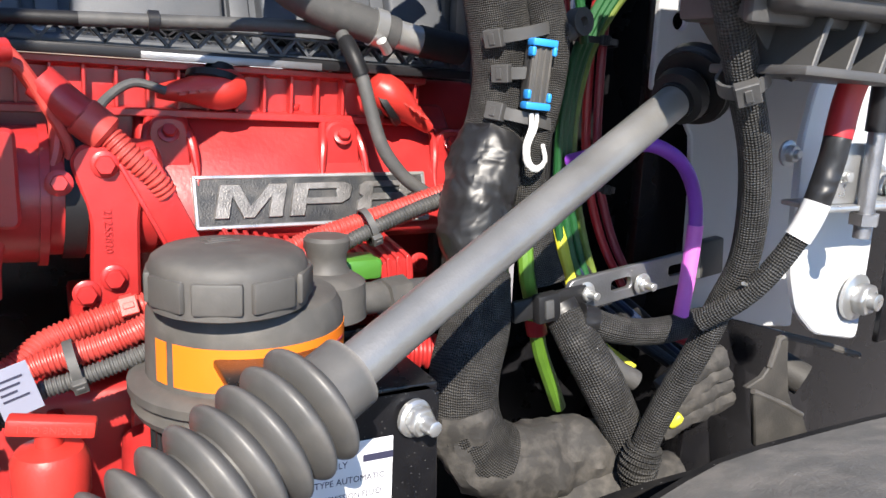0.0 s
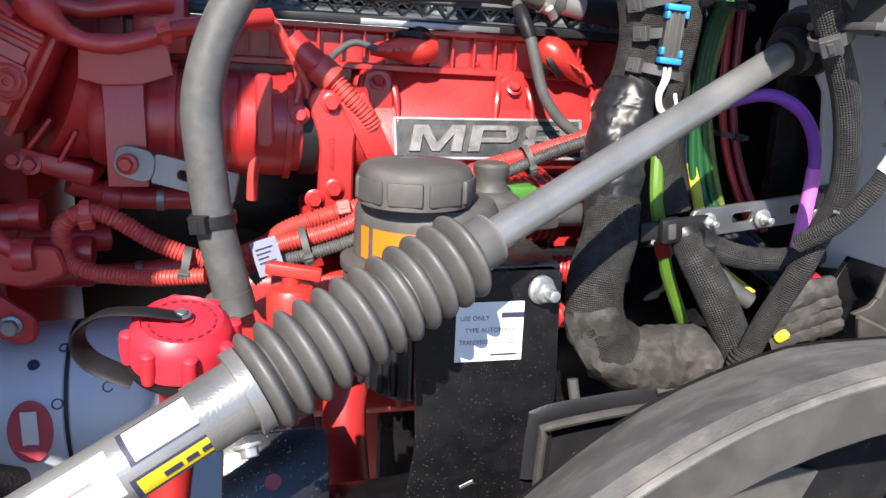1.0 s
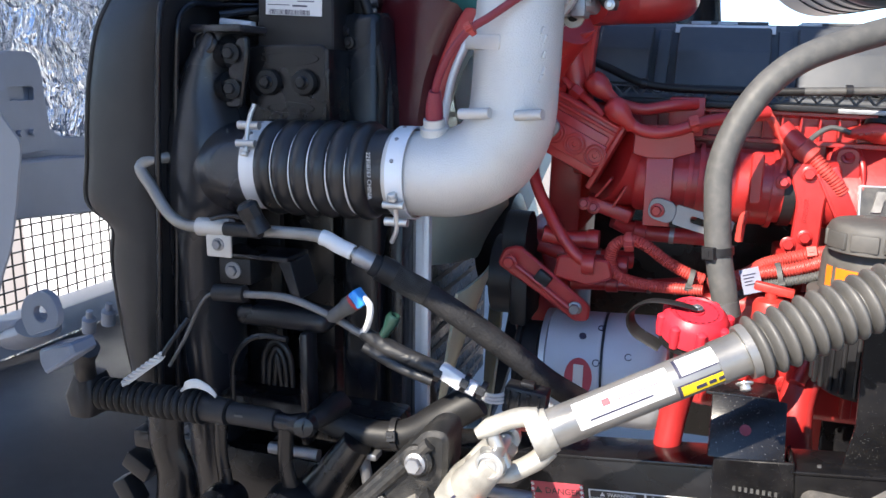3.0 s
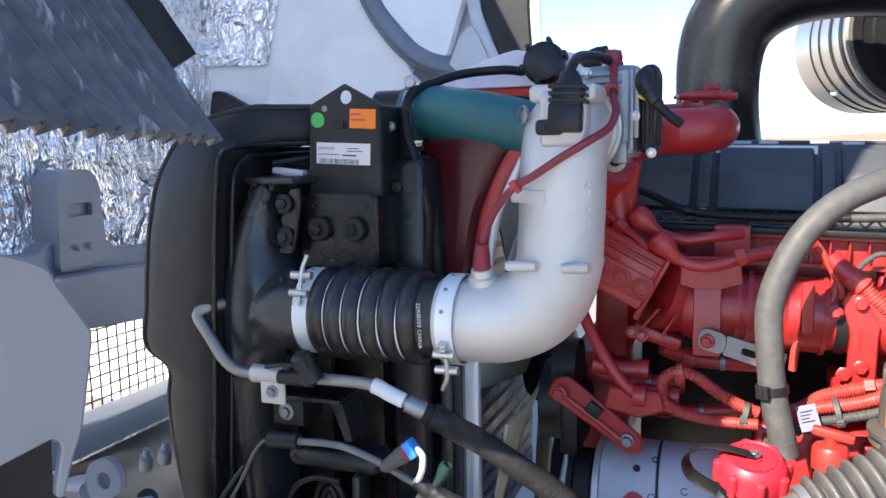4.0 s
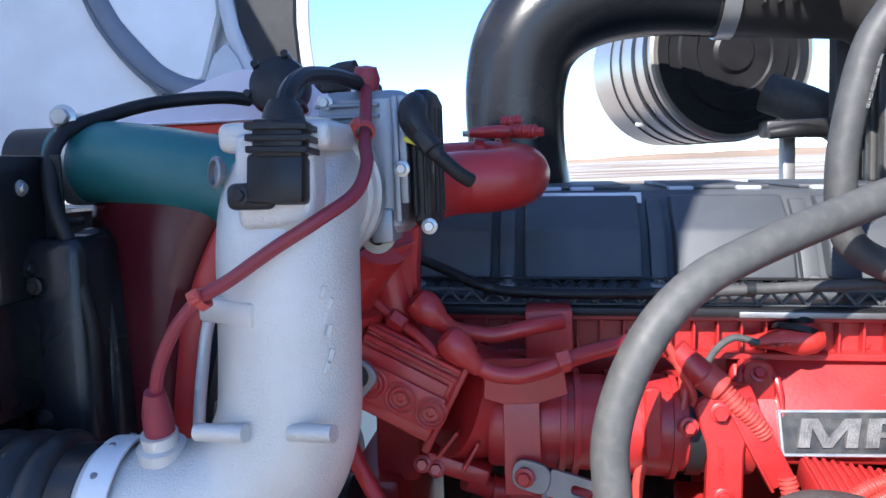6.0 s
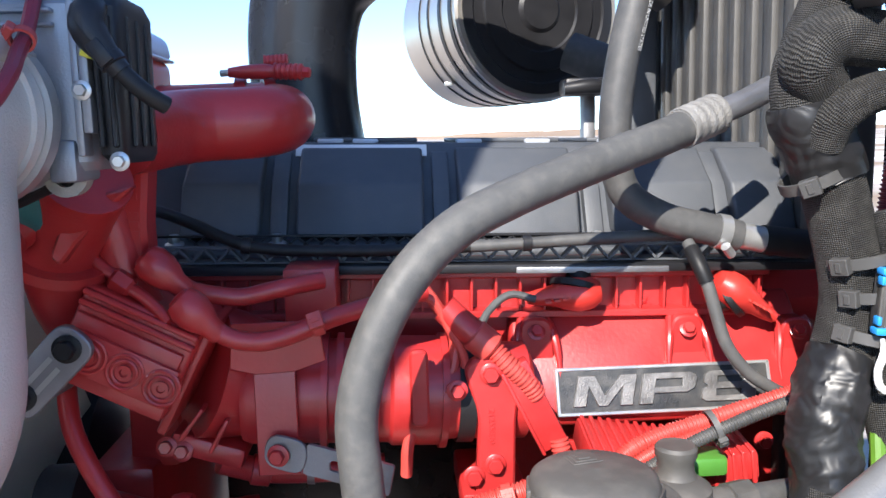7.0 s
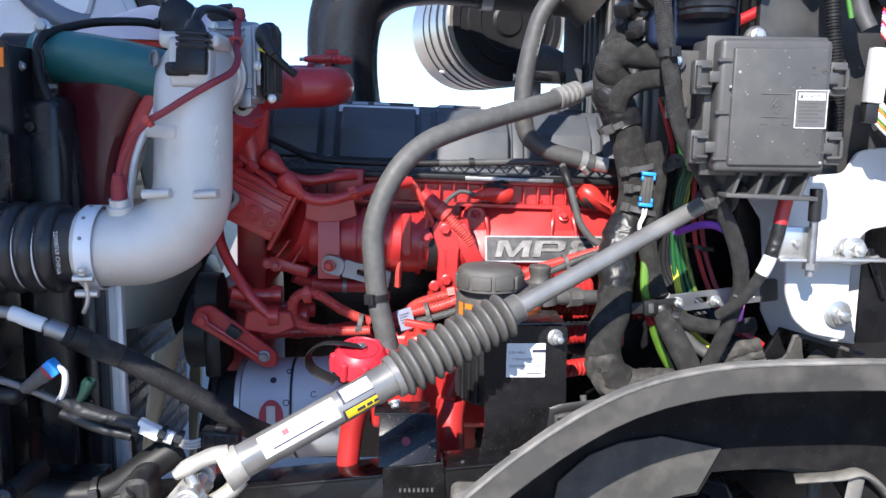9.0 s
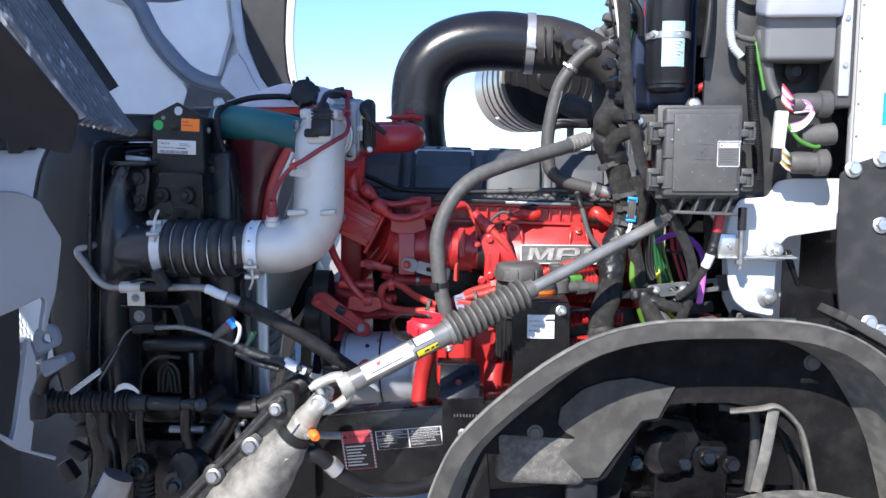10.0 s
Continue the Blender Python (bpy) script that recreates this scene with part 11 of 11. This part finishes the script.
# near side of the hood: ribbed rubber sheet and painted edge
def ribbed_sheet():
    """Corrugated rubber sheet: ribs run up and forward from its scalloped lower edge."""
    bm = bmesh.new()
    n, m2 = 132, 20
    low, near, up = Vector((-0.747, 0.087, 1.910)), Vector((-0.668, -0.330, 1.924)), Vector((-0.50, -0.38, 1.0)).normalized()
    out = (near - low).cross(up).normalized()
    rows = []
    for j in range(m2 + 1):
        rows.append([bm.verts.new(low.lerp(near, i / n) + up * (0.85 * j / m2) + out * (0.0052 * math.sin(2 * math.pi * 12.25 * i / n) * (1.9 if j == 0 else 1))) for i in range(n + 1)])
    for a, b in zip(rows, rows[1:]):
        for i in range(n):
            bm.faces.new((a[i], a[i + 1], b[i + 1], b[i]))
    bmesh.ops.recalc_face_normals(bm, faces=bm.faces)
    bmesh.ops.solidify(bm, geom=list(bm.faces), thickness=0.007)
    return bm


# near side of the hood, high over the truck's flank: unseen, shades the engine
EDGE = [(-0.70, 2.12), (-0.69, 2.40), (-0.63, 2.63), (-0.61, 2.85), (-0.62, 3.10), (-0.60, 3.6)]
part("unseen_side_wall", plate(EDGE + [(-3.2, 3.6), (-3.2, 0.7), (-1.45, 0.7), (-1.12, 1.30), (-1.02, 1.75), (-0.97, 2.12)], -0.42, -0.41, 0.003), SKIN, hood, "unseen near side of the hood that shades the engine front")
part("unseen_side_lip", sweep([(x, -0.40, z) for x, z in EDGE], 0.018, 10, 0.03), SKIN, hood)
# Added out of view to keep direct sun off the far wall.
part("unseen_shade_panel", span_box(-3.4, -1.70, 0.60, 1.95, 3.58, 3.59, 0.003), SKIN, hood)
part("ribbed_sheet", ribbed_sheet(), CORR, hood, "dusty ribbed grey rubber sheet")
part("sheet_edge", sweep([(-0.815, 0.085, 2.000), (-0.915, 0.010, 2.20), (-1.215, -0.218, 2.80)], 0.010, 8, 0.05, flat=3.4), RUBBER, hood)
FLAP = Matrix.Translation((-0.70, -0.27, 1.87)) @ pose(0, 0, 0, 53.13, 0, 0)
part("splash_flap", turned(plate(rounded([(0.022, 0.500), (0.016, 0.400), (0.016, 0.310), (0.026, 0.230), (0.040, 0.098), (0.035, 0.083), (-0.020, -0.006), (-0.048, 0.002), (-0.084, 0.016), (-0.095, 0.008), (-0.111, -0.006), (-0.137, -0.006), (-0.119, 0.034), (-0.127, 0.043), (-0.25, 0.052), (-0.25, 0.50)], 0.005), -0.004, 0.004, 0.002), FLAP), LINER, hood, "black flat flap beside the ribbed sheet")
NF = Matrix.Translation((-0.886, -0.010, 0)) @ Matrix(((-0.4983, 0.8670, 0, 0), (-0.8670, -0.4983, 0, 0), (0, 0, 1, 0), (0, 0, 0, 1)))
def on_fender(poly, d0, d1, bevel=0.003):
    """An outline of (distance from the rear edge, height), on the fender's rear-facing flange."""
    return turned(plate(poly, d0, d1, bevel), NF)


FENDER_GREY = mat("pale_grey_fender", (0.27, 0.285, 0.31), 0.42, 0, 0.14, 14, 0.25, 0.04, 0.05, 120)
part("near_fender", on_fender(rounded([(-0.003, 1.670), (-0.003, 1.682), (0.033, 1.746), (0.038, 1.761), (0.055, 1.773), (0.089, 1.786), (0.750, 1.836), (0.750, 1.378), (0.109, 1.538), (0.050, 1.557), (0.043, 1.551), (0.041, 1.542), (0.048, 1.512), (0.053, 1.483), (0.043, 1.480), (0.031, 1.522), (0.017, 1.558), (0.007, 1.609)], 0.012), -0.02, 0.0), FENDER_GREY, hood, "pale grey edge of the near fender")
part("fender_lip", on_fender([(0.076, 1.468), (0.095, 1.376), (0.114, 1.281), (0.123, 1.257), (0.157, 1.287), (0.157, 1.276), (0.112, 1.231), (0.031, 1.182), (0.027, 1.189), (0.085, 1.222), (0.074, 1.282), (0.083, 1.291), (0.081, 1.341), (0.062, 1.378), (0.061, 1.418), (0.073, 1.466)], -0.035, -0.015, 0.002), FENDER_GREY, hood)
part("fender_inner", on_fender([(0.80, 0.9), (0.80, 1.60), (0.30, 1.60), (0.02, 1.58), (0.05, 0.9)], -0.16, -0.14, 0), LINER, hood, "dark inside of the near fender")
for d in (0.10, 0.16, 0.27):
    part("inner_rib", on_fender([(d, 0.9), (d + 0.01, 1.6), (d + 0.03, 1.6), (d + 0.025, 0.9)], -0.14, -0.12, 0.004), LINER, hood)
hb = part("hinge_bracket", plate(rounded([(-1.030, 1.423), (-1.020, 1.451), (-0.989, 1.465), (-0.969, 1.457), (-0.960, 1.431), (-0.967, 1.411), (-0.995, 1.402), (-1.018, 1.392)], 0.012), 0.10, 0.112, 0.004, [circle(-0.993, 1.429, 0.012)]), BLUE_GREY, hood, "blue-grey hinge bracket")
part("bracket_fold", plate([(-1.025, 1.366), (-0.965, 1.383), (-0.959, 1.364), (-1.016, 1.327), (-1.025, 1.345)], 0.12, 0.17, 0.004), BLUE_GREY, hb)
part("bracket_arm", sweep([(-1.03, 0.13, 1.40), (-1.10, 0.20, 1.36), (-1.25, 0.30, 1.30)], [0.03, 0.03, 0.035], 14, flat=0.6), BLUE_GREY, hb)
for k in range(4):
    part("bracket_stud", turned(lathe([(0.014, 0), (0.014, 0.03), (0.007, 0.034), (0.007, 0.05), (0, 0.05)], (0, 0, 0), (0.3, -0.2, 1), 14), Matrix.Translation((-1.30 + 0.05 * k, 0.52, 1.24 + 0.022 * k))), BLUE_GREY, hood)
